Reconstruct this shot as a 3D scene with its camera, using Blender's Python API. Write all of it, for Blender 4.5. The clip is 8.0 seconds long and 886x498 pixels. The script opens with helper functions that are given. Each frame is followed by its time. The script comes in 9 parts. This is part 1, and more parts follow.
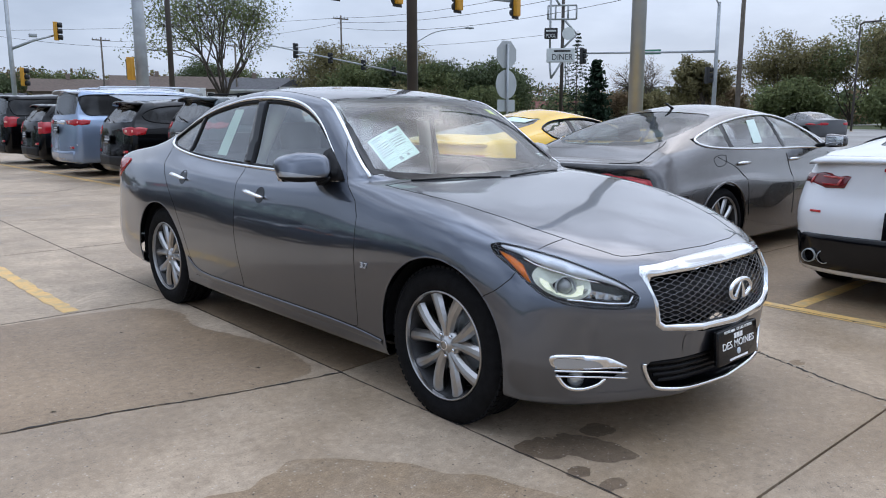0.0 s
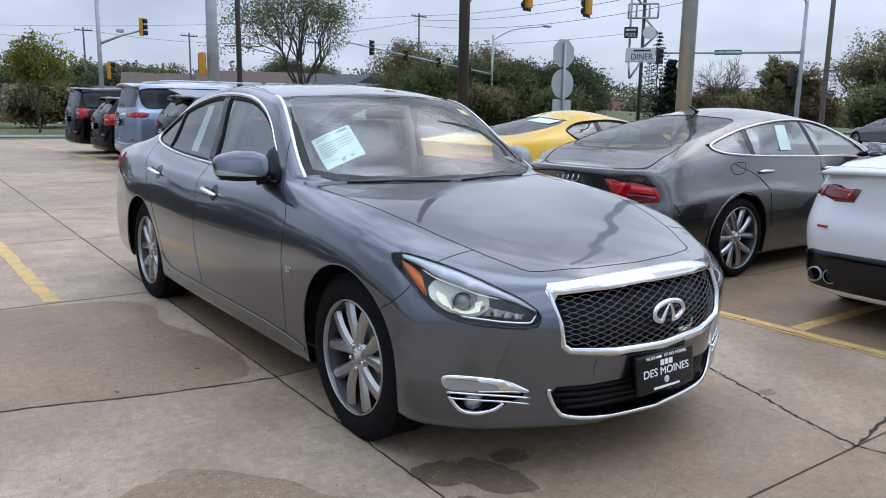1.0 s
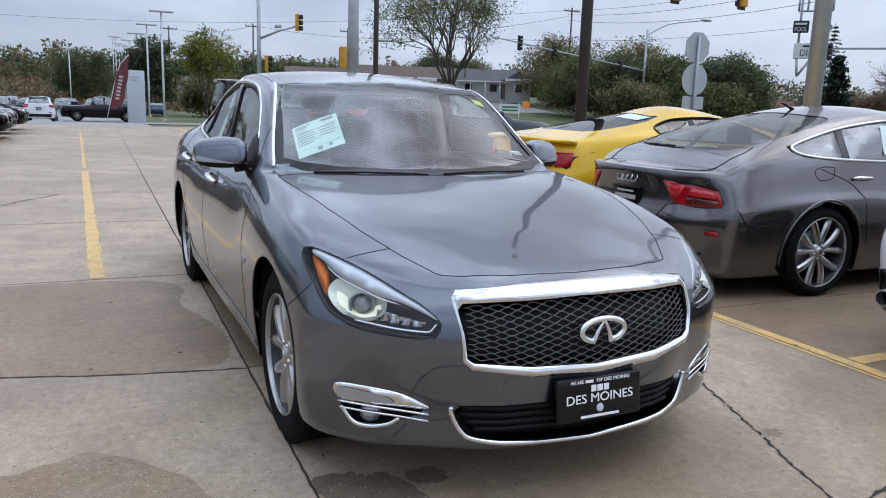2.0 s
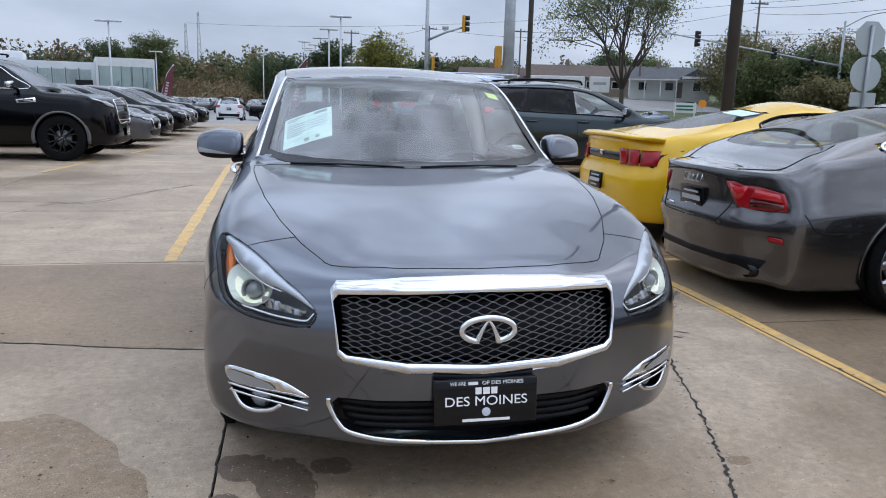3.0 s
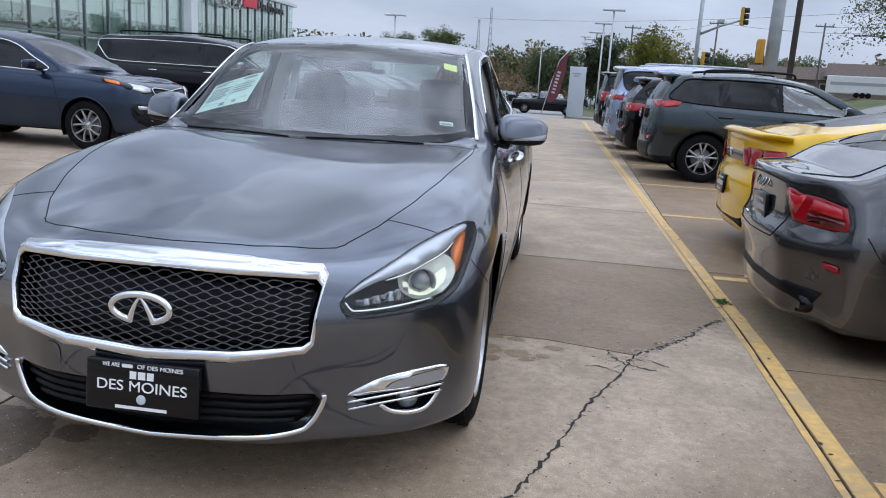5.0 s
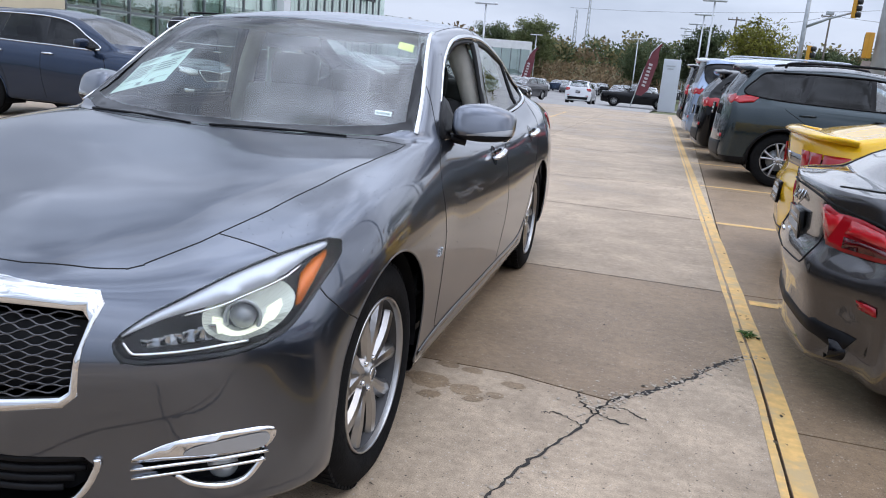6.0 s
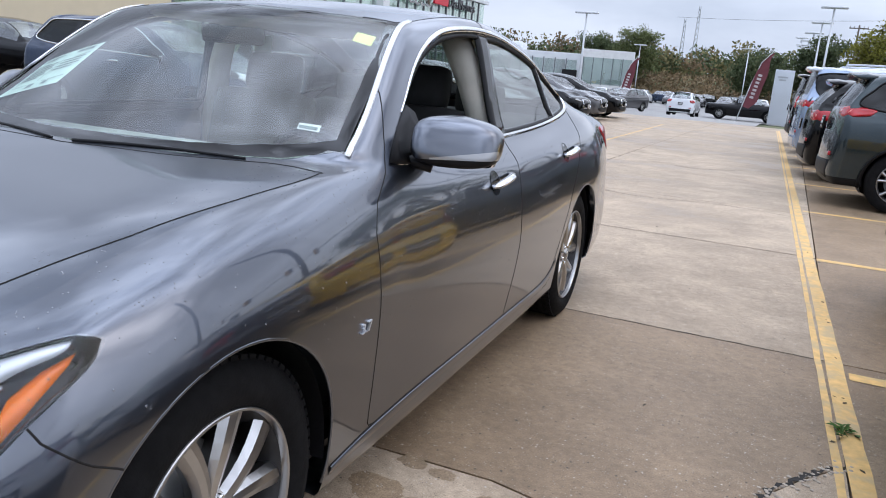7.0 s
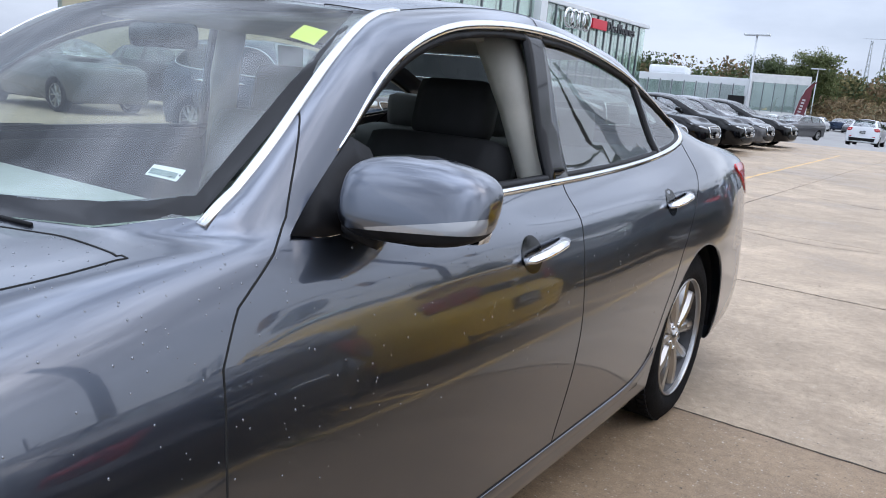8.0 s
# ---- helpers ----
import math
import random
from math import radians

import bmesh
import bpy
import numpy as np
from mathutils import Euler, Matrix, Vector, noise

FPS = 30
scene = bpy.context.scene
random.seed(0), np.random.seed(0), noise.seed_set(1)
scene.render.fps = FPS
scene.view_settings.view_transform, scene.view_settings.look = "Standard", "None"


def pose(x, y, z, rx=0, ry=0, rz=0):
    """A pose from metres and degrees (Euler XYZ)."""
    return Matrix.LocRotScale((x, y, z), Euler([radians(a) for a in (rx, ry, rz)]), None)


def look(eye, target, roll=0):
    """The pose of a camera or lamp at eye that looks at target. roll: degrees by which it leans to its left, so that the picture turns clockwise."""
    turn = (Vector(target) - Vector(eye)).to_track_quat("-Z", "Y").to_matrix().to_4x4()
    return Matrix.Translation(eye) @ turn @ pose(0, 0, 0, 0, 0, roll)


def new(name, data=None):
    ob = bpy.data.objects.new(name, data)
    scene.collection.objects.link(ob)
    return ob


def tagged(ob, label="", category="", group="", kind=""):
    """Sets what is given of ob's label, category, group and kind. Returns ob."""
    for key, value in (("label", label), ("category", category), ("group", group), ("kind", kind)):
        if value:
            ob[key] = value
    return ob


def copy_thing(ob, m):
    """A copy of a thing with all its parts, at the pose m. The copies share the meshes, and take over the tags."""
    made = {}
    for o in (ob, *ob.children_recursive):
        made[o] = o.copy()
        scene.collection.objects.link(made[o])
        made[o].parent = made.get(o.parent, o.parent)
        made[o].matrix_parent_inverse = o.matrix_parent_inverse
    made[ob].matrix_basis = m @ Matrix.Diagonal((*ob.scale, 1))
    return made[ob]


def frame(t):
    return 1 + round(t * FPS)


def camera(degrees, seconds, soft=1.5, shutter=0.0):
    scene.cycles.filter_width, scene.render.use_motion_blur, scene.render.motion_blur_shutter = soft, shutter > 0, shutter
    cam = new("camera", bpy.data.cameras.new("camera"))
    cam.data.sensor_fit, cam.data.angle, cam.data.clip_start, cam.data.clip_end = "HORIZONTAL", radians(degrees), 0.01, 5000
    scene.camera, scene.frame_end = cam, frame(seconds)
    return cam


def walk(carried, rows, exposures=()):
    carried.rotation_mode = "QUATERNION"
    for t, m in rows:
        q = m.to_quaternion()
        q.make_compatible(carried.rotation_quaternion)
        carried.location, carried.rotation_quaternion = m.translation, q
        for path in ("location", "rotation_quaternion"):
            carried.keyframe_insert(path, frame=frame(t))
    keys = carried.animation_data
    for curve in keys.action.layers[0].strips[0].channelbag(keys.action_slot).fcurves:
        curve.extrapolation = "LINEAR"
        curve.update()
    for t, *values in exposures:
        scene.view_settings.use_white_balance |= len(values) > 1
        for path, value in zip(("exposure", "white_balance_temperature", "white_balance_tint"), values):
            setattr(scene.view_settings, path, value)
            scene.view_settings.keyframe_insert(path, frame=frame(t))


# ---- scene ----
from mathutils.bvhtree import BVHTree

# ---- camera ----
cam = camera(60.7, 8.0, 1.0)
PATH = [
    (0, (-2.946, -2.382, 1.317), (-1.645, -0.904, 0.968), -0.1),
    (0.5, (-2.644, -2.466, 1.322), (-1.397, -0.941, 0.97), 0.3),
    (1, (-2.309, -2.657, 1.332), (-1.163, -1.057, 0.977), 0.9),
    (1.5, (-1.908, -2.751, 1.3), (-0.91, -1.057, 0.937), 1.5),
    (1.7, (-1.738, -2.796, 1.322), (-0.81, -1.062, 0.954), 1.7),
    (3, (-0.58, -3.098, 1.311), (-0.195, -1.174, 0.923), 1.6),
    (3.5, (-0.133, -3.168, 1.314), (0.042, -1.215, 0.923), 1.5),
    (4, (0.338, -3.095, 1.307), (0.325, -1.135, 0.911), 1.9),
    (4.5, (0.798, -3.012, 1.296), (0.62, -1.062, 0.887), 2.4),
    (4.7, (0.938, -2.913, 1.267), (0.705, -0.971, 0.851), 2.8),
    (5.8, (1.571, -2.167, 1.256), (1.079, -0.285, 0.792), 4.5),
    (6, (1.623, -2.018, 1.27), (1.093, -0.148, 0.801), 4.6),
    (6.5, (1.762, -1.543, 1.271), (1.119, 0.291, 0.798), 4.7),
    (7, (1.768, -1.06, 1.265), (0.997, 0.727, 0.802), 4.7),
    (7.5, (1.753, -0.552, 1.269), (0.826, 1.163, 0.823), 4.5),
    (8, (1.684, -0.04, 1.263), (0.56, 1.557, 0.832), 4.6),
]
walk(cam, [(t, look(eye, target, roll)) for t, eye, target, roll in PATH],
     exposures=[(0, 0.0, 6270, 10.5), (4.7, -0.06, 6240, 11), (6.0, 0.24, 6430, 12.5), (7.0, 0.36, 6470, 12.5), (8.0, 0.40, 6400, 11.5)])

# ---- world: an overcast sky with soft cloud banks, and a weak wide sun behind it ----
SUN_EL, SUN_AZ = 48.0, 72.0
world = bpy.data.worlds.new("overcast_sky")
scene.world = world
world.use_nodes = True
wt = world.node_tree
wt.nodes.clear()


def wnode(kind, **inputs):
    n = wt.nodes.new(kind)
    for k, v in inputs.items():
        n.inputs[k].default_value = v
    return n


sky = wt.nodes.new("ShaderNodeTexSky")
sky.sky_type, sky.sun_disc = "NISHITA", False
sky.sun_elevation, sky.sun_rotation = radians(SUN_EL), radians(SUN_AZ)
sky.air_density, sky.dust_density = 1.0, 3.0
tc = wt.nodes.new("ShaderNodeTexCoord")
stretch = wt.nodes.new("ShaderNodeMapping")
stretch.inputs["Scale"].default_value = (1.6, 1.6, 5.0)
cloud = wnode("ShaderNodeTexNoise", Scale=1.9, Detail=7.0, Roughness=0.55)
ramp = wt.nodes.new("ShaderNodeValToRGB")
ramp.color_ramp.elements[0].position, ramp.color_ramp.elements[0].color = 0.36, (4.1, 4.75, 5.95, 1)
ramp.color_ramp.elements[1].position, ramp.color_ramp.elements[1].color = 0.64, (5.6, 6.3, 7.6, 1)
mixer = wt.nodes.new("ShaderNodeMix")
mixer.data_type = "RGBA"
mixer.inputs["Factor"].default_value = 0.86
bg = wnode("ShaderNodeBackground", Strength=0.1135)
wout = wt.nodes.new("ShaderNodeOutputWorld")
wt.links.new(tc.outputs["Generated"], stretch.inputs["Vector"])
wt.links.new(stretch.outputs["Vector"], cloud.inputs["Vector"])
wt.links.new(cloud.outputs["Fac"], ramp.inputs["Fac"])
wt.links.new(sky.outputs["Color"], mixer.inputs["A"])
wt.links.new(ramp.outputs["Color"], mixer.inputs["B"])
# an overcast sky grows brighter towards the zenith
apart = wt.nodes.new("ShaderNodeSeparateXYZ")
rise = wt.nodes.new("ShaderNodeMapRange")
rise.inputs["From Min"].default_value, rise.inputs["From Max"].default_value = 0.0, 1.0
rise.inputs["To Min"].default_value, rise.inputs["To Max"].default_value = 1.03, 3.05
grow = wt.nodes.new("ShaderNodeVectorMath")
grow.operation = "SCALE"
wt.links.new(tc.outputs["Generated"], apart.inputs["Vector"])
steep_up = wt.nodes.new("ShaderNodeMath")
steep_up.operation = "POWER"
steep_up.inputs[1].default_value = 2.0
steep_up.use_clamp = True
wt.links.new(apart.outputs["Z"], steep_up.inputs[0])
wt.links.new(steep_up.outputs["Value"], rise.inputs["Value"])
# thicker and thinner cloud overhead
thick = wnode("ShaderNodeTexNoise", Scale=2.6, Detail=7.0, Roughness=0.55)
wt.links.new(tc.outputs["Generated"], thick.inputs["Vector"])
patchy = wt.nodes.new("ShaderNodeMapRange")
patchy.inputs["From Min"].default_value, patchy.inputs["From Max"].default_value = 0.39, 0.61
patchy.inputs["To Min"].default_value, patchy.inputs["To Max"].default_value = 0.5, 1.55
wt.links.new(thick.outputs["Fac"], patchy.inputs["Value"])
high = wt.nodes.new("ShaderNodeMapRange")
high.inputs["From Min"].default_value, high.inputs["From Max"].default_value = 0.08, 0.5
wt.links.new(apart.outputs["Z"], high.inputs["Value"])
even = wt.nodes.new("ShaderNodeMix")
even.inputs["A"].default_value = 1.0
wt.links.new(high.outputs["Result"], even.inputs["Factor"])
wt.links.new(patchy.outputs["Result"], even.inputs["B"])
layer = wt.nodes.new("ShaderNodeVectorMath")
layer.operation = "SCALE"
wt.links.new(mixer.outputs["Result"], layer.inputs[0])
# the veiled sun brightens its own side of the sky
toward = wt.nodes.new("ShaderNodeVectorMath")
toward.operation = "DOT_PRODUCT"
toward.inputs[1].default_value = (math.sin(radians(SUN_AZ)), math.cos(radians(SUN_AZ)), 0)
side_glow = wt.nodes.new("ShaderNodeMapRange")
side_glow.inputs["From Min"].default_value, side_glow.inputs["From Max"].default_value = -1.0, 1.0
side_glow.inputs["To Min"].default_value, side_glow.inputs["To Max"].default_value = 0.88, 1.10
both_ways = wt.nodes.new("ShaderNodeMath")
both_ways.operation = "MULTIPLY"
wt.links.new(tc.outputs["Generated"], toward.inputs[0])
wt.links.new(toward.outputs["Value"], side_glow.inputs["Value"])
wt.links.new(side_glow.outputs["Result"], both_ways.inputs[0])
wt.links.new(even.outputs["Result"], both_ways.inputs[1])
wt.links.new(both_ways.outputs["Value"], layer.inputs["Scale"])
wt.links.new(layer.outputs["Vector"], grow.inputs[0])
wt.links.new(rise.outputs["Result"], grow.inputs["Scale"])
wt.links.new(grow.outputs["Vector"], bg.inputs["Color"])
wt.links.new(bg.outputs["Background"], wout.inputs["Surface"])

sun = new("sun", bpy.data.lights.new("sun", "SUN"))
sun.data.energy, sun.data.angle, sun.data.color = 0.55, radians(150), (1.0, 0.97, 0.92)
sun.matrix_basis = look((0, 0, 50), Vector((0, 0, 50)) - Vector((math.sin(radians(SUN_AZ)) * math.cos(radians(SUN_EL)), math.cos(radians(SUN_AZ)) * math.cos(radians(SUN_EL)), math.sin(radians(SUN_EL)))))

# ---- materials ----
def material(name, color, rough=0.5, metal=0.0, coat=0.0, var=0.0, scale=8.0, bump=0.0, bump_scale=60.0, spec=0.5, piece=0.0, stain=None, stain_scale=0.6, stain_rough=None):
    """A surface with grain, blotches at a larger size and fine relief; piece: how much single pieces differ."""
    m = bpy.data.materials.new(name)
    m.use_nodes = True
    nt = m.node_tree
    b = nt.nodes["Principled BSDF"]
    b.inputs["Roughness"].default_value, b.inputs["Metallic"].default_value = rough, metal
    b.inputs["Coat Weight"].default_value, b.inputs["Coat Roughness"].default_value = coat, 0.03
    b.inputs["Specular IOR Level"].default_value = spec
    b.inputs["Base Color"].default_value = (*color, 1)
    if not (var or bump or piece or stain):
        return m
    tex = nt.nodes.new("ShaderNodeTexCoord")
    geo = nt.nodes.new("ShaderNodeNewGeometry")
    out = None
    if var:
        n = nt.nodes.new("ShaderNodeTexNoise")
        n.inputs["Scale"].default_value, n.inputs["Detail"].default_value = scale, 6.0
        nt.links.new(geo.outputs["Position"], n.inputs["Vector"])
        r = nt.nodes.new("ShaderNodeValToRGB")
        r.color_ramp.elements[0].position, r.color_ramp.elements[1].position = 0.3, 0.7
        r.color_ramp.elements[0].color = (*[c * (1 - var) for c in color], 1)
        r.color_ramp.elements[1].color = (*[min(1, c * (1 + var)) for c in color], 1)
        nt.links.new(n.outputs["Fac"], r.inputs["Fac"])
        out = r.outputs["Color"]
    if stain:
        n = nt.nodes.new("ShaderNodeTexNoise")
        n.inputs["Scale"].default_value, n.inputs["Detail"].default_value, n.inputs["Roughness"].default_value = stain_scale, 5.0, 0.6
        nt.links.new(geo.outputs["Position"], n.inputs["Vector"])
        r = nt.nodes.new("ShaderNodeMapRange")
        r.inputs["From Min"].default_value, r.inputs["From Max"].default_value = 0.46, 0.62
        nt.links.new(n.outputs["Fac"], r.inputs["Value"])
        mx = nt.nodes.new("ShaderNodeMix")
        mx.data_type = "RGBA"
        nt.links.new(r.outputs["Result"], mx.inputs["Factor"])
        if out:
            nt.links.new(out, mx.inputs["A"])
        else:
            mx.inputs["A"].default_value = (*color, 1)
        mx.inputs["B"].default_value = (*stain, 1)
        out = mx.outputs["Result"]
        if stain_rough is not None:
            rr = nt.nodes.new("ShaderNodeMapRange")
            rr.inputs["To Min"].default_value, rr.inputs["To Max"].default_value = rough, stain_rough
            nt.links.new(r.outputs["Result"], rr.inputs["Value"])
            nt.links.new(rr.outputs["Result"], b.inputs["Roughness"])
    if piece:
        oi = nt.nodes.new("ShaderNodeObjectInfo")
        hs = nt.nodes.new("ShaderNodeHueSaturation")
        mr = nt.nodes.new("ShaderNodeMapRange")
        mr.inputs["To Min"].default_value, mr.inputs["To Max"].default_value = 1 - piece, 1 + piece
        nt.links.new(oi.outputs["Random"], mr.inputs["Value"])
        nt.links.new(mr.outputs["Result"], hs.inputs["Value"])
        if out:
            nt.links.new(out, hs.inputs["Color"])
        else:
            hs.inputs["Color"].default_value = (*color, 1)
        out = hs.outputs["Color"]
    if out:
        nt.links.new(out, b.inputs["Base Color"])
    if bump:
        n = nt.nodes.new("ShaderNodeTexNoise")
        n.inputs["Scale"].default_value, n.inputs["Detail"].default_value = bump_scale, 4.0
        nt.links.new(geo.outputs["Position"], n.inputs["Vector"])
        bp = nt.nodes.new("ShaderNodeBump")
        bp.inputs["Strength"].default_value, bp.inputs["Distance"].default_value = bump, 0.01
        nt.links.new(n.outputs["Fac"], bp.inputs["Height"])
        nt.links.new(bp.outputs["Normal"], b.inputs["Normal"])
    return m


def glass(name, tint, rough=0.0, through_part=0.8, edge=0.7):
    """A pane: partly clear, partly mirror by Fresnel."""
    m = bpy.data.materials.new(name)
    m.use_nodes = True
    nt = m.node_tree
    nt.nodes.clear()
    o = nt.nodes.new("ShaderNodeOutputMaterial")
    t = nt.nodes.new("ShaderNodeBsdfTransparent")
    t.inputs["Color"].default_value = (*tint, 1)
    g = nt.nodes.new("ShaderNodeBsdfGlossy")
    g.inputs["Roughness"].default_value = rough
    f = nt.nodes.new("ShaderNodeLayerWeight")
    f.inputs["Blend"].default_value = 0.5
    steep = nt.nodes.new("ShaderNodeMath")
    steep.operation = "POWER"
    steep.inputs[1].default_value = 5.0
    span = nt.nodes.new("ShaderNodeMapRange")
    span.inputs["To Min"].default_value, span.inputs["To Max"].default_value = ((through_part - 1) / (through_part + 1)) ** 2, edge
    mx = nt.nodes.new("ShaderNodeMixShader")
    nt.links.new(f.outputs["Facing"], steep.inputs[0])
    nt.links.new(steep.outputs["Value"], span.inputs["Value"])
    nt.links.new(span.outputs["Result"], mx.inputs["Fac"])
    nt.links.new(t.outputs["BSDF"], mx.inputs[1])
    nt.links.new(g.outputs["BSDF"], mx.inputs[2])
    nt.links.new(mx.outputs["Shader"], o.inputs["Surface"])
    return m


def lamp_mat(name, color, strength):
    m = material(name, color, 0.3)
    b = m.node_tree.nodes["Principled BSDF"]
    b.inputs["Emission Color"].default_value, b.inputs["Emission Strength"].default_value = (*color, 1), strength
    return m


def car_paint(name, color, metal=0.55, rough=0.24, coat=0.8, coat_ior=1.5):
    """Metallic paint under a clear coat, with flakes and a little road film."""
    m = material(name, color, rough, metal, coat=coat, var=0.06, scale=1.7, spec=0.12)
    m.node_tree.nodes["Principled BSDF"].inputs["Coat IOR"].default_value = coat_ior
    return m


PAINT = car_paint("graphite_paint", (0.082, 0.095, 0.123), 0.97, 0.29, 1.0, 1.8)
CHROME = material("chrome", (0.78, 0.79, 0.80), 0.06, 1.0)
ALLOY = material("silver_alloy", (0.40, 0.395, 0.39), 0.28, 1.0, coat=0.4, var=0.05, scale=20)
TYRE = material("tyre_rubber", (0.009, 0.009, 0.0095), 0.8, spec=0.08, var=0.25, scale=30, bump=0.2, bump_scale=120)
BLACK = material("black_plastic", (0.008, 0.008, 0.009), 0.45, var=0.2, scale=40, spec=0.15)
GLOSSBLACK = material("gloss_black", (0.004, 0.004, 0.005), 0.12, coat=0.25, spec=0.2)
SEAM = material("seam_shadow", (0.004, 0.004, 0.004), 0.9)
GLASS = glass("windshield_glass", (0.86, 0.95, 0.91), 0.0, 2.45)
SIDEGLASS = glass("side_glass", (0.86, 0.94, 0.89), 0.0, 3.3)
CARGLASS = glass("tinted_car_glass", (0.42, 0.50, 0.50), 0.0, 2.7)
DARKGLASS = glass("privacy_glass", (0.04, 0.045, 0.05), 0.0, 1.5, 0.3)
LENS = glass("clear_lens", (0.93, 0.94, 0.94), 0.0, 1.45)
AMBER = material("amber_lens", (0.85, 0.19, 0.008), 0.2, coat=0.35, spec=.3)
REDLENS = material("red_lens", (0.36, 0.005, 0.011), 0.16, coat=0.5, spec=.3)
PAPER = material("sticker_paper", (0.66, 0.78, 0.72), 0.7, var=0.04, scale=30)
INK = material("grey_print", (0.22, 0.27, 0.27), 0.7)
WHITEINK = material("white_print", (0.85, 0.85, 0.85), 0.5)
YELLOWSTICK = material("yellow_sticker", (0.8, 0.85, 0.15), 0.6)
BEIGE = material("beige_leather", (0.42, 0.40, 0.35), 0.6, var=0.08, scale=12, bump=0.1)
DARKSEAT = material("dark_trim", (0.016, 0.016, 0.017), 0.7, var=0.15, scale=20, spec=0.2)
STEELGREY = material("galvanised_steel", (0.36, 0.38, 0.39), 0.45, 0.5, var=0.12, scale=3)
BROWNPOLE = material("brown_painted_pole", (0.055, 0.045, 0.038), 0.5, var=0.2, scale=3)


# ---- mesh helpers ----
def thing(name, label, category, group="", kind="", at=None):
    ob = tagged(new(name), label, category, group, kind)
    if at is not None:
        ob.matrix_basis = at
    return ob


def part(name, mesh, mat, parent=None, label="", smooth=True):
    """Links a bmesh or mesh as one object, under a thing or part."""
    if isinstance(mesh, bmesh.types.BMesh):
        me = bpy.data.meshes.new(name)
        mesh.to_mesh(me)
        mesh.free()
        mesh = me
        if smooth:
            mesh.shade_smooth()
    if mat is not None and not mesh.materials:
        mesh.materials.append(mat)
    ob = new(name, mesh)
    ob.parent = parent
    return tagged(ob, label)


def from_arrays(name, verts, faces, smooth=True):
    me = bpy.data.meshes.new(name)
    me.from_pydata([tuple(map(float, v)) for v in verts], [], faces)
    me.validate()
    if smooth:
        me.shade_smooth()
    return me


def box(bm, x0, x1, y0, y1, z0, z1, bevel=0.0, m=None):
    r = bmesh.ops.create_cube(bm, size=1, matrix=Matrix.Translation(((x0 + x1) / 2, (y0 + y1) / 2, (z0 + z1) / 2)) @ Matrix.Diagonal((abs(x1 - x0), abs(y1 - y0), abs(z1 - z0), 1)))
    vs = r["verts"]
    if bevel:
        es = list({e for v in vs for e in v.link_edges})
        rr = bmesh.ops.bevel(bm, geom=es, offset=bevel, segments=2, profile=0.6, affect="EDGES")
        vs = list(set(rr["verts"]) | {v for v in vs if v.is_valid})
    if m is not None:
        bmesh.ops.transform(bm, matrix=m, verts=[v for v in vs if v.is_valid])
    return vs


def boxed(x0, x1, y0, y1, z0, z1, bevel=0.0, m=None):
    bm = bmesh.new()
    box(bm, x0, x1, y0, y1, z0, z1, bevel, m)
    return bm


def tube(bm, pts, r, n=8, r_end=None, flat=1.0, up=None):
    """A round (or flattened) tube along a line of points, tapering from r to r_end."""
    pts = [Vector(p) for p in pts]
    k = len(pts)
    rings = []
    ref = Vector(up) if up else Vector((0.3, 0.2, 1.0))
    for i, p in enumerate(pts):
        d = (pts[min(i + 1, k - 1)] - pts[max(i - 1, 0)])
        if d.length < 1e-9:
            d = Vector((0, 0, 1))
        d.normalize()
        a = ref.cross(d)
        if a.length < 1e-3:
            a = Vector((1, 0, 0)).cross(d)
        a.normalize()
        b = d.cross(a)
        rr = r if r_end is None else r + (r_end - r) * i / (k - 1)
        rings.append([bm.verts.new(p + (a * math.cos(2 * math.pi * j / n) + b * math.sin(2 * math.pi * j / n) * flat) * rr) for j in range(n)])
    for q in range(k - 1):
        for j in range(n):
            bm.faces.new((rings[q][j], rings[q][(j + 1) % n], rings[q + 1][(j + 1) % n], rings[q + 1][j]))
    bm.faces.new(rings[0][::-1])
    bm.faces.new(rings[-1])


def tubed(pts, r, n=8, r_end=None, flat=1.0, up=None):
    bm = bmesh.new()
    tube(bm, pts, r, n, r_end, flat, up)
    return bm


def lathe(profile, n=32, axis="x"):
    """Turns (radius, offset) pairs about the x axis (or z)."""
    bm = bmesh.new()
    rings = []
    for r, o in profile:
        ring = []
        for j in range(n):
            a = 2 * math.pi * j / n
            ring.append(bm.verts.new((o, r * math.cos(a), r * math.sin(a)) if axis == "x" else (r * math.cos(a), r * math.sin(a), o)))
        rings.append(ring)
    for i in range(len(rings) - 1):
        for j in range(n):
            bm.faces.new((rings[i][j], rings[i][(j + 1) % n], rings[i + 1][(j + 1) % n], rings[i + 1][j]))
    return bm


def face_out(bm, middle):
    """Turns the faces of an open sheet away from a point inside."""
    bmesh.ops.recalc_face_normals(bm, faces=bm.faces)
    bm.normal_update()
    mid = Vector(middle)
    if sum(f.normal.dot(f.calc_center_median() - mid) * f.calc_area() for f in bm.faces) < 0:
        bmesh.ops.reverse_faces(bm, faces=bm.faces)
    return bm


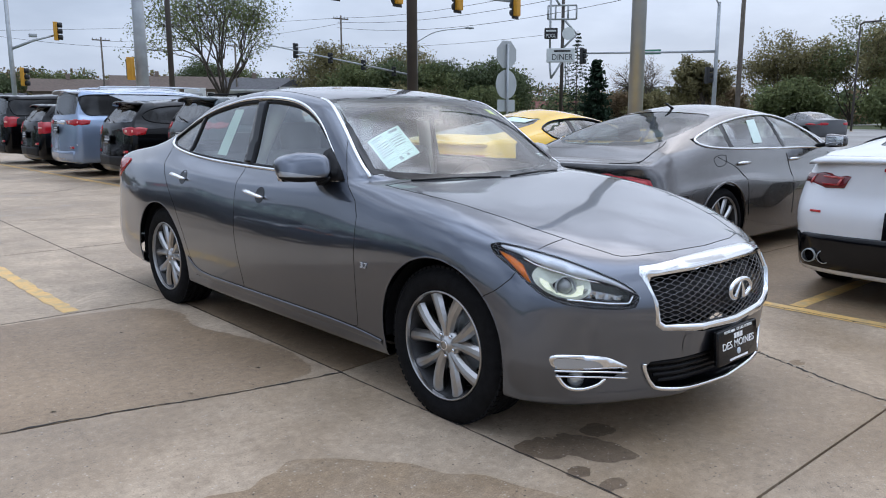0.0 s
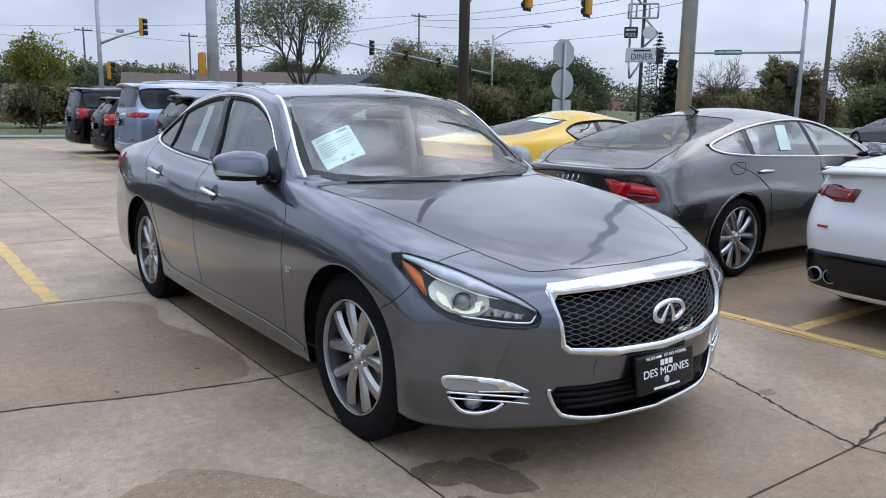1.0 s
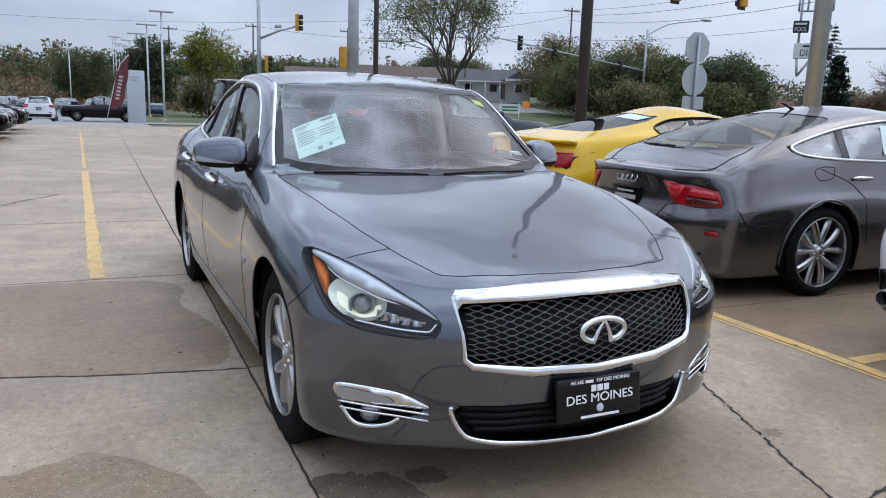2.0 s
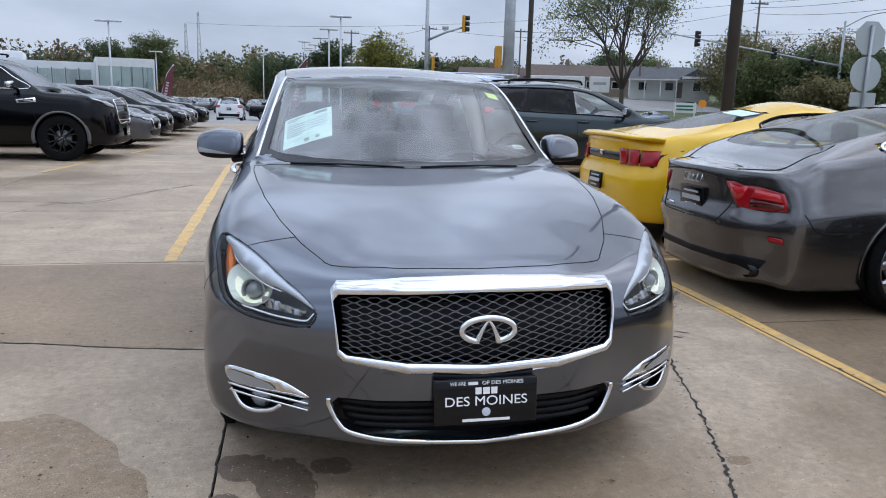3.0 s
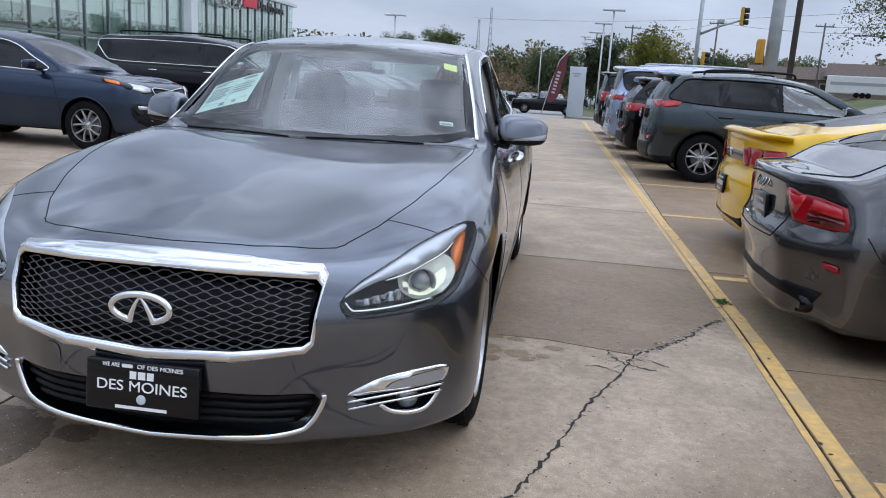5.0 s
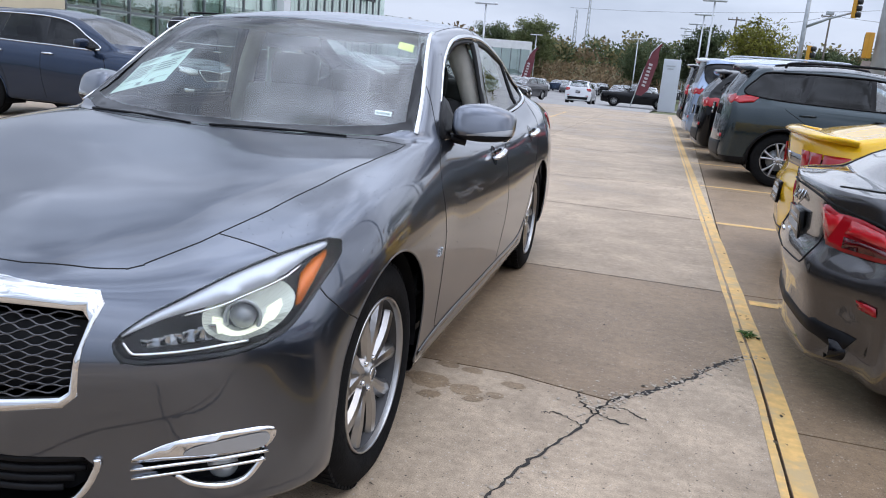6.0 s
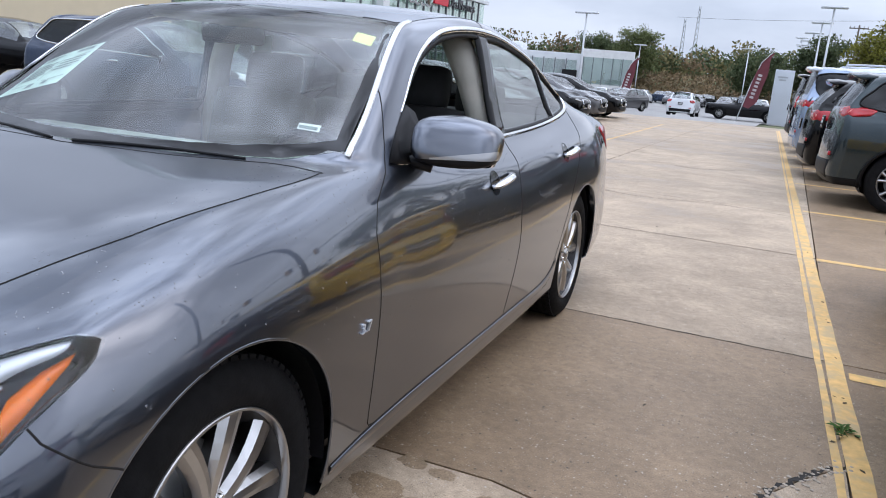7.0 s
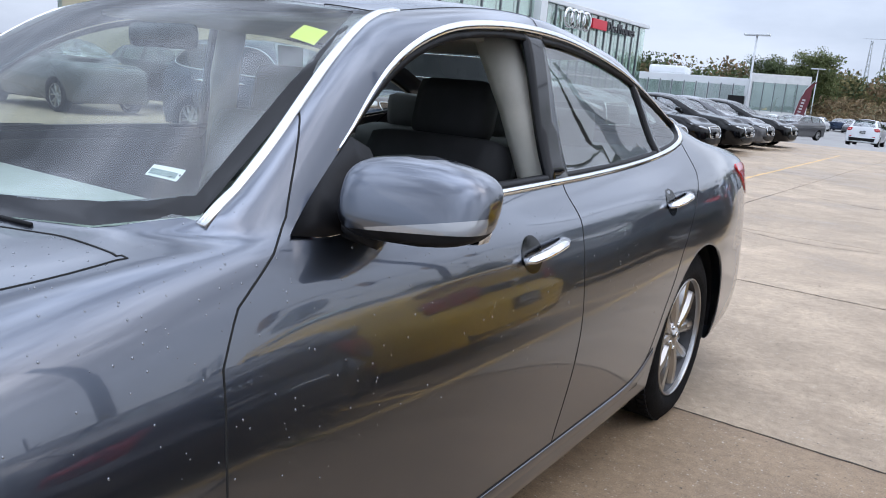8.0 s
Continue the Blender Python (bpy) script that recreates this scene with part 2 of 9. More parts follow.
def smooth_line(pts, n, closed=False):
    """Points along a rounded line through pts."""
    P = np.array(pts, float)
    k = len(P)
    out = []
    segs = k if closed else k - 1
    for i in range(segs):
        p0 = P[(i - 1) % k] if closed or i > 0 else 2 * P[0] - P[1]
        p1, p2 = P[i], P[(i + 1) % k]
        p3 = P[(i + 2) % k] if closed or i + 2 < k else 2 * P[-1] - P[-2]
        for t in np.linspace(0, 1, n, endpoint=False):
            out.append(0.5 * ((2 * p1) + (p2 - p0) * t + (2 * p0 - 5 * p1 + 4 * p2 - p3) * t * t + (3 * p1 - p0 - 3 * p2 + p3) * t ** 3))
    if not closed:
        out.append(P[-1])
    return np.array(out)


def words(name, body, size, mat, parent, m, width=None, depth=0.001):
    """Lettering in the built-in font as a mesh part."""
    cu = bpy.data.curves.new(name, "FONT")
    cu.body, cu.size, cu.align_x, cu.align_y, cu.extrude = body, size, "CENTER", "CENTER", depth
    tmp = bpy.data.objects.new(name, cu)
    me = bpy.data.meshes.new_from_object(tmp)
    bpy.data.objects.remove(tmp)
    if width:
        xs = [v.co.x for v in me.vertices]
        f = width / max(1e-6, max(xs) - min(xs))
        for v in me.vertices:
            v.co.x *= f
    ob = part(name, me, mat, parent)
    ob.matrix_basis = m
    return ob


# ---- car bodies: surfaces drawn through design lines ----
def slopes(t, y):
    """Slopes of a curve through y(t) that never overshoots."""
    h = np.diff(t)
    d = np.diff(y, axis=0) / h[:, None]
    m = np.zeros_like(y)
    m[0], m[-1] = d[0], d[-1]
    for i in range(1, len(t) - 1):
        a, b = d[i - 1], d[i]
        w1, w2 = 2 * h[i] + h[i - 1], h[i] + 2 * h[i - 1]
        ok = a * b > 0
        m[i] = np.where(ok, (w1 + w2) / (w1 / np.where(ok, a, 1) + w2 / np.where(ok, b, 1)), 0)
    return m


def through_points(t, y, x):
    t, y = np.asarray(t, float), np.asarray(y, float)
    m = slopes(t, y)
    i = np.clip(np.searchsorted(t, x, side="right") - 1, 0, len(t) - 2)
    h = (t[i + 1] - t[i])[:, None]
    u = ((x - t[i]) / (t[i + 1] - t[i]))[:, None]
    return ((1 + 2 * u) * (1 - u) ** 2 * y[i] + u * (1 - u) ** 2 * h * m[i] + u * u * (3 - 2 * u) * y[i + 1] + u * u * (u - 1) * h * m[i + 1])


def body_grid(lines, ks, kv):
    """The half body (x >= 0) as a grid: stations along the car by levels from sill to spine. ks, kv: steps for each span."""
    L = np.array(lines, float)                       # level, station, xyz
    mid = L[3]
    ts = np.concatenate([[0], np.cumsum(np.linalg.norm(np.diff(mid, axis=0), axis=1))])
    xs = np.concatenate([np.linspace(ts[i], ts[i + 1], k, endpoint=False) for i, k in enumerate(ks)] + [[ts[-1]]])
    fine = np.array([through_points(ts, line, xs) for line in L])
    cols = []
    for s in range(fine.shape[1]):
        p = fine[:, s]
        tv = np.concatenate([[0], np.cumsum(np.maximum(1e-4, np.linalg.norm(np.diff(p, axis=0), axis=1)))])
        xv = np.concatenate([np.linspace(tv[i], tv[i + 1], k, endpoint=False) for i, k in enumerate(kv)] + [[tv[-1]]])
        # the mirrored neighbour beyond the spine keeps the crown smooth there
        tv, p = np.append(tv, 2 * tv[-1] - tv[-2]), np.vstack([p, p[-2] * [-1, 1, 1]])
        cols.append(through_points(tv, p, xv))
    G = np.array(cols)                               # station, level, xyz
    G[:, :, 0] = np.maximum(G[:, :, 0], 0)
    return G


def grid_mesh(G, keep=None, mirrored=True):
    """Vertices and faces of a grid, and of its mirror image."""
    ns, nv = G.shape[:2]
    faces = []
    for i in range(ns - 1):
        for j in range(nv - 1):
            if keep is None or keep(i, j):
                f = (i * nv + j, (i + 1) * nv + j, (i + 1) * nv + j + 1, i * nv + j + 1)
                faces.append(f)
    V = G.reshape(-1, 3)
    if mirrored:
        n = len(V)
        V = np.concatenate([V, V * [-1, 1, 1]])
        faces += [tuple(q + n for q in f[::-1]) for f in faces]
    return V, faces


def compact(V, faces, weld=0.0006):
    used = sorted({i for f in faces for i in f})
    m = {o: k for k, o in enumerate(used)}
    bm = bmesh.new()
    vs = [bm.verts.new(V[i]) for i in used]
    for f in faces:
        q = [vs[m[i]] for i in f]
        try:
            bm.faces.new(q)
        except ValueError:
            pass
    bmesh.ops.remove_doubles(bm, verts=bm.verts, dist=weld)
    return bm


# ---- wheels ----
BARREL = material("wheel_barrel", (0.05, 0.05, 0.052), 0.5, 0.6, var=0.2, scale=20)


def make_wheel(parent, at, side, r=0.345, rim=0.235, width=0.24, pairs=5, split=0.20, spoke_mat=None, swirl=0.0, lug=True, name="wheel", detail=True, thick=1.0):
    """A wheel whose outer face looks to side (+1: +x, -1: -x): tyre with grooves, rim, spokes, hub."""
    spoke_mat = spoke_mat or ALLOY
    wheel = new(name)
    wheel.parent = parent
    wheel.matrix_basis = at @ (pose(0, 0, 0) if side > 0 else pose(0, 0, 0, 0, 0, 180))
    w = width / 2
    prof = [(rim + 0.004, -w + 0.02), (rim + 0.03, -w), (r - 0.03, -w), (r - 0.008, -w + 0.018)]
    for g in (-0.055, 0.0, 0.055):
        prof += [(r, g - 0.022), (r, g - 0.006), (r - 0.009, g - 0.005), (r - 0.009, g + 0.005), (r, g + 0.006)]
    prof += [(r, w - 0.035), (r - 0.008, w - 0.018), (r - 0.03, w - 0.002), (rim + 0.045, w + 0.006), (rim + 0.022, w + 0.001), (rim + 0.004, w - 0.01)]
    tyre = part("tyre", lathe(prof, 64 if detail else 36), TYRE, wheel)
    if detail:
        n = 70
        for sgn in (-1, 1):
            bm = bmesh.new()
            for k in range(n):
                a = 2 * math.pi * k / n
                box(bm, sgn * (w - 0.036) - 0.016, sgn * (w - 0.036) + 0.016, -0.011, 0.011, r - 0.009, r + 0.0035, m=Matrix.Rotation(a + 0.02 * sgn, 4, "X"))
            part("tread", bm, TYRE, tyre, smooth=False)
    rimp = [(rim - 0.035, -w + 0.03), (rim - 0.02, -w + 0.02), (rim + 0.006, -w + 0.02), (rim + 0.006, w - 0.006), (rim, w - 0.001), (rim - 0.002, w - 0.006), (rim - 0.004, w - 0.022)]
    rim_ob = part("rim", lathe(rimp, 64 if detail else 36), spoke_mat, wheel)
    part("barrel", lathe([(rim - 0.004, w - 0.022), (rim - 0.022, w - 0.06), (rim - 0.03, -w + 0.05)], 40), BARREL, wheel)
    part("brake_disc", lathe([(0.02, 0.012), (0.15, 0.012), (0.15, 0.0), (0.02, 0.0)], 32), STEELGREY, wheel)
    part("wheel_back", lathe([(0.005, -0.03), (rim - 0.02, -0.03), (rim - 0.02, -0.035)], 24), BLACK, wheel)
    face = w - 0.022
    for k in range(pairs):
        a0 = 2 * math.pi * k / pairs + math.pi / 2
        for sgn in ((-1, 1) if split else (0,)):
            bm = bmesh.new()
            rows = []
            for i in range(7):
                f = i / 6
                rad = 0.035 + (rim - 0.042) * f
                ang = a0 + sgn * split * (0.35 + 0.65 * f ** 0.8) * 1.15 + swirl * f * f
                half = (0.0125 + 0.0095 * f) * thick if split else (0.03 + 0.012 * f)
                dep = face - 0.012 + 0.018 * math.sin(min(1, f * 1.1) * 1.9) - 0.012 * f
                c, s = math.cos(ang), math.sin(ang)
                row = []
                for tq, dz in ((-1, -0.016), (-0.58, 0.0), (0, 0.005), (0.58, 0.0), (1, -0.016), (0.7, -0.045), (-0.7, -0.045)):
                    yy, zz = rad * c - tq * half * s, rad * s + tq * half * c
                    row.append(bm.verts.new((dep + dz, yy, zz)))
                rows.append(row)
            for i in range(6):
                for j in range(7):
                    bm.faces.new((rows[i][j], rows[i][(j + 1) % 7], rows[i + 1][(j + 1) % 7], rows[i + 1][j]))
            bmesh.ops.recalc_face_normals(bm, faces=bm.faces)
            part("spoke", bm, spoke_mat, rim_ob, smooth=False)
    hub = part("hub", lathe([(0.0, face + 0.004), (0.026, face + 0.004), (0.031, face), (0.034, face - 0.006), (0.062, face - 0.014), (0.07, face - 0.04)], 28), spoke_mat, wheel)
    if lug:
        for k in range(5):
            a = 2 * math.pi * k / 5 + math.pi / 2 + math.pi / 5
            bm = lathe([(0.0, 0.012), (0.007, 0.012), (0.009, 0.008), (0.009, -0.02)], 8)
            bmesh.ops.translate(bm, verts=bm.verts, vec=(face - 0.014, 0.05 * math.cos(a), 0.05 * math.sin(a)))
            part("lug_nut", bm, CHROME, hub)
        part("emblem_ring", lathe([(0.017, face + 0.0055), (0.021, face + 0.0055), (0.021, face + 0.003)], 20), CHROME, hub)
    return wheel


# ---- the grey sedan ----
from mathutils.geometry import delaunay_2d_cdt

# Design lines of the half body, nose to tail: sill, lower edge, low side, waist, shoulder, belt, rail, spine.
L1 = [(0, -.845, .20), (.30, -.815, .20), (.50, -.740, .205), (.755, -.605, .212), (.878, -.40, .22), (.865, -.05, .215), (.862, .30, .205), (.86, .60, .20), (.86, .80, .20), (.86, 1.25, .20), (.86, 1.85, .20), (.862, 2.45, .21), (.872, 3.1, .23), (.85, 3.6, .26), (.74, 3.93, .29), (.42, 4.02, .30), (0, 4.04, .30)]
L2 = [(0, -.868, .335), (.30, -.838, .335), (.50, -.750, .34), (.742, -.625, .355), (.903, -.41, .37), (.902, -.05, .38), (.892, .30, .365), (.886, .60, .35), (.885, .80, .34), (.886, 1.25, .34), (.886, 1.85, .34), (.892, 2.45, .36), (.908, 3.1, .40), (.885, 3.6, .42), (.775, 3.98, .44), (.44, 4.08, .45), (0, 4.10, .45)]
L3 = [(0, -.884, .560), (.30, -.856, .560), (.50, -.772, .565), (.752, -.632, .588), (.893, -.38, .615), (.918, -.05, .695), (.914, .30, .685), (.905, .60, .655), (.90, .80, .63), (.905, 1.25, .60), (.91, 1.85, .61), (.915, 2.45, .64), (.918, 3.1, .69), (.875, 3.6, .71), (.765, 3.97, .72), (.45, 4.08, .73), (0, 4.10, .73)]
L4 = [(0, -.805, .720), (.29, -.785, .720), (.475, -.705, .720), (.698, -.52, .757), (.832, -.258, .823), (.845, .02, .880), (.855, .32, .893), (.852, .60, .893), (.85, .80, .892), (.855, 1.25, .895), (.855, 1.85, .905), (.866, 2.45, .93), (.865, 3.1, .95), (.815, 3.6, .96), (.76, 3.93, .97), (.45, 4.05, .98), (0, 4.08, .98)]
L5 = [(0, -.735, .762), (.26, -.715, .762), (.43, -.64, .764), (.568, -.42, .824), (.672, -.15, .892), (.716, .08, .936), (.748, .36, .968), (.778, .62, .986), (.802, .78, .990), (.795, 1.25, .997), (.772, 1.85, 1.006), (.758, 2.45, 1.04), (.735, 3.05, 1.105), (.715, 3.55, 1.07), (.68, 3.80, 1.05), (.42, 3.95, 1.06), (0, 3.99, 1.06)]
L6 = [(0, -.56, .812), (.19, -.54, .812), (.31, -.44, .83), (.40, -.22, .885), (.46, .02, .934), (.49, .20, .962), (.54, .42, .988), (.64, .575, 1.00), (.735, .70, 1.035), (.598, 1.23, 1.394), (.605, 1.85, 1.458), (.578, 2.45, 1.412), (.595, 3.1, 1.20), (.56, 3.55, 1.085), (.5, 3.72, 1.072), (.3, 3.82, 1.075), (0, 3.86, 1.075)]
L7 = [(0, -.42, .845), (0, -.38, .855), (0, -.25, .88), (0, -.08, .912), (0, .08, .94), (0, .22, .962), (0, .36, .985), (0, .46, 1.00), (0, .60, 1.085), (0, 1.16, 1.430), (0, 1.85, 1.500), (0, 2.5, 1.45), (0, 3.2, 1.19), (0, 3.55, 1.09), (0, 3.66, 1.085), (0, 3.74, 1.083), (0, 3.8, 1.082)]
L0 = [(x * .90, y + (.14 if y < -.3 else -.10 if y > 3.8 else 0), z + .01) for x, y, z in L1]
HERO_LINES = [L0, L1, L2, L3, L4, L5, L6, L7]


def inside_by(P, poly):
    """Signed distance of points to a closed outline, positive inside."""
    P, Q = np.asarray(P, float), np.asarray(poly, float)
    A, B = Q, np.roll(Q, -1, axis=0)
    best = np.full(len(P), 1e9)
    odd = np.zeros(len(P), bool)
    for a, b in zip(A, B):
        ab = b - a
        t = np.clip(((P - a) @ ab) / max(1e-12, ab @ ab), 0, 1)
        best = np.minimum(best, np.linalg.norm(P - a - t[:, None] * ab, axis=1))
        cond = (a[1] > P[:, 1]) != (b[1] > P[:, 1])
        with np.errstate(divide="ignore", invalid="ignore"):
            xi = a[0] + (P[:, 1] - a[1]) * ab[0] / (ab[1] if ab[1] else 1e-12)
        odd ^= cond & (P[:, 0] < xi)
    return np.where(odd, best, -best)


class View:
    """A direction of projection: right, up, and towards the eye."""

    def __init__(self, right, up):
        self.r, self.u = Vector(right).normalized(), Vector(up).normalized()
        self.d = self.r.cross(self.u)
        self.M = np.array([self.r, self.u])

    def flat(self, P):
        return np.asarray(P) @ self.M.T


SIDE = View((0, 1, 0), (0, 0, 1))          # seen from +x
TOP = View((1, 0, 0), (0, 1, 0))
FRONT = View((1, 0, 0), (0, 0, 1))         # seen from -y
CORNER = View((.8, .6, 0), (0, 0, 1))      # the headlamp's own direction
REAR = View((-1, 0, 0), (0, 0, 1))


def cut_shape(bm, view, poly, where, layer, tag, only=None):
    """Cuts an outline into the skin and tags the faces inside it."""
    bm.verts.ensure_lookup_table()
    co = np.array([v.co for v in bm.verts])
    d = inside_by(view.flat(co), poly)
    ok = where(co)
    d = np.where(ok, d, -1.0)
    d[np.abs(d) < 2e-4] = 2e-4
    dv = {v: d[i] for i, v in enumerate(bm.verts)}
    okv = {v: ok[i] for i, v in enumerate(bm.verts)}
    fresh = set()
    for e in list(bm.edges):
        a, b = e.verts
        if okv[a] and okv[b] and dv[a] * dv[b] < 0:
            if only is not None and not any(f[layer] in only for f in e.link_faces):
                continue
            t = dv[a] / (dv[a] - dv[b])
            _, nv = bmesh.utils.edge_split(e, a, t)
            fresh.add(nv)
    for f in list(bm.faces):
        on = [v for v in f.verts if v in fresh]
        if len(on) >= 2 and len(f.verts) > 4:
            for q in range(0, len(on) - 1, 2):
                a, b = on[q], on[q + 1]
                if not any(b in e.verts for e in a.link_edges):
                    try:
                        bmesh.utils.face_split(f, a, b)
                    except ValueError:
                        pass
    fs = list(bm.faces)
    cen = np.array([f.calc_center_median() for f in fs])
    hit = (inside_by(view.flat(cen), poly) > 0) & where(cen)
    for f, h in zip(fs, hit):
        if h and (only is None or f[layer] in only):
            f[layer] = tag


def ring_poly(cy, cz, r, n=48):
    return [(cy + r * math.cos(2 * math.pi * k / n), cz + r * math.sin(2 * math.pi * k / n)) for k in range(n)]


def mirror_poly(half):
    """Closes a half outline (x >= 0, from one end of the middle to the other) over the middle."""
    return list(half) + [(-x, y) for x, y in half[::-1] if x > 1e-6]


class Skin:
    """The finished skin to project things on."""

    def __init__(self, bm):
        self.tree = BVHTree.FromBMesh(bm)

    def onto(self, view, a, b, off=0.0):
        base = view.r * a + view.u * b
        hit, n, _, _ = self.tree.ray_cast(base + view.d * 8, -view.d)
        if hit is None:
            return None
        if n.dot(view.d) < 0:
            n = -n
        return hit + n * off, n


def patch(skin, view, outline, off, step=0.03, hole=None, skirt=0.0, m=None):
    """A sheet that follows the skin inside an outline, with an edge turned inwards."""
    pts = [Vector(p) for p in outline]
    edges = [(i, (i + 1) % len(pts)) for i in range(len(pts))]
    if hole is not None:
        k = len(pts)
        pts += [Vector(p) for p in hole]
        edges += [(k + i, k + (i + 1) % len(hole)) for i in range(len(hole))]
    A = np.array(outline, float)
    lo, hi = A.min(0), A.max(0)
    gx, gy = np.meshgrid(np.arange(lo[0], hi[0], step), np.arange(lo[1], hi[1], step))
    g = np.stack([gx.ravel(), gy.ravel()], 1)
    keep = inside_by(g, outline) > step * 0.45
    if hole is not None:
        keep &= inside_by(g, hole) < -step * 0.45
    pts += [Vector(p) for p in g[keep]]
    vs, _, fs, *_ = delaunay_2d_cdt(pts, edges, [], 1, 1e-5)
    cen = np.array([sum((vs[i] for i in f), Vector((0, 0))) / len(f) for f in fs])
    ok = inside_by(cen, outline) > 0
    if hole is not None:
        ok &= inside_by(cen, hole) < 0
    bm = bmesh.new()
    made, norm = [], []
    last = None
    for v in vs:
        r = skin.onto(view, v.x, v.y, off)
        if r is None:
            r = last
        last = r
        made.append(bm.verts.new(r[0]) if r else None)
        norm.append(r[1] if r else Vector((0, 0, 1)))
    for f, o in zip(fs, ok):
        if o and all(made[i] for i in f):
            try:
                bm.faces.new([made[i] for i in f])
            except ValueError:
                pass
    for v in [v for v in bm.verts if not v.link_faces]:
        bm.verts.remove(v)
    bm.normal_update()
    if bm.faces and sum((f.normal.dot(view.d) for f in bm.faces)) < 0:
        bmesh.ops.reverse_faces(bm, faces=bm.faces)
    if skirt:
        bound = [e for e in bm.edges if len(e.link_faces) == 1]
        r = bmesh.ops.extrude_edge_only(bm, edges=bound)
        bmesh.ops.translate(bm, verts=[v for v in r["geom"] if isinstance(v, bmesh.types.BMVert)], vec=-view.d * skirt)
        bmesh.ops.recalc_face_normals(bm, faces=bm.faces)
    if m is not None:
        bmesh.ops.transform(bm, matrix=m, verts=bm.verts)
    return bm


def flip_x(bm):
    bmesh.ops.scale(bm, vec=(-1, 1, 1), verts=bm.verts)
    bmesh.ops.reverse_faces(bm, faces=bm.faces)
    return bm


def skin_line(skin, view, pts, off=0.0):
    return [r[0] for r in (skin.onto(view, a, b, off) for a, b in pts) if r]


# outlines, in metres (side: along, up; top: across, along; front: across, up)
DLO = smooth_line([(.835, 1.003), (1.02, 1.165), (1.20, 1.297), (1.40, 1.378), (1.62, 1.412), (1.87, 1.420), (2.15, 1.405), (2.45, 1.362), (2.75, 1.285), (2.98, 1.195), (3.035, 1.145), (2.95, 1.103), (2.70, 1.062), (2.40, 1.036), (2.0, 1.018), (1.5, 1.010), (1.1, 1.004)], 6, True)
FRONT_DOOR = [(.80, 1.02), (.745, .975), (.645, .91), (.600, .84), (.583, .72), (.583, .5), (.592, .295), (1.2, .292), (1.73, .292), (1.765, .50), (1.80, .75), (1.845, .95), (1.862, 1.02), (1.862, 1.6), (1.2, 1.6)]
REAR_DOOR = [(1.862, 1.6), (1.862, 1.02), (1.845, .95), (1.80, .75), (1.765, .50), (1.73, .292), (2.36, .292), (2.44, .40), (2.50, .56), (2.60, .72), (2.76, .86), (2.90, 1.0), (2.955, 1.11), (3.05, 1.20), (2.8, 1.6)]
HOOD = mirror_poly([(0, -.727), (.26, -.705), (.41, -.657), (.478, -.617), (.562, -.47), (.634, -.28), (.690, -.05), (.725, .2), (.745, .43), (.742, .53), (.60, .515), (.35, .442), (0, .400)])
WINDSHIELD = mirror_poly([(0, .43), (.35, .475), (.60, .57), (.725, .675), (.665, .95), (.588, 1.225), (.3, 1.165), (0, 1.148)])
ROOF = mirror_poly([(0, 1.152), (.3, 1.169), (.586, 1.23), (.585, 1.85), (.548, 2.5), (.3, 2.58), (0, 2.6)])
BACKLIGHT = mirror_poly([(0, 2.615), (.3, 2.59), (.53, 2.53), (.555, 2.9), (.53, 3.25), (.42, 3.38), (0, 3.43)])
TRUNK = mirror_poly([(0, 3.44), (.43, 3.39), (.56, 3.30), (.62, 3.5), (.62, 3.78), (.40, 3.90), (0, 3.93)])
BUMPER = [(-1.3, -.1), (-1.3, 1.1), (-.47, 1.1), (-.40, .70), (-.345, .645), (-.27, .605), (-.27, -.1)]
HEADLAMP = smooth_line([(-.026, .640), (.03, .680), (.10, .712), (.228, .761), (.364, .798), (.468, .818), (.506, .815), (.524, .804), (.50, .768), (.456, .735), (.402, .683), (.352, .642), (.289, .617), (.215, .603), (.118, .592), (.02, .584), (-.015, .592), (-.030, .618)], 4, True)
GRILLE_OUT = mirror_poly([(0, .742), (.25, .737), (.455, .722), (.477, .700), (.467, .62), (.459, .515), (.438, .492), (.25, .466), (0, .455)])
GRILLE_IN = mirror_poly([(0, .703), (.25, .699), (.452, .690), (.470, .672), (.461, .60), (.453, .530), (.43, .512), (.25, .496), (0, .487)])
LOWER_OUT = mirror_poly([(0, .366), (.30, .366), (.474, .361), (.478, .335), (.455, .268), (.42, .245), (.25, .226), (0, .218)])
LOWER_IN = mirror_poly([(0, .362), (.30, .362), (.476, .356), (.474, .335), (.44, .283), (.41, .264), (.25, .246), (0, .238)])
FOG = smooth_line([(.012, .336), (.045, .366), (.109, .394), (.216, .407), (.292, .404), (.297, .37), (.296, .325), (.262, .281), (.199, .268), (.13, .280), (.095, .306)], 4, True)
ARCH_F, ARCH_R = ring_poly(0.0, .335, .392), ring_poly(2.895, .335, .392)

LAMPDARK = material("lamp_inner_dark", (.035, .036, .038), .3, .4)
SATIN = material("satin_silver", (.60, .63, .68), .40, .4, coat=.3)
BOWL = material("fluted_reflector", (.60, .62, .52), .3, .7)
DRL = lamp_mat("warm_white_light", (.88, .90, .68), .42)
PROJECTOR = material("projector_glass", (.16, .17, .17), .03, .3, coat=1.0)
GEM = material("faceted_chrome", (.45, .46, .47), .12, 1.0)
INDICATOR = material("clear_indicator", (.34, .35, .36), .12, .3, coat=1)
SIGNALCLEAR = material("clear_signal", (.34, .35, .36), .10, .4, coat=1)
FOGGLASS = material("fog_glass", (.5, .52, .52), .08, .5, coat=1)

right_side = lambda c: c[:, 0] > 0.45


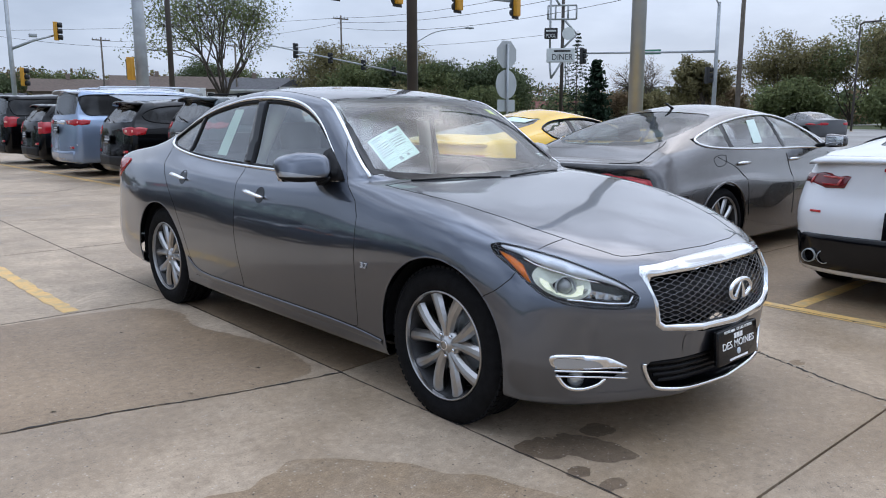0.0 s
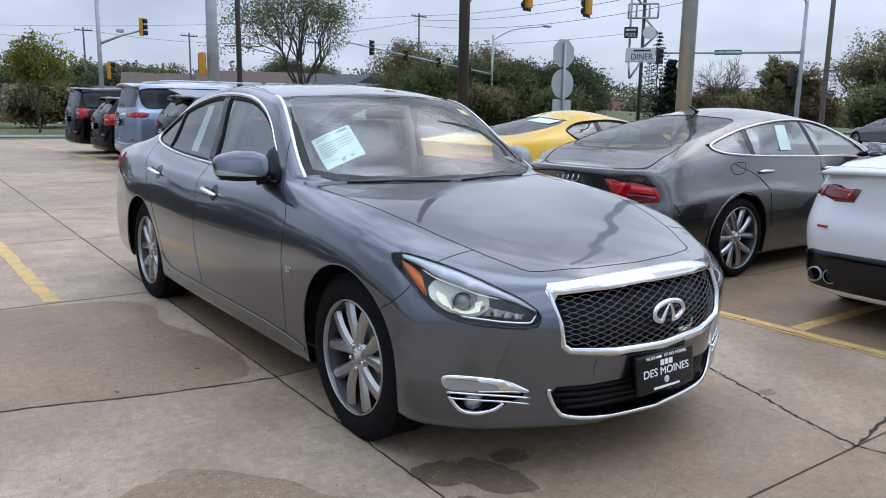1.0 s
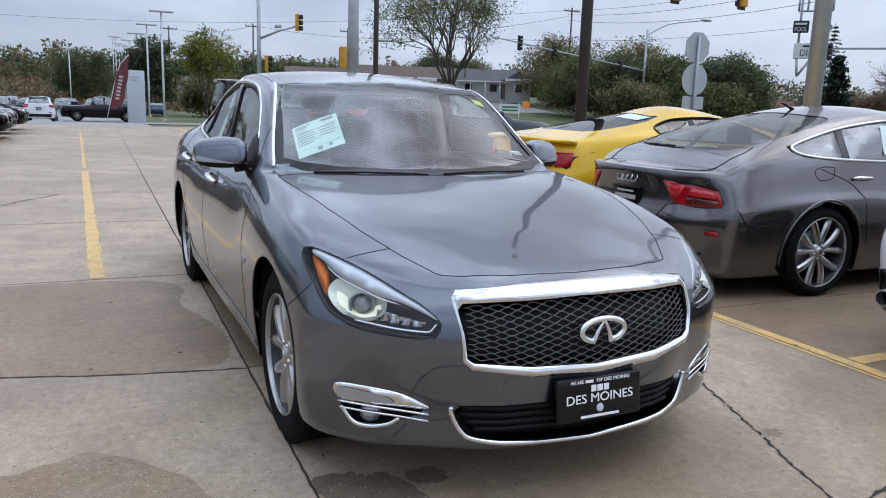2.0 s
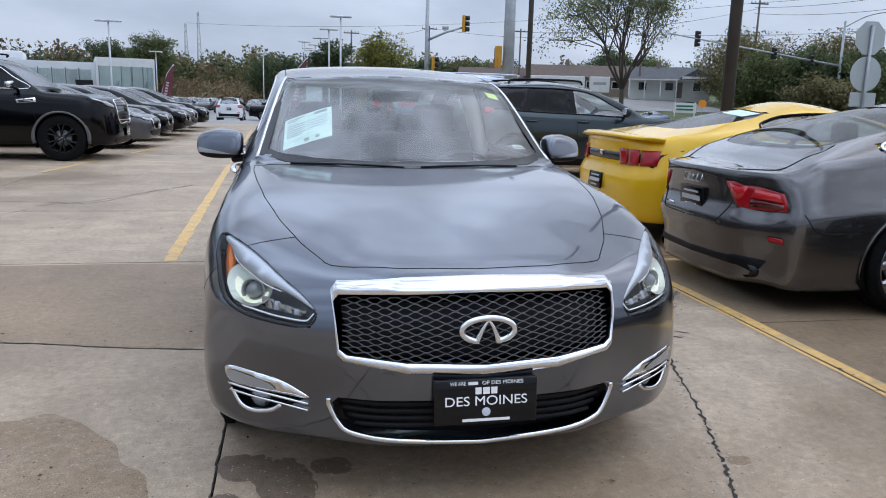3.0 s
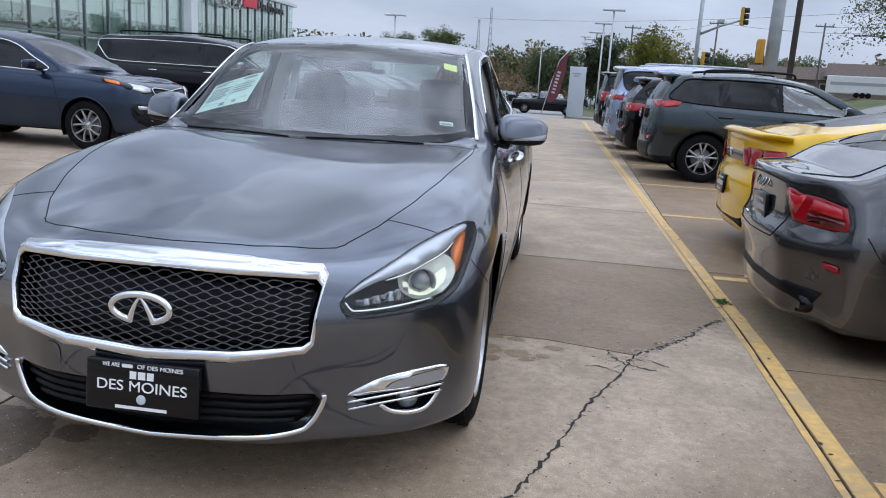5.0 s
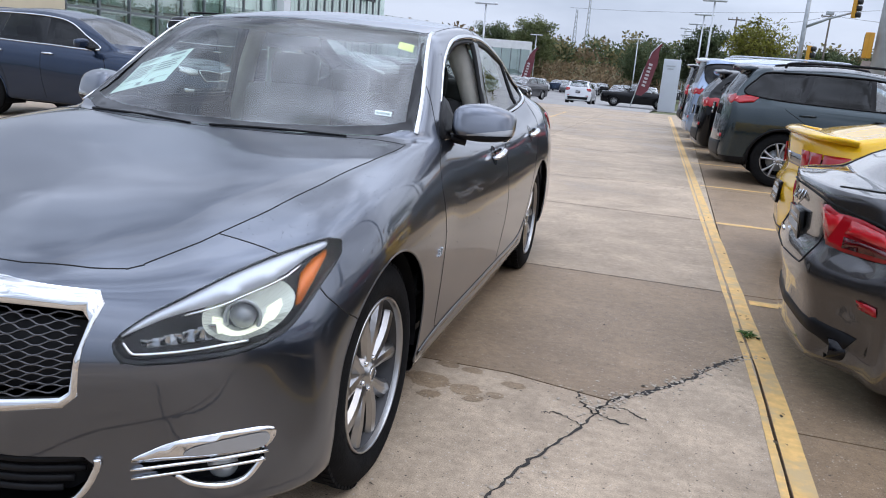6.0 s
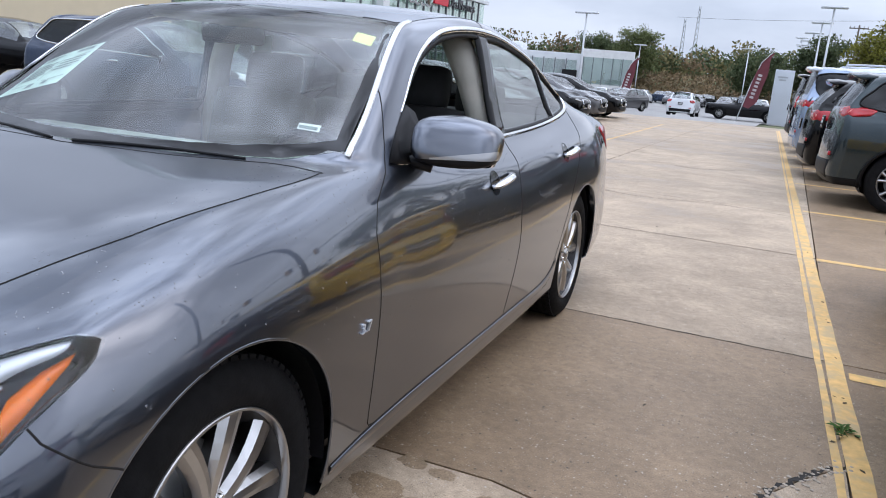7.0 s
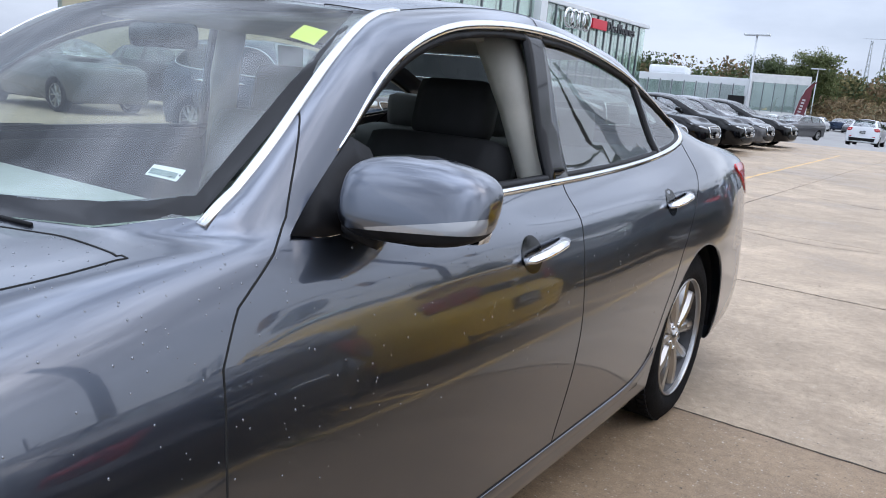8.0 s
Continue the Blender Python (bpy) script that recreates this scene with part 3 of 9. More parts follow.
def hero_sedan():
    car = thing("sedan", "dark graphite grey four-door sedan with chrome grille, parked on concrete", "car", at=pose(-0.004, 0, 0, 0, 0, 1.15))
    G = body_grid(HERO_LINES, [5, 5, 6, 7, 7, 6, 6, 4, 8, 10, 10, 10, 8, 6, 5, 5], [2, 5, 8, 8, 6, 12, 14])
    V, F = grid_mesh(G, mirrored=False)
    bm = compact(V, F)
    bmesh.ops.recalc_face_normals(bm, faces=bm.faces)
    if sum(f.normal.x for f in bm.faces) < 0:
        bmesh.ops.reverse_faces(bm, faces=bm.faces)
    full = bm.copy()
    other = bm.copy()
    flip_x(other)
    tmp = bpy.data.meshes.new("tmp")
    other.to_mesh(tmp)
    full.from_mesh(tmp)
    other.free()
    skin = Skin(full)
    full.free()
    lay = bm.faces.layers.int.new("piece")
    every = lambda c: np.ones(len(c), bool)
    cut_shape(bm, TOP, HOOD, lambda c: c[:, 2] > .70, lay, 1)
    cut_shape(bm, TOP, ROOF, lambda c: c[:, 2] > 1.0, lay, 3)
    cut_shape(bm, TOP, WINDSHIELD, lambda c: c[:, 2] > .9, lay, 2)
    cut_shape(bm, TOP, BACKLIGHT, lambda c: c[:, 2] > .9, lay, 4)
    cut_shape(bm, TOP, TRUNK, lambda c: c[:, 2] > .9, lay, 13)
    cut_shape(bm, SIDE, FRONT_DOOR, right_side, lay, 5, only={0})
    cut_shape(bm, SIDE, REAR_DOOR, right_side, lay, 6, only={0})
    cut_shape(bm, SIDE, BUMPER, every, lay, 15, only={0})
    cut_shape(bm, SIDE, DLO, lambda c: (c[:, 0] > .5), lay, 7, only={0, 5, 6})
    cut_shape(bm, CORNER, HEADLAMP, lambda c: (c[:, 0] > .42) & (c[:, 1] < 0), lay, 8)
    cut_shape(bm, FRONT, GRILLE_OUT, lambda c: c[:, 1] < -.55, lay, 9)
    cut_shape(bm, FRONT, LOWER_OUT, lambda c: c[:, 1] < -.55, lay, 10)
    cut_shape(bm, CORNER, FOG, lambda c: (c[:, 0] > .5) & (c[:, 1] < -.2), lay, 11)
    cut_shape(bm, SIDE, ARCH_F, lambda c: c[:, 0] > .6, lay, 12)
    cut_shape(bm, SIDE, ARCH_R, lambda c: c[:, 0] > .6, lay, 12)
    bm.normal_update()
    for v in bm.verts:
        if v.co.x < 1e-4:
            v.normal = Vector((0, v.normal.y, v.normal.z)).normalized()

    def piece(tag, name, mat, label="", sides=0, parent=car):
        """The skin's faces of one tag as a part: 0 both halves as one, 1 and -1 a side alone."""
        fs = [f for f in bm.faces if f[lay] == tag]
        idx, vs, ns = {}, [], []
        for f in fs:
            for v in f.verts:
                if v not in idx:
                    idx[v] = len(vs)
                    vs.append(v.co.copy())
                    ns.append(v.normal.copy())
        faces = [[idx[v] for v in f.verts] for f in fs]
        if sides == 0:
            n = len(vs)
            mid = {i for i, v in enumerate(vs) if v.x < 1e-4}
            back, k = {}, n
            for i in range(n):
                back[i] = i if i in mid else k
                k += i not in mid
            vs2 = vs + [Vector((-v.x, v.y, v.z)) for i, v in enumerate(vs) if i not in mid]
            ns2 = ns + [Vector((-v.x, v.y, v.z)) for i, v in enumerate(ns) if i not in mid]
            faces2 = faces + [[back[i] for i in f[::-1]] for f in faces]
        elif sides < 0:
            vs2, ns2 = [Vector((-v.x, v.y, v.z)) for v in vs], [Vector((-v.x, v.y, v.z)) for v in ns]
            faces2 = [f[::-1] for f in faces]
        else:
            vs2, ns2, faces2 = vs, ns, faces
        me = bpy.data.meshes.new(name)
        me.from_pydata([tuple(v) for v in vs2], [], faces2)
        me.shade_smooth()
        me.normals_split_custom_set_from_vertices([tuple(n) for n in ns2])
        return part(name, me, mat, parent, label)

    part("undertray", boxed(-.74, .74, -.40, 3.7, .175, .215), BLACK, car, smooth=False)
    piece(0, "body_shell", PAINT)
    piece(15, "front_bumper", PAINT)
    piece(1, "hood", PAINT, "long sculpted hood, glossy grey")
    piece(3, "roof", PAINT)
    piece(13, "trunk_lid", PAINT)
    shield = piece(2, "windshield", GLASS, "raked windshield with stickers")
    piece(4, "rear_window", SIDEGLASS)
    doors = {}
    for sd in (1, -1):
        doors[sd, 0] = piece(5, "front_door", PAINT, sides=sd)
        doors[sd, 1] = piece(6, "rear_door", PAINT, sides=sd)
    # seams wherever two painted pieces meet
    painted = {0, 1, 3, 5, 6, 13, 15}
    adj = {}
    for e in bm.edges:
        tags = {f[lay] for f in e.link_faces}
        if len(tags) == 2 and tags <= painted and tags != {0, 3}:
            for v in e.verts:
                adj.setdefault(v, []).append(e)
    done = set()
    for v0 in sorted(adj, key=lambda v: len(adj[v])):
        for e0 in adj[v0]:
            if e0 in done:
                continue
            chain, v, e = [v0], v0, e0
            while e is not None:
                done.add(e)
                v = e.other_vert(v)
                chain.append(v)
                nxt = [q for q in adj[v] if q not in done]
                e = nxt[0] if len(nxt) == 1 and len(adj[v]) == 2 else None
            if len(chain) > 4:
                pts = [v.co - v.normal * 0.0012 for v in chain]
                for sd in (1, -1):
                    part("panel_gap", tubed([(p.x * sd, p.y, p.z) for p in pts], 0.0027, 5), SEAM, car)
    bm.free()

    # windows, chrome round them, pillars
    def clip(lo, hi):
        """The window's outline between two slanting lines given at z 1.0 and 1.4."""
        out = []
        for y, z in inset:
            f = (z - 1.0) / .4
            y0, y1 = lo[0] + (lo[1] - lo[0]) * f, hi[0] + (hi[1] - hi[0]) * f
            out.append((min(max(y, y0), y1), z))
        return out

    inset = [(y + (1.9 - y) * .006, 1.19 + (z - 1.19) * .97) for y, z in DLO]
    for sd in (1, -1):
        def put(name, b, mat, parent, label=""):
            if sd < 0:
                flip_x(b)
            return part(name, b, mat, parent, label)
        fd, rd = doors[sd, 0], doors[sd, 1]
        if sd < 0:
            put("front_window", patch(skin, SIDE, clip((.7, .7), (1.80, 1.775)), -.012, .06), SIDEGLASS, fd)
        put("rear_side_window", patch(skin, SIDE, clip((1.925, 1.88), (2.705, 2.61)), -.012, .06), SIDEGLASS, rd)
        put("quarter_window", patch(skin, SIDE, clip((2.735, 2.64), (3.2, 3.2)), -.012, .05), SIDEGLASS, rd)
        put("door_pillar_cover", patch(skin, SIDE, clip((1.80, 1.775), (1.925, 1.88)), -.003, .03, skirt=.02), GLOSSBLACK, rd)
        put("window_divider", patch(skin, SIDE, clip((2.70, 2.605), (2.74, 2.645)), -.003, .03, skirt=.02), GLOSSBLACK, rd)
        # chrome surround
        outer = [(1.9 + (y - 1.9) * 1.008, 1.19 + (z - 1.19) * 1.035) for y, z in DLO]
        put("window_chrome", patch(skin, SIDE, outer, .004, .02, hole=[(y, 1.19 + (z - 1.19) * .955) for y, z in DLO], skirt=.012), CHROME, car, "polished chrome window surround")
        put("window_seal", patch(skin, SIDE, [(y, 1.19 + (z - 1.19) * .96) for y, z in DLO], -.004, .02, hole=[(1.9 + (y - 1.9) * .985, 1.19 + (z - 1.19) * .87) for y, z in DLO], skirt=.02), BLACK, car)
        put("mirror_base_cover", patch(skin, SIDE, [(.795, .992), (.86, .984), (1.22, .990), (1.22, 1.026), (1.07, 1.028), (1.04, 1.125), (1.0, 1.145), (.90, 1.072)], .008, .04, skirt=.012), BLACK, fd)
        # chrome line up the windshield pillar
        edge = smooth_line([(.735, .665), (.69, .86), (.64, 1.04), (.598, 1.205), (.585, 1.30)], 5)
        b = bmesh.new()
        tube(b, skin_line(skin, TOP, edge, .002), .010, 8, flat=.5)
        put("pillar_chrome", b, CHROME, car)
        # door handle with its cup
        for (hy, hz), door in (((1.59, .873), fd), ((2.585, .918), rd)):
            cup = smooth_line([(hy - .055 + .05 * math.cos(a), hz - .002 + .045 * math.sin(a)) for a in np.linspace(0, 2 * math.pi, 10, endpoint=False)], 2, True)
            put("handle_cup", patch(skin, SIDE, cup, .0012, .02), GLOSSBLACK, door)
            base = [skin.onto(SIDE, hy + o, hz + .012 * o / .1, f) for o, f in ((-.105, .004), (-.09, .022), (-.05, .034), (0, .037), (.05, .034), (.09, .022), (.105, .004))]
            b = bmesh.new()
            tube(b, [r[0] for r in base if r], .0165, 10, flat=.55)
            put("door_handle", b, CHROME, door, "polished chrome door handle")
        # wheel arch lips and dark liners
        for cy in (0.0, 2.895):
            lip = [skin.onto(SIDE, cy + .392 * math.cos(a), .335 + .392 * math.sin(a), -.004) for a in np.linspace(-.25, math.pi + .25, 44)]
            b = bmesh.new()
            tube(b, [r[0] for r in lip if r], .005, 6)
            put("arch_lip", b, PAINT, car)
            b = bmesh.new()
            ring = []
            for a in np.linspace(-.10, math.pi + .10, 30):
                c, s = cy + .394 * math.cos(a), .335 + .394 * math.sin(a)
                ring.append((b.verts.new((.868, c, s)), b.verts.new((.52, c, s)), b.verts.new((.52, cy, .335))))
            for p, q in zip(ring, ring[1:]):
                b.faces.new((p[0], q[0], q[1], p[1]))
                b.faces.new((p[1], q[1], q[2], p[2])) if p[2] is not q[2] else None
            put("arch_liner", b, BLACK, car)
    # black band round the windshield
    band = [(x * .94, .80 + (y - .80) * (.93 if y > .8 else .83)) for x, y in WINDSHIELD]
    part("windshield_band", patch(skin, TOP, [(x * .995, y) for x, y in WINDSHIELD], .0015, .03, hole=band), GLOSSBLACK, shield)

    # grille
    part("grille_frame", patch(skin, FRONT, GRILLE_OUT, .012, .02, hole=GRILLE_IN, skirt=.028), CHROME, car, "bright chrome grille surround")
    part("grille_back", patch(skin, FRONT, GRILLE_IN, -.06, .06), BLACK, car)
    grid = bmesh.new()
    rows_n, cols = 18, 14
    zc = lambda x, k: (.488 + .20 * x * x) + ((.702 - .06 * x * x) - (.488 + .20 * x * x)) * k / (rows_n - 1)
    for k in range(rows_n):
        for ph in (1,):
            line = []
            for x in np.linspace(-.452, .452, cols * 8 + 1):
                z = zc(x, k) + ph * .0054 * math.cos(math.pi * (x / .445 * cols + k))
                if inside_by([(x, z)], GRILLE_IN)[0] > -.004:
                    r = skin.onto(FRONT, x, z, -.012)
                    if r:
                        line.append(r[0])
            if len(line) > 3:
                tube(grid, line, .0026, 4, up=(0, 1, 0))
    part("grille_mesh", grid, material("grille_dark_chrome", (.11, .11, .115), .25, .85), car, "dark wavy mesh grille insert")
    # badge on the grille: an open oval with a road running to a point
    emblem = new("emblem")
    emblem.parent = car
    r0 = skin.onto(FRONT, 0, .605, .0)
    emblem.matrix_basis = Matrix.Translation(r0[0] + Vector((0, -.012, 0))) @ pose(0, 0, 0, 90, 0, 0)
    b = bmesh.new()
    tube(b, [(.086 * math.sin(a), -.040 * math.cos(a) * -1 + 0.0, .006 * math.cos(a * .5)) for a in np.linspace(-2.75, 2.75, 40)], .0105, 8)
    for q in (-1, 1):
        tube(b, smooth_line([(q * .036, -.041, 0), (q * .026, -.012, .004), (q * .012, .016, .006), (0, .033, .006)], 5), .0105, 8, r_end=.004)
    part("emblem_oval", b, CHROME, emblem)
    # lower opening
    part("lower_grille_back", patch(skin, FRONT, LOWER_OUT, -.05, .06), BLACK, car)
    for zz in (.27, .295, .32, .345):
        ln = [r[0] for r in (skin.onto(FRONT, x, zz, -.02) for x in np.linspace(-.46, .46, 40) if inside_by([(x, zz)], LOWER_IN)[0] > 0) if r]
        part("lower_slat", tubed(ln, .006, 6, flat=1.5), BLACK, car)
    under = smooth_line([(.487, .356), (.484, .33), (.455, .272), (.41, .243), (.25, .225), (0, .217), (-.25, .225), (-.41, .243), (-.455, .272), (-.484, .33), (-.487, .356)], 6)
    part("lower_chrome_strip", tubed([r[0] for r in (skin.onto(FRONT, a, z, .004) for a, z in under) if r], .0095, 8), CHROME, car)
    part("tow_eye_cover", patch(skin, FRONT, smooth_line([(-.335, .455), (-.285, .455), (-.285, .395), (-.335, .395)], 3, True), .002, .02), PAINT, car)
    # dealer plate
    pr = skin.onto(FRONT, 0, .36, .0)[0]
    plate = new("dealer_plate")
    plate.parent = car
    plate.matrix_basis = Matrix.Translation((0, pr.y - .03, .372)) @ pose(0, 0, 0, 84, 0, 0)
    part("plate_board", boxed(-.17, .17, -.073, .073, -.022, 0, .006), GLOSSBLACK, plate)
    part("plate_bracket", boxed(-.12, .12, -.06, .06, -.07, -.022), BLACK, plate)
    words("lettering", "WE ARE", .017, WHITEINK, plate, pose(-.093, .060, .001), .052)
    part("print_bar", boxed(-.060, -.028, .055, .065, .0005, .0015), WHITEINK, plate, smooth=False)
    words("lettering", "OF DES MOINES", .017, WHITEINK, plate, pose(.054, .060, .001), .136)
    for x0, x1 in ((-.036, -.016), (-.011, .011), (.016, .036)):
        part("print_bar", boxed(x0, x1, .024, .046, .0005, .0015), WHITEINK, plate, smooth=False)
    words("lettering", "DES MOINES", .043, WHITEINK, plate, pose(0, .001, .001), .27)
    part("print_bar", boxed(-.078, .078, -.064, -.055, .0005, .0015), WHITEINK, plate, smooth=False)
    bm2 = lathe([(0.0, .002), (.012, .002), (.014, .001), (.014, -.001)], 20, "z")
    bmesh.ops.translate(bm2, verts=bm2.verts, vec=(0, -.034, .001))
    part("round_badge", bm2, material("pale_badge", (.55, .6, .65), .4), plate)

    # headlamps and fog lamps
    for sd in (1, -1):
        def put(name, b, mat, parent, label=""):
            if sd < 0:
                flip_x(b)
            return part(name, b, mat, parent, label)
        lamp = new("headlamp")
        lamp.parent = car
        tagged(lamp, "clear headlamp with lit projector and amber corner")
        put("lamp_bowl", patch(skin, CORNER, HEADLAMP, -.075, .04), LAMPDARK, lamp)
        b = bmesh.new()
        ringp = []
        for a, z in list(HEADLAMP) + [HEADLAMP[0]]:
            p, q = skin.onto(CORNER, a, z, .0), skin.onto(CORNER, a, z, -.078)
            if p and q:
                ringp.append((b.verts.new(p[0]), b.verts.new(q[0])))
        for p, q in zip(ringp, ringp[1:]):
            b.faces.new((p[0], q[0], q[1], p[1]))
        put("lamp_wall", b, GLOSSBLACK, lamp)
        put("lamp_cover", patch(skin, CORNER, HEADLAMP, .003, .03), LENS, lamp)
        inner = [(.262 + (a - .262) * .98, .706 + (z - .706) * .955 + .003) for a, z in HEADLAMP]
        put("lamp_bezel", patch(skin, CORNER, HEADLAMP, -.004, .02, hole=inner, skirt=.02), GLOSSBLACK, lamp)
        # silver upper blade with a bright ridge under it
        blade = smooth_line([(-.012, .645), (.03, .675), (.10, .707), (.228, .756), (.364, .793), (.466, .813), (.470, .803), (.414, .785), (.351, .755), (.259, .728), (.202, .711), (.095, .686), (.02, .658)], 4, True)
        put("lamp_blade", patch(skin, CORNER, blade, -.006, .03, skirt=.045), SATIN, lamp, "bright silver upper blade")
        ridge = [skin.onto(CORNER, a, z, -.014) for a, z in smooth_line([(.40, .774), (.351, .752), (.259, .725), (.202, .708), (.12, .690)], 5)]
        b = bmesh.new()
        tube(b, [r[0] for r in ridge if r], .0035, 6)
        put("lamp_ridge", b, CHROME, lamp)
        amber = [(.489, .803), (.441, .788), (.407, .760), (.388, .694), (.404, .698), (.442, .739), (.487, .791)]
        put("amber_corner", patch(skin, CORNER, amber, -.030, .03, skirt=.02), AMBER, lamp, "amber corner reflector")
        trim = [skin.onto(CORNER, a, z, -.016) for a, z in smooth_line([(-.012, .634), (.004, .612), (.02, .607), (.10, .614), (.197, .627), (.26, .632)], 5)]
        b = bmesh.new()
        tube(b, [r[0] for r in trim if r], .0042, 6)
        put("lamp_lower_trim", b, CHROME, lamp)
        # projector in a fluted bowl; the band under it is lit
        ca, cz, rad = .256, .696, .035
        c = skin.onto(CORNER, ca, cz, -.05)[0]
        turn = Matrix.Translation(c) @ Vector((0.45, -0.89, 0.05)).to_track_quat("X", "Z").to_matrix().to_4x4()
        rim_of = lambda q: (.112 + .012 * math.cos(q) if math.cos(q) > 0 else .100, .060 + .004 * math.cos(q))
        deep = lambda f: -.062 + .045 * f * f
        b, lit = bmesh.new(), bmesh.new()
        n = 54
        for k in range(n):
            q0, q1 = 2 * math.pi * k / n, 2 * math.pi * (k + .93) / n
            glowing = math.sin((q0 + q1) / 2) < .25
            rows = []
            for f in (.36, .50, .78, 1.0):
                row = []
                for q in (q0, q1):
                    rx, rz = rim_of(q)
                    x2, z2 = ca + rx * f * math.cos(q), cz + rz * f * math.sin(q) + .016 * f * math.cos(q)
                    if inside_by([(x2, z2)], HEADLAMP)[0] < .008:
                        continue
                    h2 = skin.onto(CORNER, x2, z2, deep(f))
                    if h2:
                        row.append(h2[0])
                rows.append(row)
            for e, (p, r) in enumerate(zip(rows, rows[1:])):
                if len(p) == 2 and len(r) == 2:
                    to = lit if glowing and e == 1 else b
                    to.faces.new([to.verts.new(v) for v in (p[0], p[1], r[1], r[0])])
        put("reflector_bowl", b, BOWL, lamp, "fluted silver reflector")
        put("light_ring", lit, DRL, lamp, "lit daytime light band")
        b = lathe([(rad * 1.28, .012), (rad * 1.22, .016), (rad * 1.05, .010), (rad, -.012)], 30)
        bmesh.ops.transform(b, matrix=turn, verts=b.verts)
        put("projector_ring", b, STEELGREY, lamp)
        b = lathe([(0, .030), (rad * .45, .026), (rad * .75, .014), (rad * .92, 0), (rad * 1.0, -.012)], 24)
        bmesh.ops.transform(b, matrix=turn, verts=b.verts)
        put("projector_lens", b, PROJECTOR, lamp)
        for k in range(13):
            a = .030 + .0125 * k
            b = bmesh.new()
            c = skin.onto(CORNER, a, .634 + .0022 * k, -.034)[0]
            box(b, -.0085, .0085, -.003, .003, -.008 - .0006 * k, .009 + .0010 * k, .001, Matrix.Translation(c) @ pose(0, 0, 0, 12 - 16 * (k % 3), 14 * (k % 2) - 6, 12 + 46 * (k % 2)))
            put("reflector_facet", b, GEM, lamp)
        # fog lamp
        fog = new("fog_lamp")
        fog.parent = car
        put("fog_recess", patch(skin, CORNER, FOG, -.05, .04), BLACK, fog)
        b = bmesh.new()
        ringp = []
        for a, z in list(FOG) + [FOG[0]]:
            p, q = skin.onto(CORNER, a, z, .0), skin.onto(CORNER, a, z, -.052)
            if p and q:
                ringp.append((b.verts.new(p[0]), b.verts.new(q[0])))
        for p, q in zip(ringp, ringp[1:]):
            b.faces.new((p[0], q[0], q[1], p[1]))
        put("fog_wall", b, PAINT, fog)
        top_b = smooth_line([(.006, .345), (.04, .371), (.109, .401), (.216, .415), (.318, .411), (.303, .364), (.216, .357), (.109, .352)], 4, True)
        put("fog_top_chrome", patch(skin, CORNER, top_b, .003, .02, skirt=.02), CHROME, fog)
        ind = smooth_line([(.118, .362), (.140, .384), (.216, .399), (.302, .401), (.292, .367), (.198, .363)], 4, True)
        put("turn_lens", patch(skin, CORNER, ind, .006, .02), INDICATOR, fog)
        for line in ([(.004, .326), (.118, .342), (.216, .350), (.304, .354)], [(.006, .303), (.118, .321), (.217, .329), (.299, .333)]):
            ln = [skin.onto(CORNER, a, z, .004) for a, z in smooth_line(line, 5)]
            b = bmesh.new()
            tube(b, [r[0] for r in ln if r], .0065, 6, flat=.7)
            put("fog_blade", b, CHROME, fog)
        ringl = [skin.onto(CORNER, a, z, -.002) for a, z in smooth_line([(.100, .310), (.135, .287), (.199, .275), (.255, .286), (.296, .336)], 5)]
        b = bmesh.new()
        tube(b, [r[0] for r in ringl if r], .009, 6)
        put("fog_cup_chrome", b, CHROME, fog)
        c = skin.onto(CORNER, .205, .305, -.035)[0]
        b = lathe([(0, .012), (.02, .008), (.032, 0), (.036, -.01)], 20)
        bmesh.ops.transform(b, matrix=Matrix.Translation(c) @ Vector((0.45, -0.89, 0)).to_track_quat("X", "Z").to_matrix().to_4x4(), verts=b.verts)
        put("fog_bulb_lens", b, FOGGLASS, fog)
        # sill panel: a ledge under the doors, tucked in at its foot
        stations = smooth_line([(.405, .274), (.50, .284), (.64, .294), (.90, .302), (1.30, .304), (1.85, .306), (2.20, .312), (2.36, .336), (2.47, .40)], 6)
        b, rows, edge = bmesh.new(), [], []
        for y, zt in stations:
            row = []
            for f, off in ((1.0, -.002), (.985, .003), (.93, .0055), (.62, .001), (.34, -.010), (.10, -.026)):
                h2 = skin.onto(SIDE, y, .205 + (zt - .205) * f, off)
                if h2:
                    row.append(b.verts.new(h2[0]))
            if len(row) == 6:
                x, z = row[-1].co.x, row[-1].co.z
                row += [b.verts.new((x - .02, y, z - .014)), b.verts.new((x - .09, y, z - .012))]
                rows.append(row)
                edge.append(row[0].co + Vector((.0005, 0, .0015)))
        for p, q in zip(rows, rows[1:]):
            for k in range(7):
                b.faces.new((p[k], q[k], q[k + 1], p[k + 1]))
        bmesh.ops.recalc_face_normals(b, faces=b.faces)
        put("sill_panel", b, PAINT, car)
        put("sill_seam", tubed(edge, .0042, 6), SEAM, car)
        # badge on the fender
        p1, n1 = skin.onto(SIDE, .50, .62, .003)
        across = Vector((0, 1, 0)) - n1 * n1.y
        across.normalize()
        plate_m = Matrix.Translation((p1.x * sd, p1.y, p1.z)) @ Matrix((across, n1.cross(across), n1)).transposed().to_4x4()
        if sd < 0:
            a2, n2 = Vector((across.x, -across.y, -across.z)), Vector((-n1.x, n1.y, n1.z))
            plate_m = Matrix.Translation((-p1.x, p1.y, p1.z)) @ Matrix((a2, n2.cross(a2), n2)).transposed().to_4x4()
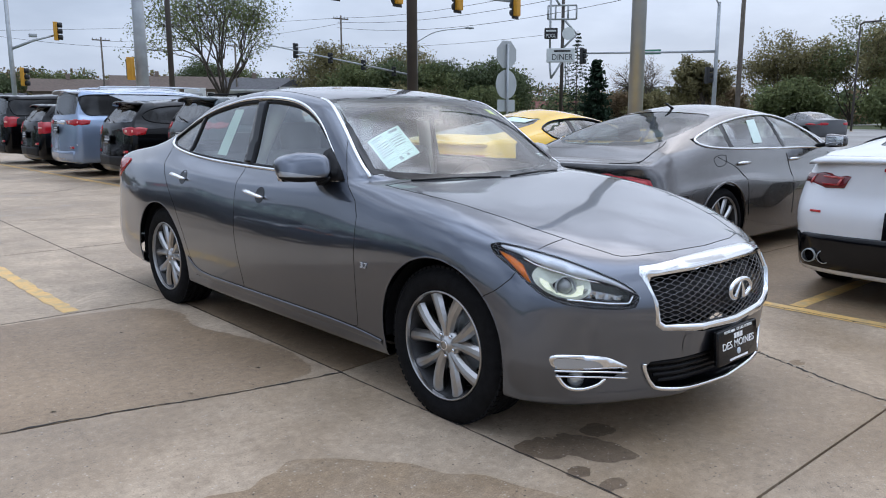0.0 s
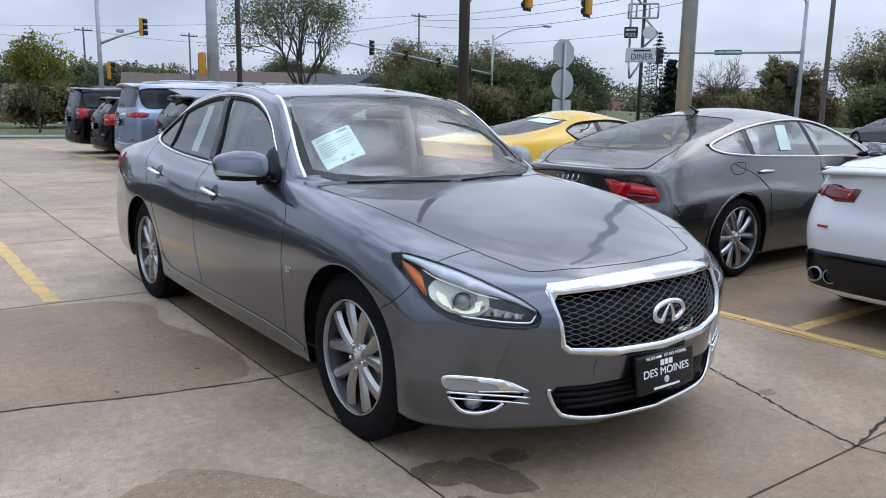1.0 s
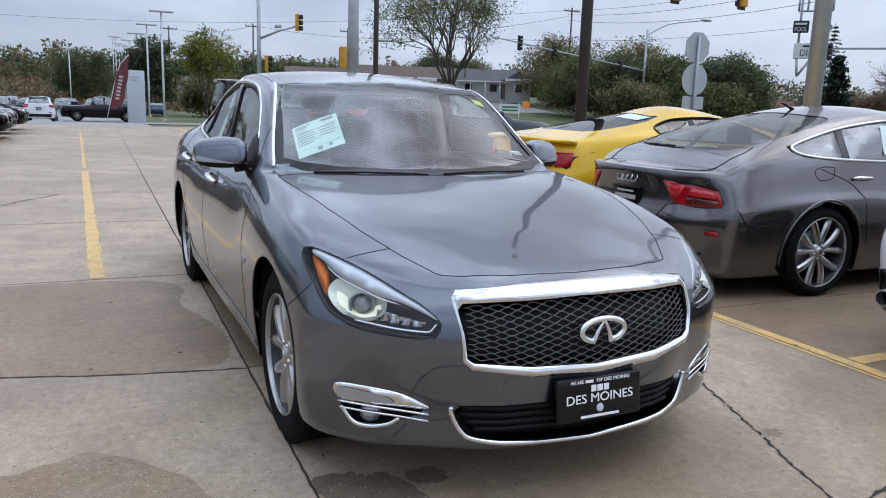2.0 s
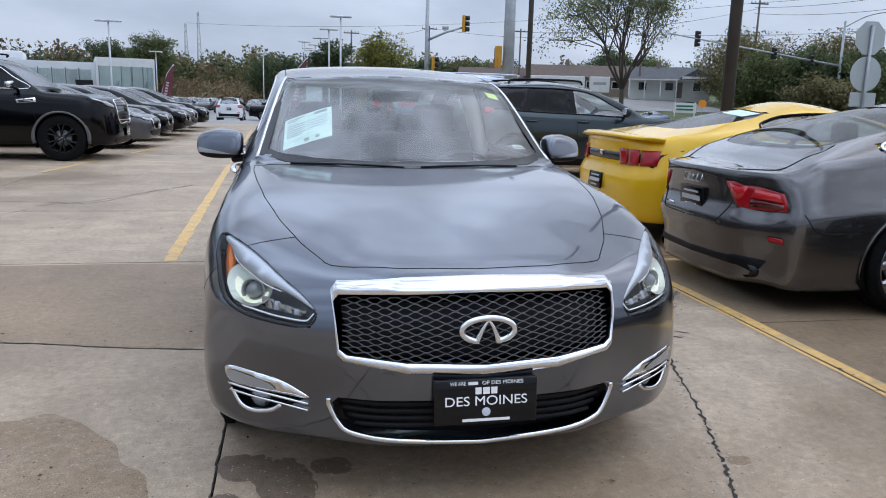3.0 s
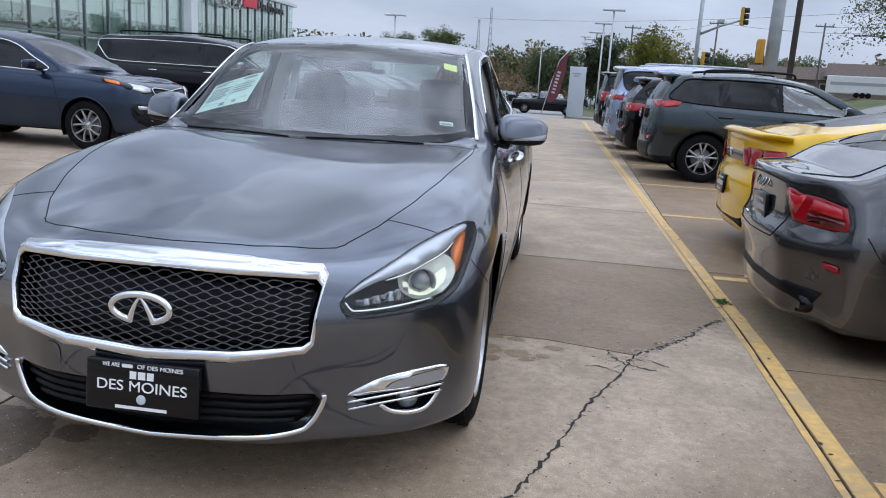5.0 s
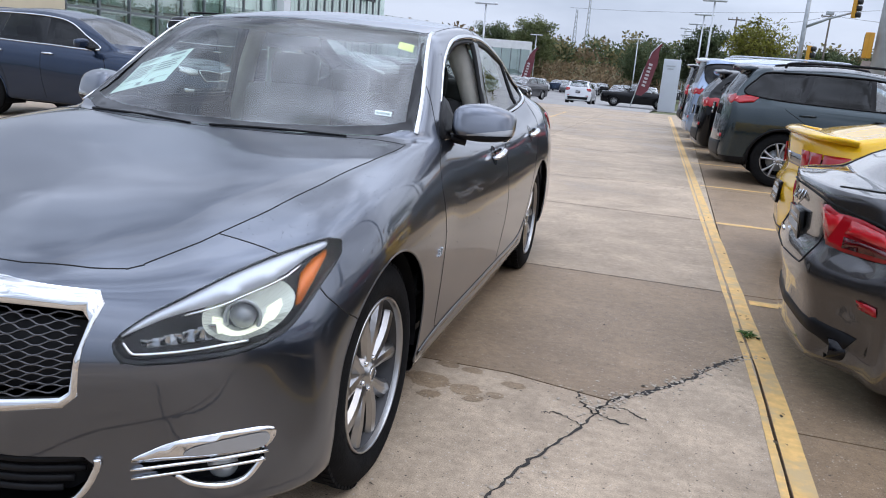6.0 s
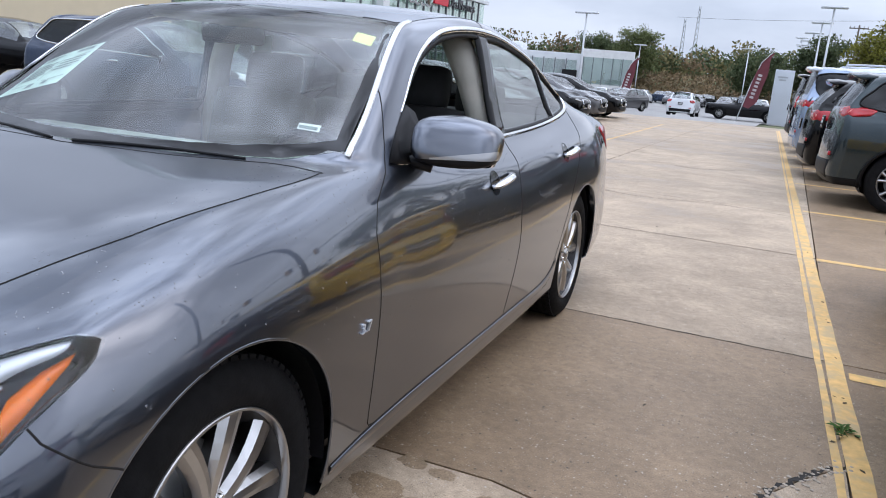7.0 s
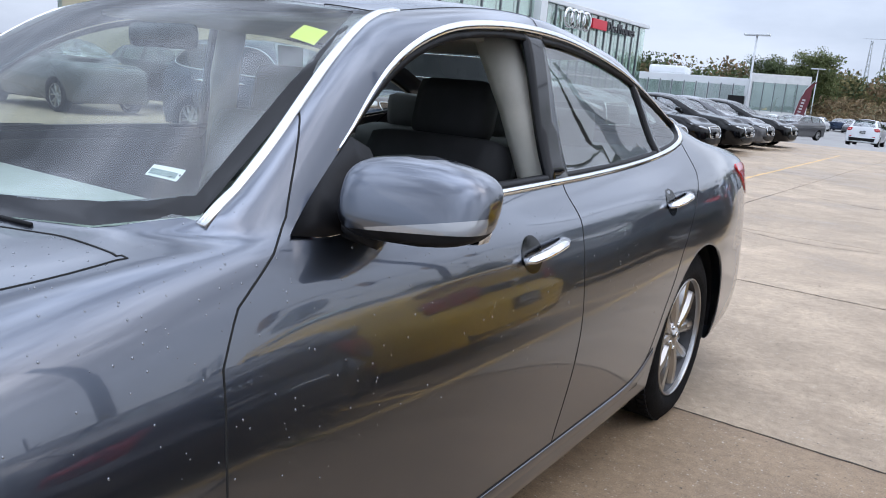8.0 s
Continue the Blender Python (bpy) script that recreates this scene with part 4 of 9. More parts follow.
        words("fender_badge", "3.7", .039, SATIN, car, plate_m, .052, .003)
        # door mirror
        mirror = new("door_mirror")
        mirror.parent = car
        b = bmesh.new()
        bmesh.ops.create_icosphere(b, subdivisions=4, radius=1)
        for v in b.verts:
            x, y, z = v.co
            f = lambda q, e: math.copysign(abs(q) ** e, q)
            x2, y2, z2 = f(x, .46), f(y, .62), f(z, .60)
            w = .118
            taper = 1.0 - .22 * max(0, x2)
            v.co = (x2 * w, y2 * (.066 - .014 * x2) + .045 * x2 + .022 * z2, z2 * (.076 * taper) + .010 * x2 * -1 + .014 - .014 * max(0, -x2) * max(0, z2))
        # black foot and clear signal wedge, cut out of the shell
        low_p, low_n = Vector((0, 0, -.034)), Vector((-.03, 0, 1)).normalized()
        sig_p, sig_n = Vector((-.02, 0, -.026)), Vector((-.17, 0, 1)).normalized()
        for pp, nn in ((low_p, low_n), (sig_p, sig_n), (Vector((0, .028, 0)), Vector((0, 1, 0)))):
            bmesh.ops.bisect_plane(b, geom=list(b.verts) + list(b.edges) + list(b.faces), plane_co=pp, plane_no=nn)

        def zone(f):
            c = f.calc_center_median()
            if (c - low_p).dot(low_n) < 0:
                return 1
            return 2 if (c - sig_p).dot(sig_n) < 0 and c.x > -.045 and c.y < .028 else 0

        for zn, nm, mt, lb in ((0, "mirror_shell", PAINT, ""), (1, "mirror_lower", BLACK, ""), (2, "mirror_signal", SIGNALCLEAR, "clear turn signal strip")):
            q = b.copy()
            bmesh.ops.delete(q, geom=[f for f in q.faces if zone(f) != zn], context="FACES")
            bmesh.ops.translate(q, verts=q.verts, vec=(.925, .985, 1.045))
            put(nm, q, mt, mirror, lb)
        b.free()
        b = bmesh.new()
        tube(b, [(.775, .925, 1.0), (.81, .935, .99), (.86, .95, .98)], .03, 8, flat=.6)
        put("mirror_arm", b, BLACK, mirror)
        b = bmesh.new()
        box(b, .83, 1.02, 1.045, 1.05, .985, 1.10, .02)
        put("mirror_glass", b, CHROME, mirror)
    for sd in (1, -1):
        b = patch(skin, SIDE, smooth_line([(3.60, .985), (3.76, .992), (3.90, .975), (3.955, .93), (3.945, .865), (3.88, .835), (3.76, .875), (3.66, .935)], 3, True), .005, .03, skirt=.01)
        part("tail_lamp", b if sd > 0 else flip_x(b), REDLENS, car, "red wrap-round tail lamp")
    for sd in (1, -1):
        for y in (0.0, 2.895):
            make_wheel(car, pose(sd * (.878 - .12), y, .335), sd, r=.345, rim=.236, width=.235, pairs=5, split=.30, swirl=.0, thick=1.55)
    return car, skin


HERO, HERO_SKIN = hero_sedan()


# ---- inside the sedan ----
def hero_interior(car):
    CABINGREY = material("dark_rear_leather", (.045, .044, .042), .65, var=.12, scale=12)
    cabin = new("interior")
    cabin.parent = car
    part("floor_pan", boxed(-.70, .70, .45, 3.1, .22, .30, .02), DARKSEAT, cabin, smooth=False)
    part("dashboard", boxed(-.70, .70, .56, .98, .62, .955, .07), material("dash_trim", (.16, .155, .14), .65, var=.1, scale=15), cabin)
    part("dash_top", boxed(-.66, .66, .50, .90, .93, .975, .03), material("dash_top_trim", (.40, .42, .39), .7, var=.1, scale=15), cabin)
    part("headliner", boxed(-.54, .54, 1.28, 2.55, 1.375, 1.40, .02), BEIGE, cabin)
    part("rear_shelf", boxed(-.58, .58, 2.75, 3.35, 1.0, 1.04, .02), DARKSEAT, cabin)
    part("console", boxed(-.12, .12, .9, 1.9, .3, .66, .05), DARKSEAT, cabin)
    part("rear_bench", boxed(-.62, .62, 2.05, 2.6, .35, .62, .08), CABINGREY, cabin)
    part("rear_backrest", boxed(-.62, .62, 2.52, 2.72, .55, 1.06, .07), CABINGREY, cabin)
    for sx, mat in ((-.37, material("grey_leather", (.12, .115, .105), .6, var=.1, scale=12)), (.37, DARKSEAT)):
        seat = new("front_seat")
        seat.parent = cabin
        part("cushion", boxed(sx - .26, sx + .26, 1.18, 1.66, .36, .58, .08), mat, seat)
        lean = Matrix.Translation((0, 1.66, .5)) @ pose(0, 0, 0, -14) @ Matrix.Translation((0, -1.66, -.5))
        part("backrest", boxed(sx - .25, sx + .25, 1.60, 1.76, .50, 1.13, .07, lean), mat, seat)
        part("headrest", boxed(sx - .135, sx + .135, 1.66, 1.77, 1.12, 1.31, .05, lean), mat, seat)
        for q in (-.06, .06):
            part("headrest_stem", tubed([(sx + q, 1.84, 1.08), (sx + q, 1.86, 1.18)], .008, 6), CHROME, seat)
    for sx in (-.36, 0, .36):
        part("rear_headrest", boxed(sx - .13, sx + .13, 2.60, 2.70, 1.05, 1.20, .04), CABINGREY, cabin)
    wheel = new("steering_wheel")
    wheel.parent = cabin
    wheel.matrix_basis = pose(.37, 1.12, .86, -65, 0, 0)
    b = bmesh.new()
    tube(b, [(.185 * math.cos(a), .185 * math.sin(a), 0) for a in np.linspace(0, 2 * math.pi, 40)], .016, 8)
    part("wheel_rim", b, DARKSEAT, wheel)
    part("wheel_hub", boxed(-.08, .08, -.06, .06, -.02, .02, .02), DARKSEAT, wheel)
    part("wheel_spoke", boxed(-.18, .18, -.015, .015, -.01, .01, .004), DARKSEAT, wheel)
    for sx in (-1, 1):
        part("pillar_trim", tubed([(sx * .70, 1.88, .5), (sx * .70, 1.87, .98), (sx * .625, 1.82, 1.22), (sx * .545, 1.79, 1.40)], .045, 8, flat=1.3), BEIGE, cabin)
        part("door_trim", boxed(sx * .72, sx * .765, .85, 1.80, .35, .985, .02), DARKSEAT, cabin)
        part("door_trim", boxed(sx * .70, sx * .745, 1.90, 2.75, .40, .99, .02), CABINGREY, cabin)
    part("rear_view_mirror", boxed(-.13, .13, 1.10, 1.13, 1.29, 1.35, .02), GLOSSBLACK, cabin)


hero_interior(HERO)


# stickers behind the windshield
def glass_sheet(name, mat, label, corners, off=-.008, n=6):
    b = bmesh.new()
    c = [Vector((*q, 0)) for q in corners]
    rows = []
    for i in range(n + 1):
        row = []
        for j in range(n + 1):
            u, v = i / n, j / n
            p = c[0] * (1 - u) * (1 - v) + c[1] * u * (1 - v) + c[2] * u * v + c[3] * (1 - u) * v
            r = HERO_SKIN.onto(TOP, p.x, p.y, off)
            row.append(b.verts.new(r[0]))
        rows.append(row)
    for i in range(n):
        for j in range(n):
            b.faces.new((rows[i][j], rows[i + 1][j], rows[i + 1][j + 1], rows[i][j + 1]))
    return part(name, b, mat, HERO, label)


guide = [(-.60, .862), (-.365, .90), (-.375, .705), (-.615, .665)]
glass_sheet("price_sheet", PAPER, "pale green price sheet behind the windshield", guide)


def on_sheet(u, v):
    a, b_, c, d = [np.array(q) for q in guide]
    return tuple(a * (1 - u) * (1 - v) + b_ * u * (1 - v) + c * u * v + d * (1 - u) * v)


for u0, u1, v0, v1 in ((.06, .40, .06, .09), (.06, .30, .12, .15), (.62, .90, .05, .13), (.06, .94, .22, .235), (.06, .45, .27, .30), (.06, .42, .34, .37), (.06, .45, .41, .44), (.06, .40, .48, .51), (.06, .44, .55, .58), (.06, .38, .62, .65), (.54, .92, .28, .31), (.54, .88, .36, .39), (.54, .92, .44, .47), (.54, .86, .52, .55), (.50, .508, .24, .78), (.06, .94, .79, .803), (.42, .52, .84, .94), (.66, .74, .84, .92)):
    glass_sheet("print_bar", INK, "", [on_sheet(u0, v0), on_sheet(u1, v0), on_sheet(u1, v1), on_sheet(u0, v1)], -.006, 1)
glass_sheet("inspection_sticker", YELLOWSTICK, "yellow-green inspection sticker", [(.50, 1.10), (.565, 1.105), (.575, 1.055), (.51, 1.05)])
glass_sheet("vin_label", WHITEINK, "small white printed label", [(.555, .705), (.615, .725), (.622, .700), (.562, .682)], -.006)
glass_sheet("print_bar", INK, "", [(.560, .698), (.610, .714), (.616, .702), (.565, .687)], -.005, 1)
# paper in the right rear window
b = patch(HERO_SKIN, SIDE, [(2.20, 1.07), (2.33, 1.075), (2.22, 1.36), (2.09, 1.36)], -.02, .05)
part("window_sheet", flip_x(b), PAPER, HERO, "long pale sheet behind the rear side window")
# wipers
for x0, x1, y0, y1 in ((.02, .52, .420, .515), (-.58, -.06, .535, .420)):
    pts = [HERO_SKIN.onto(TOP, x0 + (x1 - x0) * k / 10, y0 + (y1 - y0) * k / 10 + .01 * math.sin(k / 10 * 3.14), .002) for k in range(11)]
    part("wiper", tubed([r[0] for r in pts if r], .006, 6, .004), BLACK, HERO)


# ---- ground: one sheet to the horizon, with the concrete lot on it ----
GRASSY = material("ground_grass", (0.085, 0.11, 0.035), 0.9, var=0.3, scale=0.4, bump=0.4, bump_scale=8, stain=(0.13, 0.12, 0.06), stain_scale=0.05)


def concrete(name, base, dark, rough, wet_rough, stain_scale=.4):
    """Cast concrete: pale and dark grit, pits, blotches and damp areas."""
    m = material(name, base, rough, spec=.28, var=.13, scale=3.5, piece=.06, stain=dark, stain_scale=stain_scale, stain_rough=wet_rough)
    nt = m.node_tree
    b = nt.nodes["Principled BSDF"]
    src = b.inputs["Base Color"].links[0].from_socket
    geo = nt.nodes.new("ShaderNodeNewGeometry")
    for scale, lim, col, amount in ((52, .26, (.56, .50, .43), .7), (38, .22, (.045, .038, .03), .85), (120, .34, (.08, .065, .05), .6), (110, .30, (.6, .55, .48), .5)):
        v = nt.nodes.new("ShaderNodeTexVoronoi")
        v.inputs["Scale"].default_value = scale
        nt.links.new(geo.outputs["Position"], v.inputs["Vector"])
        few = nt.nodes.new("ShaderNodeMath")
        few.operation = "MULTIPLY_ADD"
        few.inputs[1].default_value = .42
        tone = nt.nodes.new("ShaderNodeSeparateColor")
        nt.links.new(v.outputs["Color"], tone.inputs["Color"])
        nt.links.new(tone.outputs["Red"], few.inputs[0])
        nt.links.new(v.outputs["Distance"], few.inputs[2])
        r = nt.nodes.new("ShaderNodeMapRange")
        r.inputs["From Min"].default_value, r.inputs["From Max"].default_value = lim, lim * .7
        r.inputs["To Max"].default_value = amount
        nt.links.new(few.outputs["Value"], r.inputs["Value"])
        mx = nt.nodes.new("ShaderNodeMix")
        mx.data_type = "RGBA"
        nt.links.new(r.outputs["Result"], mx.inputs["Factor"])
        nt.links.new(src, mx.inputs["A"])
        mx.inputs["B"].default_value = (*col, 1)
        src = mx.outputs["Result"]
    w = nt.nodes.new("ShaderNodeTexNoise")
    w.inputs["Scale"].default_value, w.inputs["Detail"].default_value, w.inputs["Roughness"].default_value = 1.1, 9, .68
    nt.links.new(geo.outputs["Position"], w.inputs["Vector"])
    wr = nt.nodes.new("ShaderNodeMapRange")
    wr.inputs["From Min"].default_value, wr.inputs["From Max"].default_value = .3, .7
    wr.inputs["To Min"].default_value, wr.inputs["To Max"].default_value = .80, 1.16
    nt.links.new(w.outputs["Fac"], wr.inputs["Value"])
    hw_ = nt.nodes.new("ShaderNodeHueSaturation")
    nt.links.new(wr.outputs["Result"], hw_.inputs["Value"])
    nt.links.new(src, hw_.inputs["Color"])
    src = hw_.outputs["Color"]
    w2 = nt.nodes.new("ShaderNodeTexNoise")
    w2.inputs["Scale"].default_value, w2.inputs["Detail"].default_value, w2.inputs["Roughness"].default_value = 22, 6, .75
    nt.links.new(geo.outputs["Position"], w2.inputs["Vector"])
    wr2 = nt.nodes.new("ShaderNodeMapRange")
    wr2.inputs["From Min"].default_value, wr2.inputs["From Max"].default_value = .3, .7
    wr2.inputs["To Min"].default_value, wr2.inputs["To Max"].default_value = .76, 1.24
    nt.links.new(w2.outputs["Fac"], wr2.inputs["Value"])
    hw2 = nt.nodes.new("ShaderNodeHueSaturation")
    nt.links.new(wr2.outputs["Result"], hw2.inputs["Value"])
    nt.links.new(src, hw2.inputs["Color"])
    src = hw2.outputs["Color"]
    n = nt.nodes.new("ShaderNodeTexNoise")
    n.inputs["Scale"].default_value, n.inputs["Detail"].default_value, n.inputs["Roughness"].default_value = 190, 7, .75
    nt.links.new(geo.outputs["Position"], n.inputs["Vector"])
    hs = nt.nodes.new("ShaderNodeHueSaturation")
    mr = nt.nodes.new("ShaderNodeMapRange")
    mr.inputs["From Min"].default_value, mr.inputs["From Max"].default_value = .3, .7
    mr.inputs["To Min"].default_value, mr.inputs["To Max"].default_value = .58, 1.42
    nt.links.new(n.outputs["Fac"], mr.inputs["Value"])
    nt.links.new(mr.outputs["Result"], hs.inputs["Value"])
    nt.links.new(src, hs.inputs["Color"])
    nt.links.new(hs.outputs["Color"], b.inputs["Base Color"])
    bp = nt.nodes.new("ShaderNodeBump")
    bp.inputs["Strength"].default_value, bp.inputs["Distance"].default_value = .35, .004
    nt.links.new(n.outputs["Fac"], bp.inputs["Height"])
    nt.links.new(bp.outputs["Normal"], b.inputs["Normal"])
    return m


CONC = concrete("concrete", (0.425, 0.333, 0.240), (0.312, 0.228, 0.148), .72, .36)
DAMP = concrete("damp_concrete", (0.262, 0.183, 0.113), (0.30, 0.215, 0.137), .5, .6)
PUDDLE = concrete("wet_stain", (0.275, 0.198, 0.125), (0.30, 0.225, 0.152), .72, .75, 3.0)
SOAKED = concrete("soaked_spot", (0.160, 0.115, 0.076), (0.17, 0.125, 0.085), .5, .6, 4.0)
JOINT = material("joint_filler", (0.03, 0.026, 0.022), 0.9, var=0.3, scale=20)
ASPHALT = material("road_concrete", (0.27, 0.26, 0.245), 0.6, var=0.15, scale=3, bump=0.2, bump_scale=50, stain=(0.2, 0.19, 0.18), stain_scale=0.15)
LINEPAINT = material("yellow_line_paint", (0.70, 0.44, 0.15), 0.6, var=0.14, scale=25, stain=(0.52, 0.37, 0.18), stain_scale=7)


def fall(y):
    """Height of the land: level lot, a dip beyond it and a bank far behind."""
    s = lambda a, b: (lambda q: q * q * (3 - 2 * q))(min(1, max(0, (y - a) / (b - a))))
    return -0.75 * s(33, 62) + 4.0 * s(118, 160)


def land(x, y):
    """The land with its rise across the road."""
    s = lambda q: (lambda v: v * v * (3 - 2 * v))(min(1, max(0, q)))
    return fall(y) + 3.2 * s((y - 52) / 53) * s((x - 27) / 11) * (1 - .85 * s((y - 120) / 45)) * (1 - s((x - 110) / 60))


bm = bmesh.new()
ysteps = [-2500, -600, -150, -50, -22, 0, 20, 33, 38, 43, 48, 53, 58, 62, 68, 74, 80, 86, 92, 98, 104, 110, 118, 125, 132, 139, 146, 153, 160, 220, 400, 900, 2500]
xsteps = [-2500, -900, -300, -120, -60, -26, 0, 9, 14, 27, 30, 34, 38, 48, 60, 80, 110, 140, 170, 300, 900, 2500]
gv = [[bm.verts.new((x, y, land(x, y) - 0.10)) for x in xsteps] for y in ysteps]
for r0, r1 in zip(gv, gv[1:]):
    for k in range(len(xsteps) - 1):
        bm.faces.new((r0[k], r0[k + 1], r1[k + 1], r1[k]))
tagged(part("ground", bm, GRASSY, smooth=False), "flat autumn grass ground reaching the horizon", "ground", kind="structure")


def sheet(name, x0, x1, y0, y1, mat, label, cat, lift=0.0, step=5.0):
    b = bmesh.new()
    ny = max(1, int((y1 - y0) / step))
    rows = [[b.verts.new((x, y0 + (y1 - y0) * k / ny, fall(y0 + (y1 - y0) * k / ny) + lift)) for x in (x0, x1)] for k in range(ny + 1)]
    for p, q in zip(rows, rows[1:]):
        b.faces.new((p[0], p[1], q[1], q[0]))
    return tagged(part(name, b, mat, smooth=False), label, cat, kind="structure")


sheet("far_pavement", -46, 0.6, 32.2, 112, ASPHALT, "pale wet concrete lot behind the row", "pavement", -0.02)
sheet("road", 14, 27, -160, 150, ASPHALT, "pale concrete road beside the lot", "road", -0.05)
sheet("cross_road", 0.6, 14, 50, 62, ASPHALT, "pale concrete side road", "road", -0.045)
sheet("far_side_road", 27, 72, 2, 30, ASPHALT, "pale concrete side road before the wood", "road", -0.045)
sheet("far_cross_road", 27, 160, 36, 50, ASPHALT, "pale concrete crossing road", "road", -0.045)
b = bmesh.new()
rows = [[b.verts.new((x, y, land(x, y) - .04)) for x in np.linspace(29, 50, 9)] for y in np.linspace(77, 93, 7)]
for p, q in zip(rows, rows[1:]):
    for k in range(8):
        b.faces.new((p[k], p[k + 1], q[k + 1], q[k]))
tagged(part("driveway", b, ASPHALT, smooth=False), "grey paved yard before the cottage", "pavement", kind="structure")
part("kerb", boxed(8.95, 9.12, -60, 48, -.3, .10, .02), CONC, smooth=False)
tagged(bpy.data.objects["kerb"], "pale concrete kerb along the lot", "kerb", kind="structure")
lot_base = tagged(part("lot_base", boxed(-26, 8.95, -22, 32.2, -0.30, -0.03), JOINT, smooth=False), "dark joint bed under the concrete slabs", "pavement", kind="structure")
XJ = [-26, -22.5, -19, -15.5, -12, -8.3, -4.45, -0.86, 2.165, 5.2, 8.95]
YJ = [-22, -18, -14, -10.5, -7, -4.1, -1.27, 0.97, 3.0, 5.72, 8.25, 11.1, 13.9, 16.8, 20, 24, 28, 32.2]
BREAK = [(-4.446, 1.25), (-3.4, 1.2), (-2.4, 1.10), (-1.9, 1.01), (-1.45, .89), (-.864, .79)]
for i in range(len(XJ) - 1):
    for j in range(len(YJ) - 1):
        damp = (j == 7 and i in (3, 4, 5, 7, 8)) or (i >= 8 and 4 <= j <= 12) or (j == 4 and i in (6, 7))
        gap = 0.0055
        x0, x1, y0, y1 = XJ[i] + gap, XJ[i + 1] - gap, YJ[j] + gap, YJ[j + 1] - gap
        bm = bmesh.new()
        # the slabs by the crack do not meet in a straight line
        if j in (6, 7) and i == 7:
            edge = lambda x: YJ[7] + .12 * math.cos((x - .9) * 1.9) - .05
            line = [(x, edge(x)) for x in (x0, .0, .6, 1.1)] + [(1.535, .94)]
            right = [(1.72, 1.14), (1.86, 1.36), (2.02, 1.62), (x1, 1.80)]
            pts = (line + right)
            if j == 6:
                poly = [(x0, y0), (x1, y0)] + [(x, y - gap) for x, y in pts[::-1]]
            else:
                poly = [(x, y + gap) for x, y in pts] + [(x1, y1), (x0, y1)]
        elif i == 6 and j == 6:
            poly = [(x0, y0), (x1, y0)] + [(x, y - gap) for x, y in BREAK[::-1]]
        elif i == 6 and j == 7:
            poly = [(x, y + gap) for x, y in BREAK] + [(x1, y1), (x0, y1)]
        else:
            poly = [(x0, y0), (x1, y0), (x1, y1), (x0, y1)]
        top = [bm.verts.new((x, y, 0)) for x, y in poly]
        low = [bm.verts.new((x, y, -.12)) for x, y in poly]
        bm.faces.new(top)
        for k in range(len(poly)):
            q = (k + 1) % len(poly)
            bm.faces.new((top[k], low[k], low[q], top[q]))
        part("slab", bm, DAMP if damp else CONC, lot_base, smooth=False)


# ---- marks on the concrete ----
def ribbon(name, pts, width, mat, z=.003, label="", rough_edge=0.0, seed=1):
    rnd = random.Random(seed)
    b = bmesh.new()
    P = [Vector((x, y, z)) for x, y in pts]
    rows = []
    for k, p in enumerate(P):
        d = (P[min(k + 1, len(P) - 1)] - P[max(k - 1, 0)]).normalized()
        n = Vector((-d.y, d.x, 0))
        w = width / 2
        rows.append((b.verts.new(p + n * (w + rnd.uniform(-1, 1) * rough_edge)), b.verts.new(p - n * (w + rnd.uniform(-1, 1) * rough_edge))))
    for p, q in zip(rows, rows[1:]):
        b.faces.new((p[0], p[1], q[1], q[0]))
    return part(name, b, mat, lines, label, smooth=False)


lines = thing("painted_lines", "worn yellow parking lines on the concrete", "markings", kind="structure")
lean = lambda y: -.024 * max(0, y - 1.3)
skew = lambda x, y0, y1, n: [(x + lean(y0 + (y1 - y0) * k / n), y0 + (y1 - y0) * k / n) for k in range(n + 1)]
ribbon("lane_line", skew(2.144, -6, 30, 180), .030, LINEPAINT, rough_edge=.003)
ribbon("lane_line", skew(2.214, -6, 30, 180), .080, LINEPAINT, rough_edge=.003, seed=2)
ribbon("lane_line", [(-1.545 - .024 * (y - 3), y) for y in np.linspace(3.04, 11.5, 110)], .105, LINEPAINT, rough_edge=.012, seed=3)
ribbon("lane_line", [(-1.545 - .024 * (y - 3), y) for y in np.linspace(12.2, 26, 120)], .06, LINEPAINT, rough_edge=.014, seed=5)
for k, (y0, y1) in enumerate(((6.95, 8.15), (9.9, 12.3), (14.0, 16.2))):
    ribbon("lane_line", [(-4.90 + .13 * (y - 7.0), y) for y in np.linspace(y0, y1, 24)], .10, LINEPAINT, rough_edge=.012, seed=4 + 10 * k)
for k, y in enumerate((-5.6, -2.85, -.17, 2.83, 5.66, 8.5, 11.55, 14.5, 17.4, 20.3)):
    ribbon("stall_line", [(2.27 + lean(y) + 4.6 * q / 24, y) for q in range(25)], .10, LINEPAINT, rough_edge=.005, seed=10 + k)

cracks = thing("concrete_cracks", "dark irregular cracks with crumbled edges in the concrete", "cracks", kind="structure")


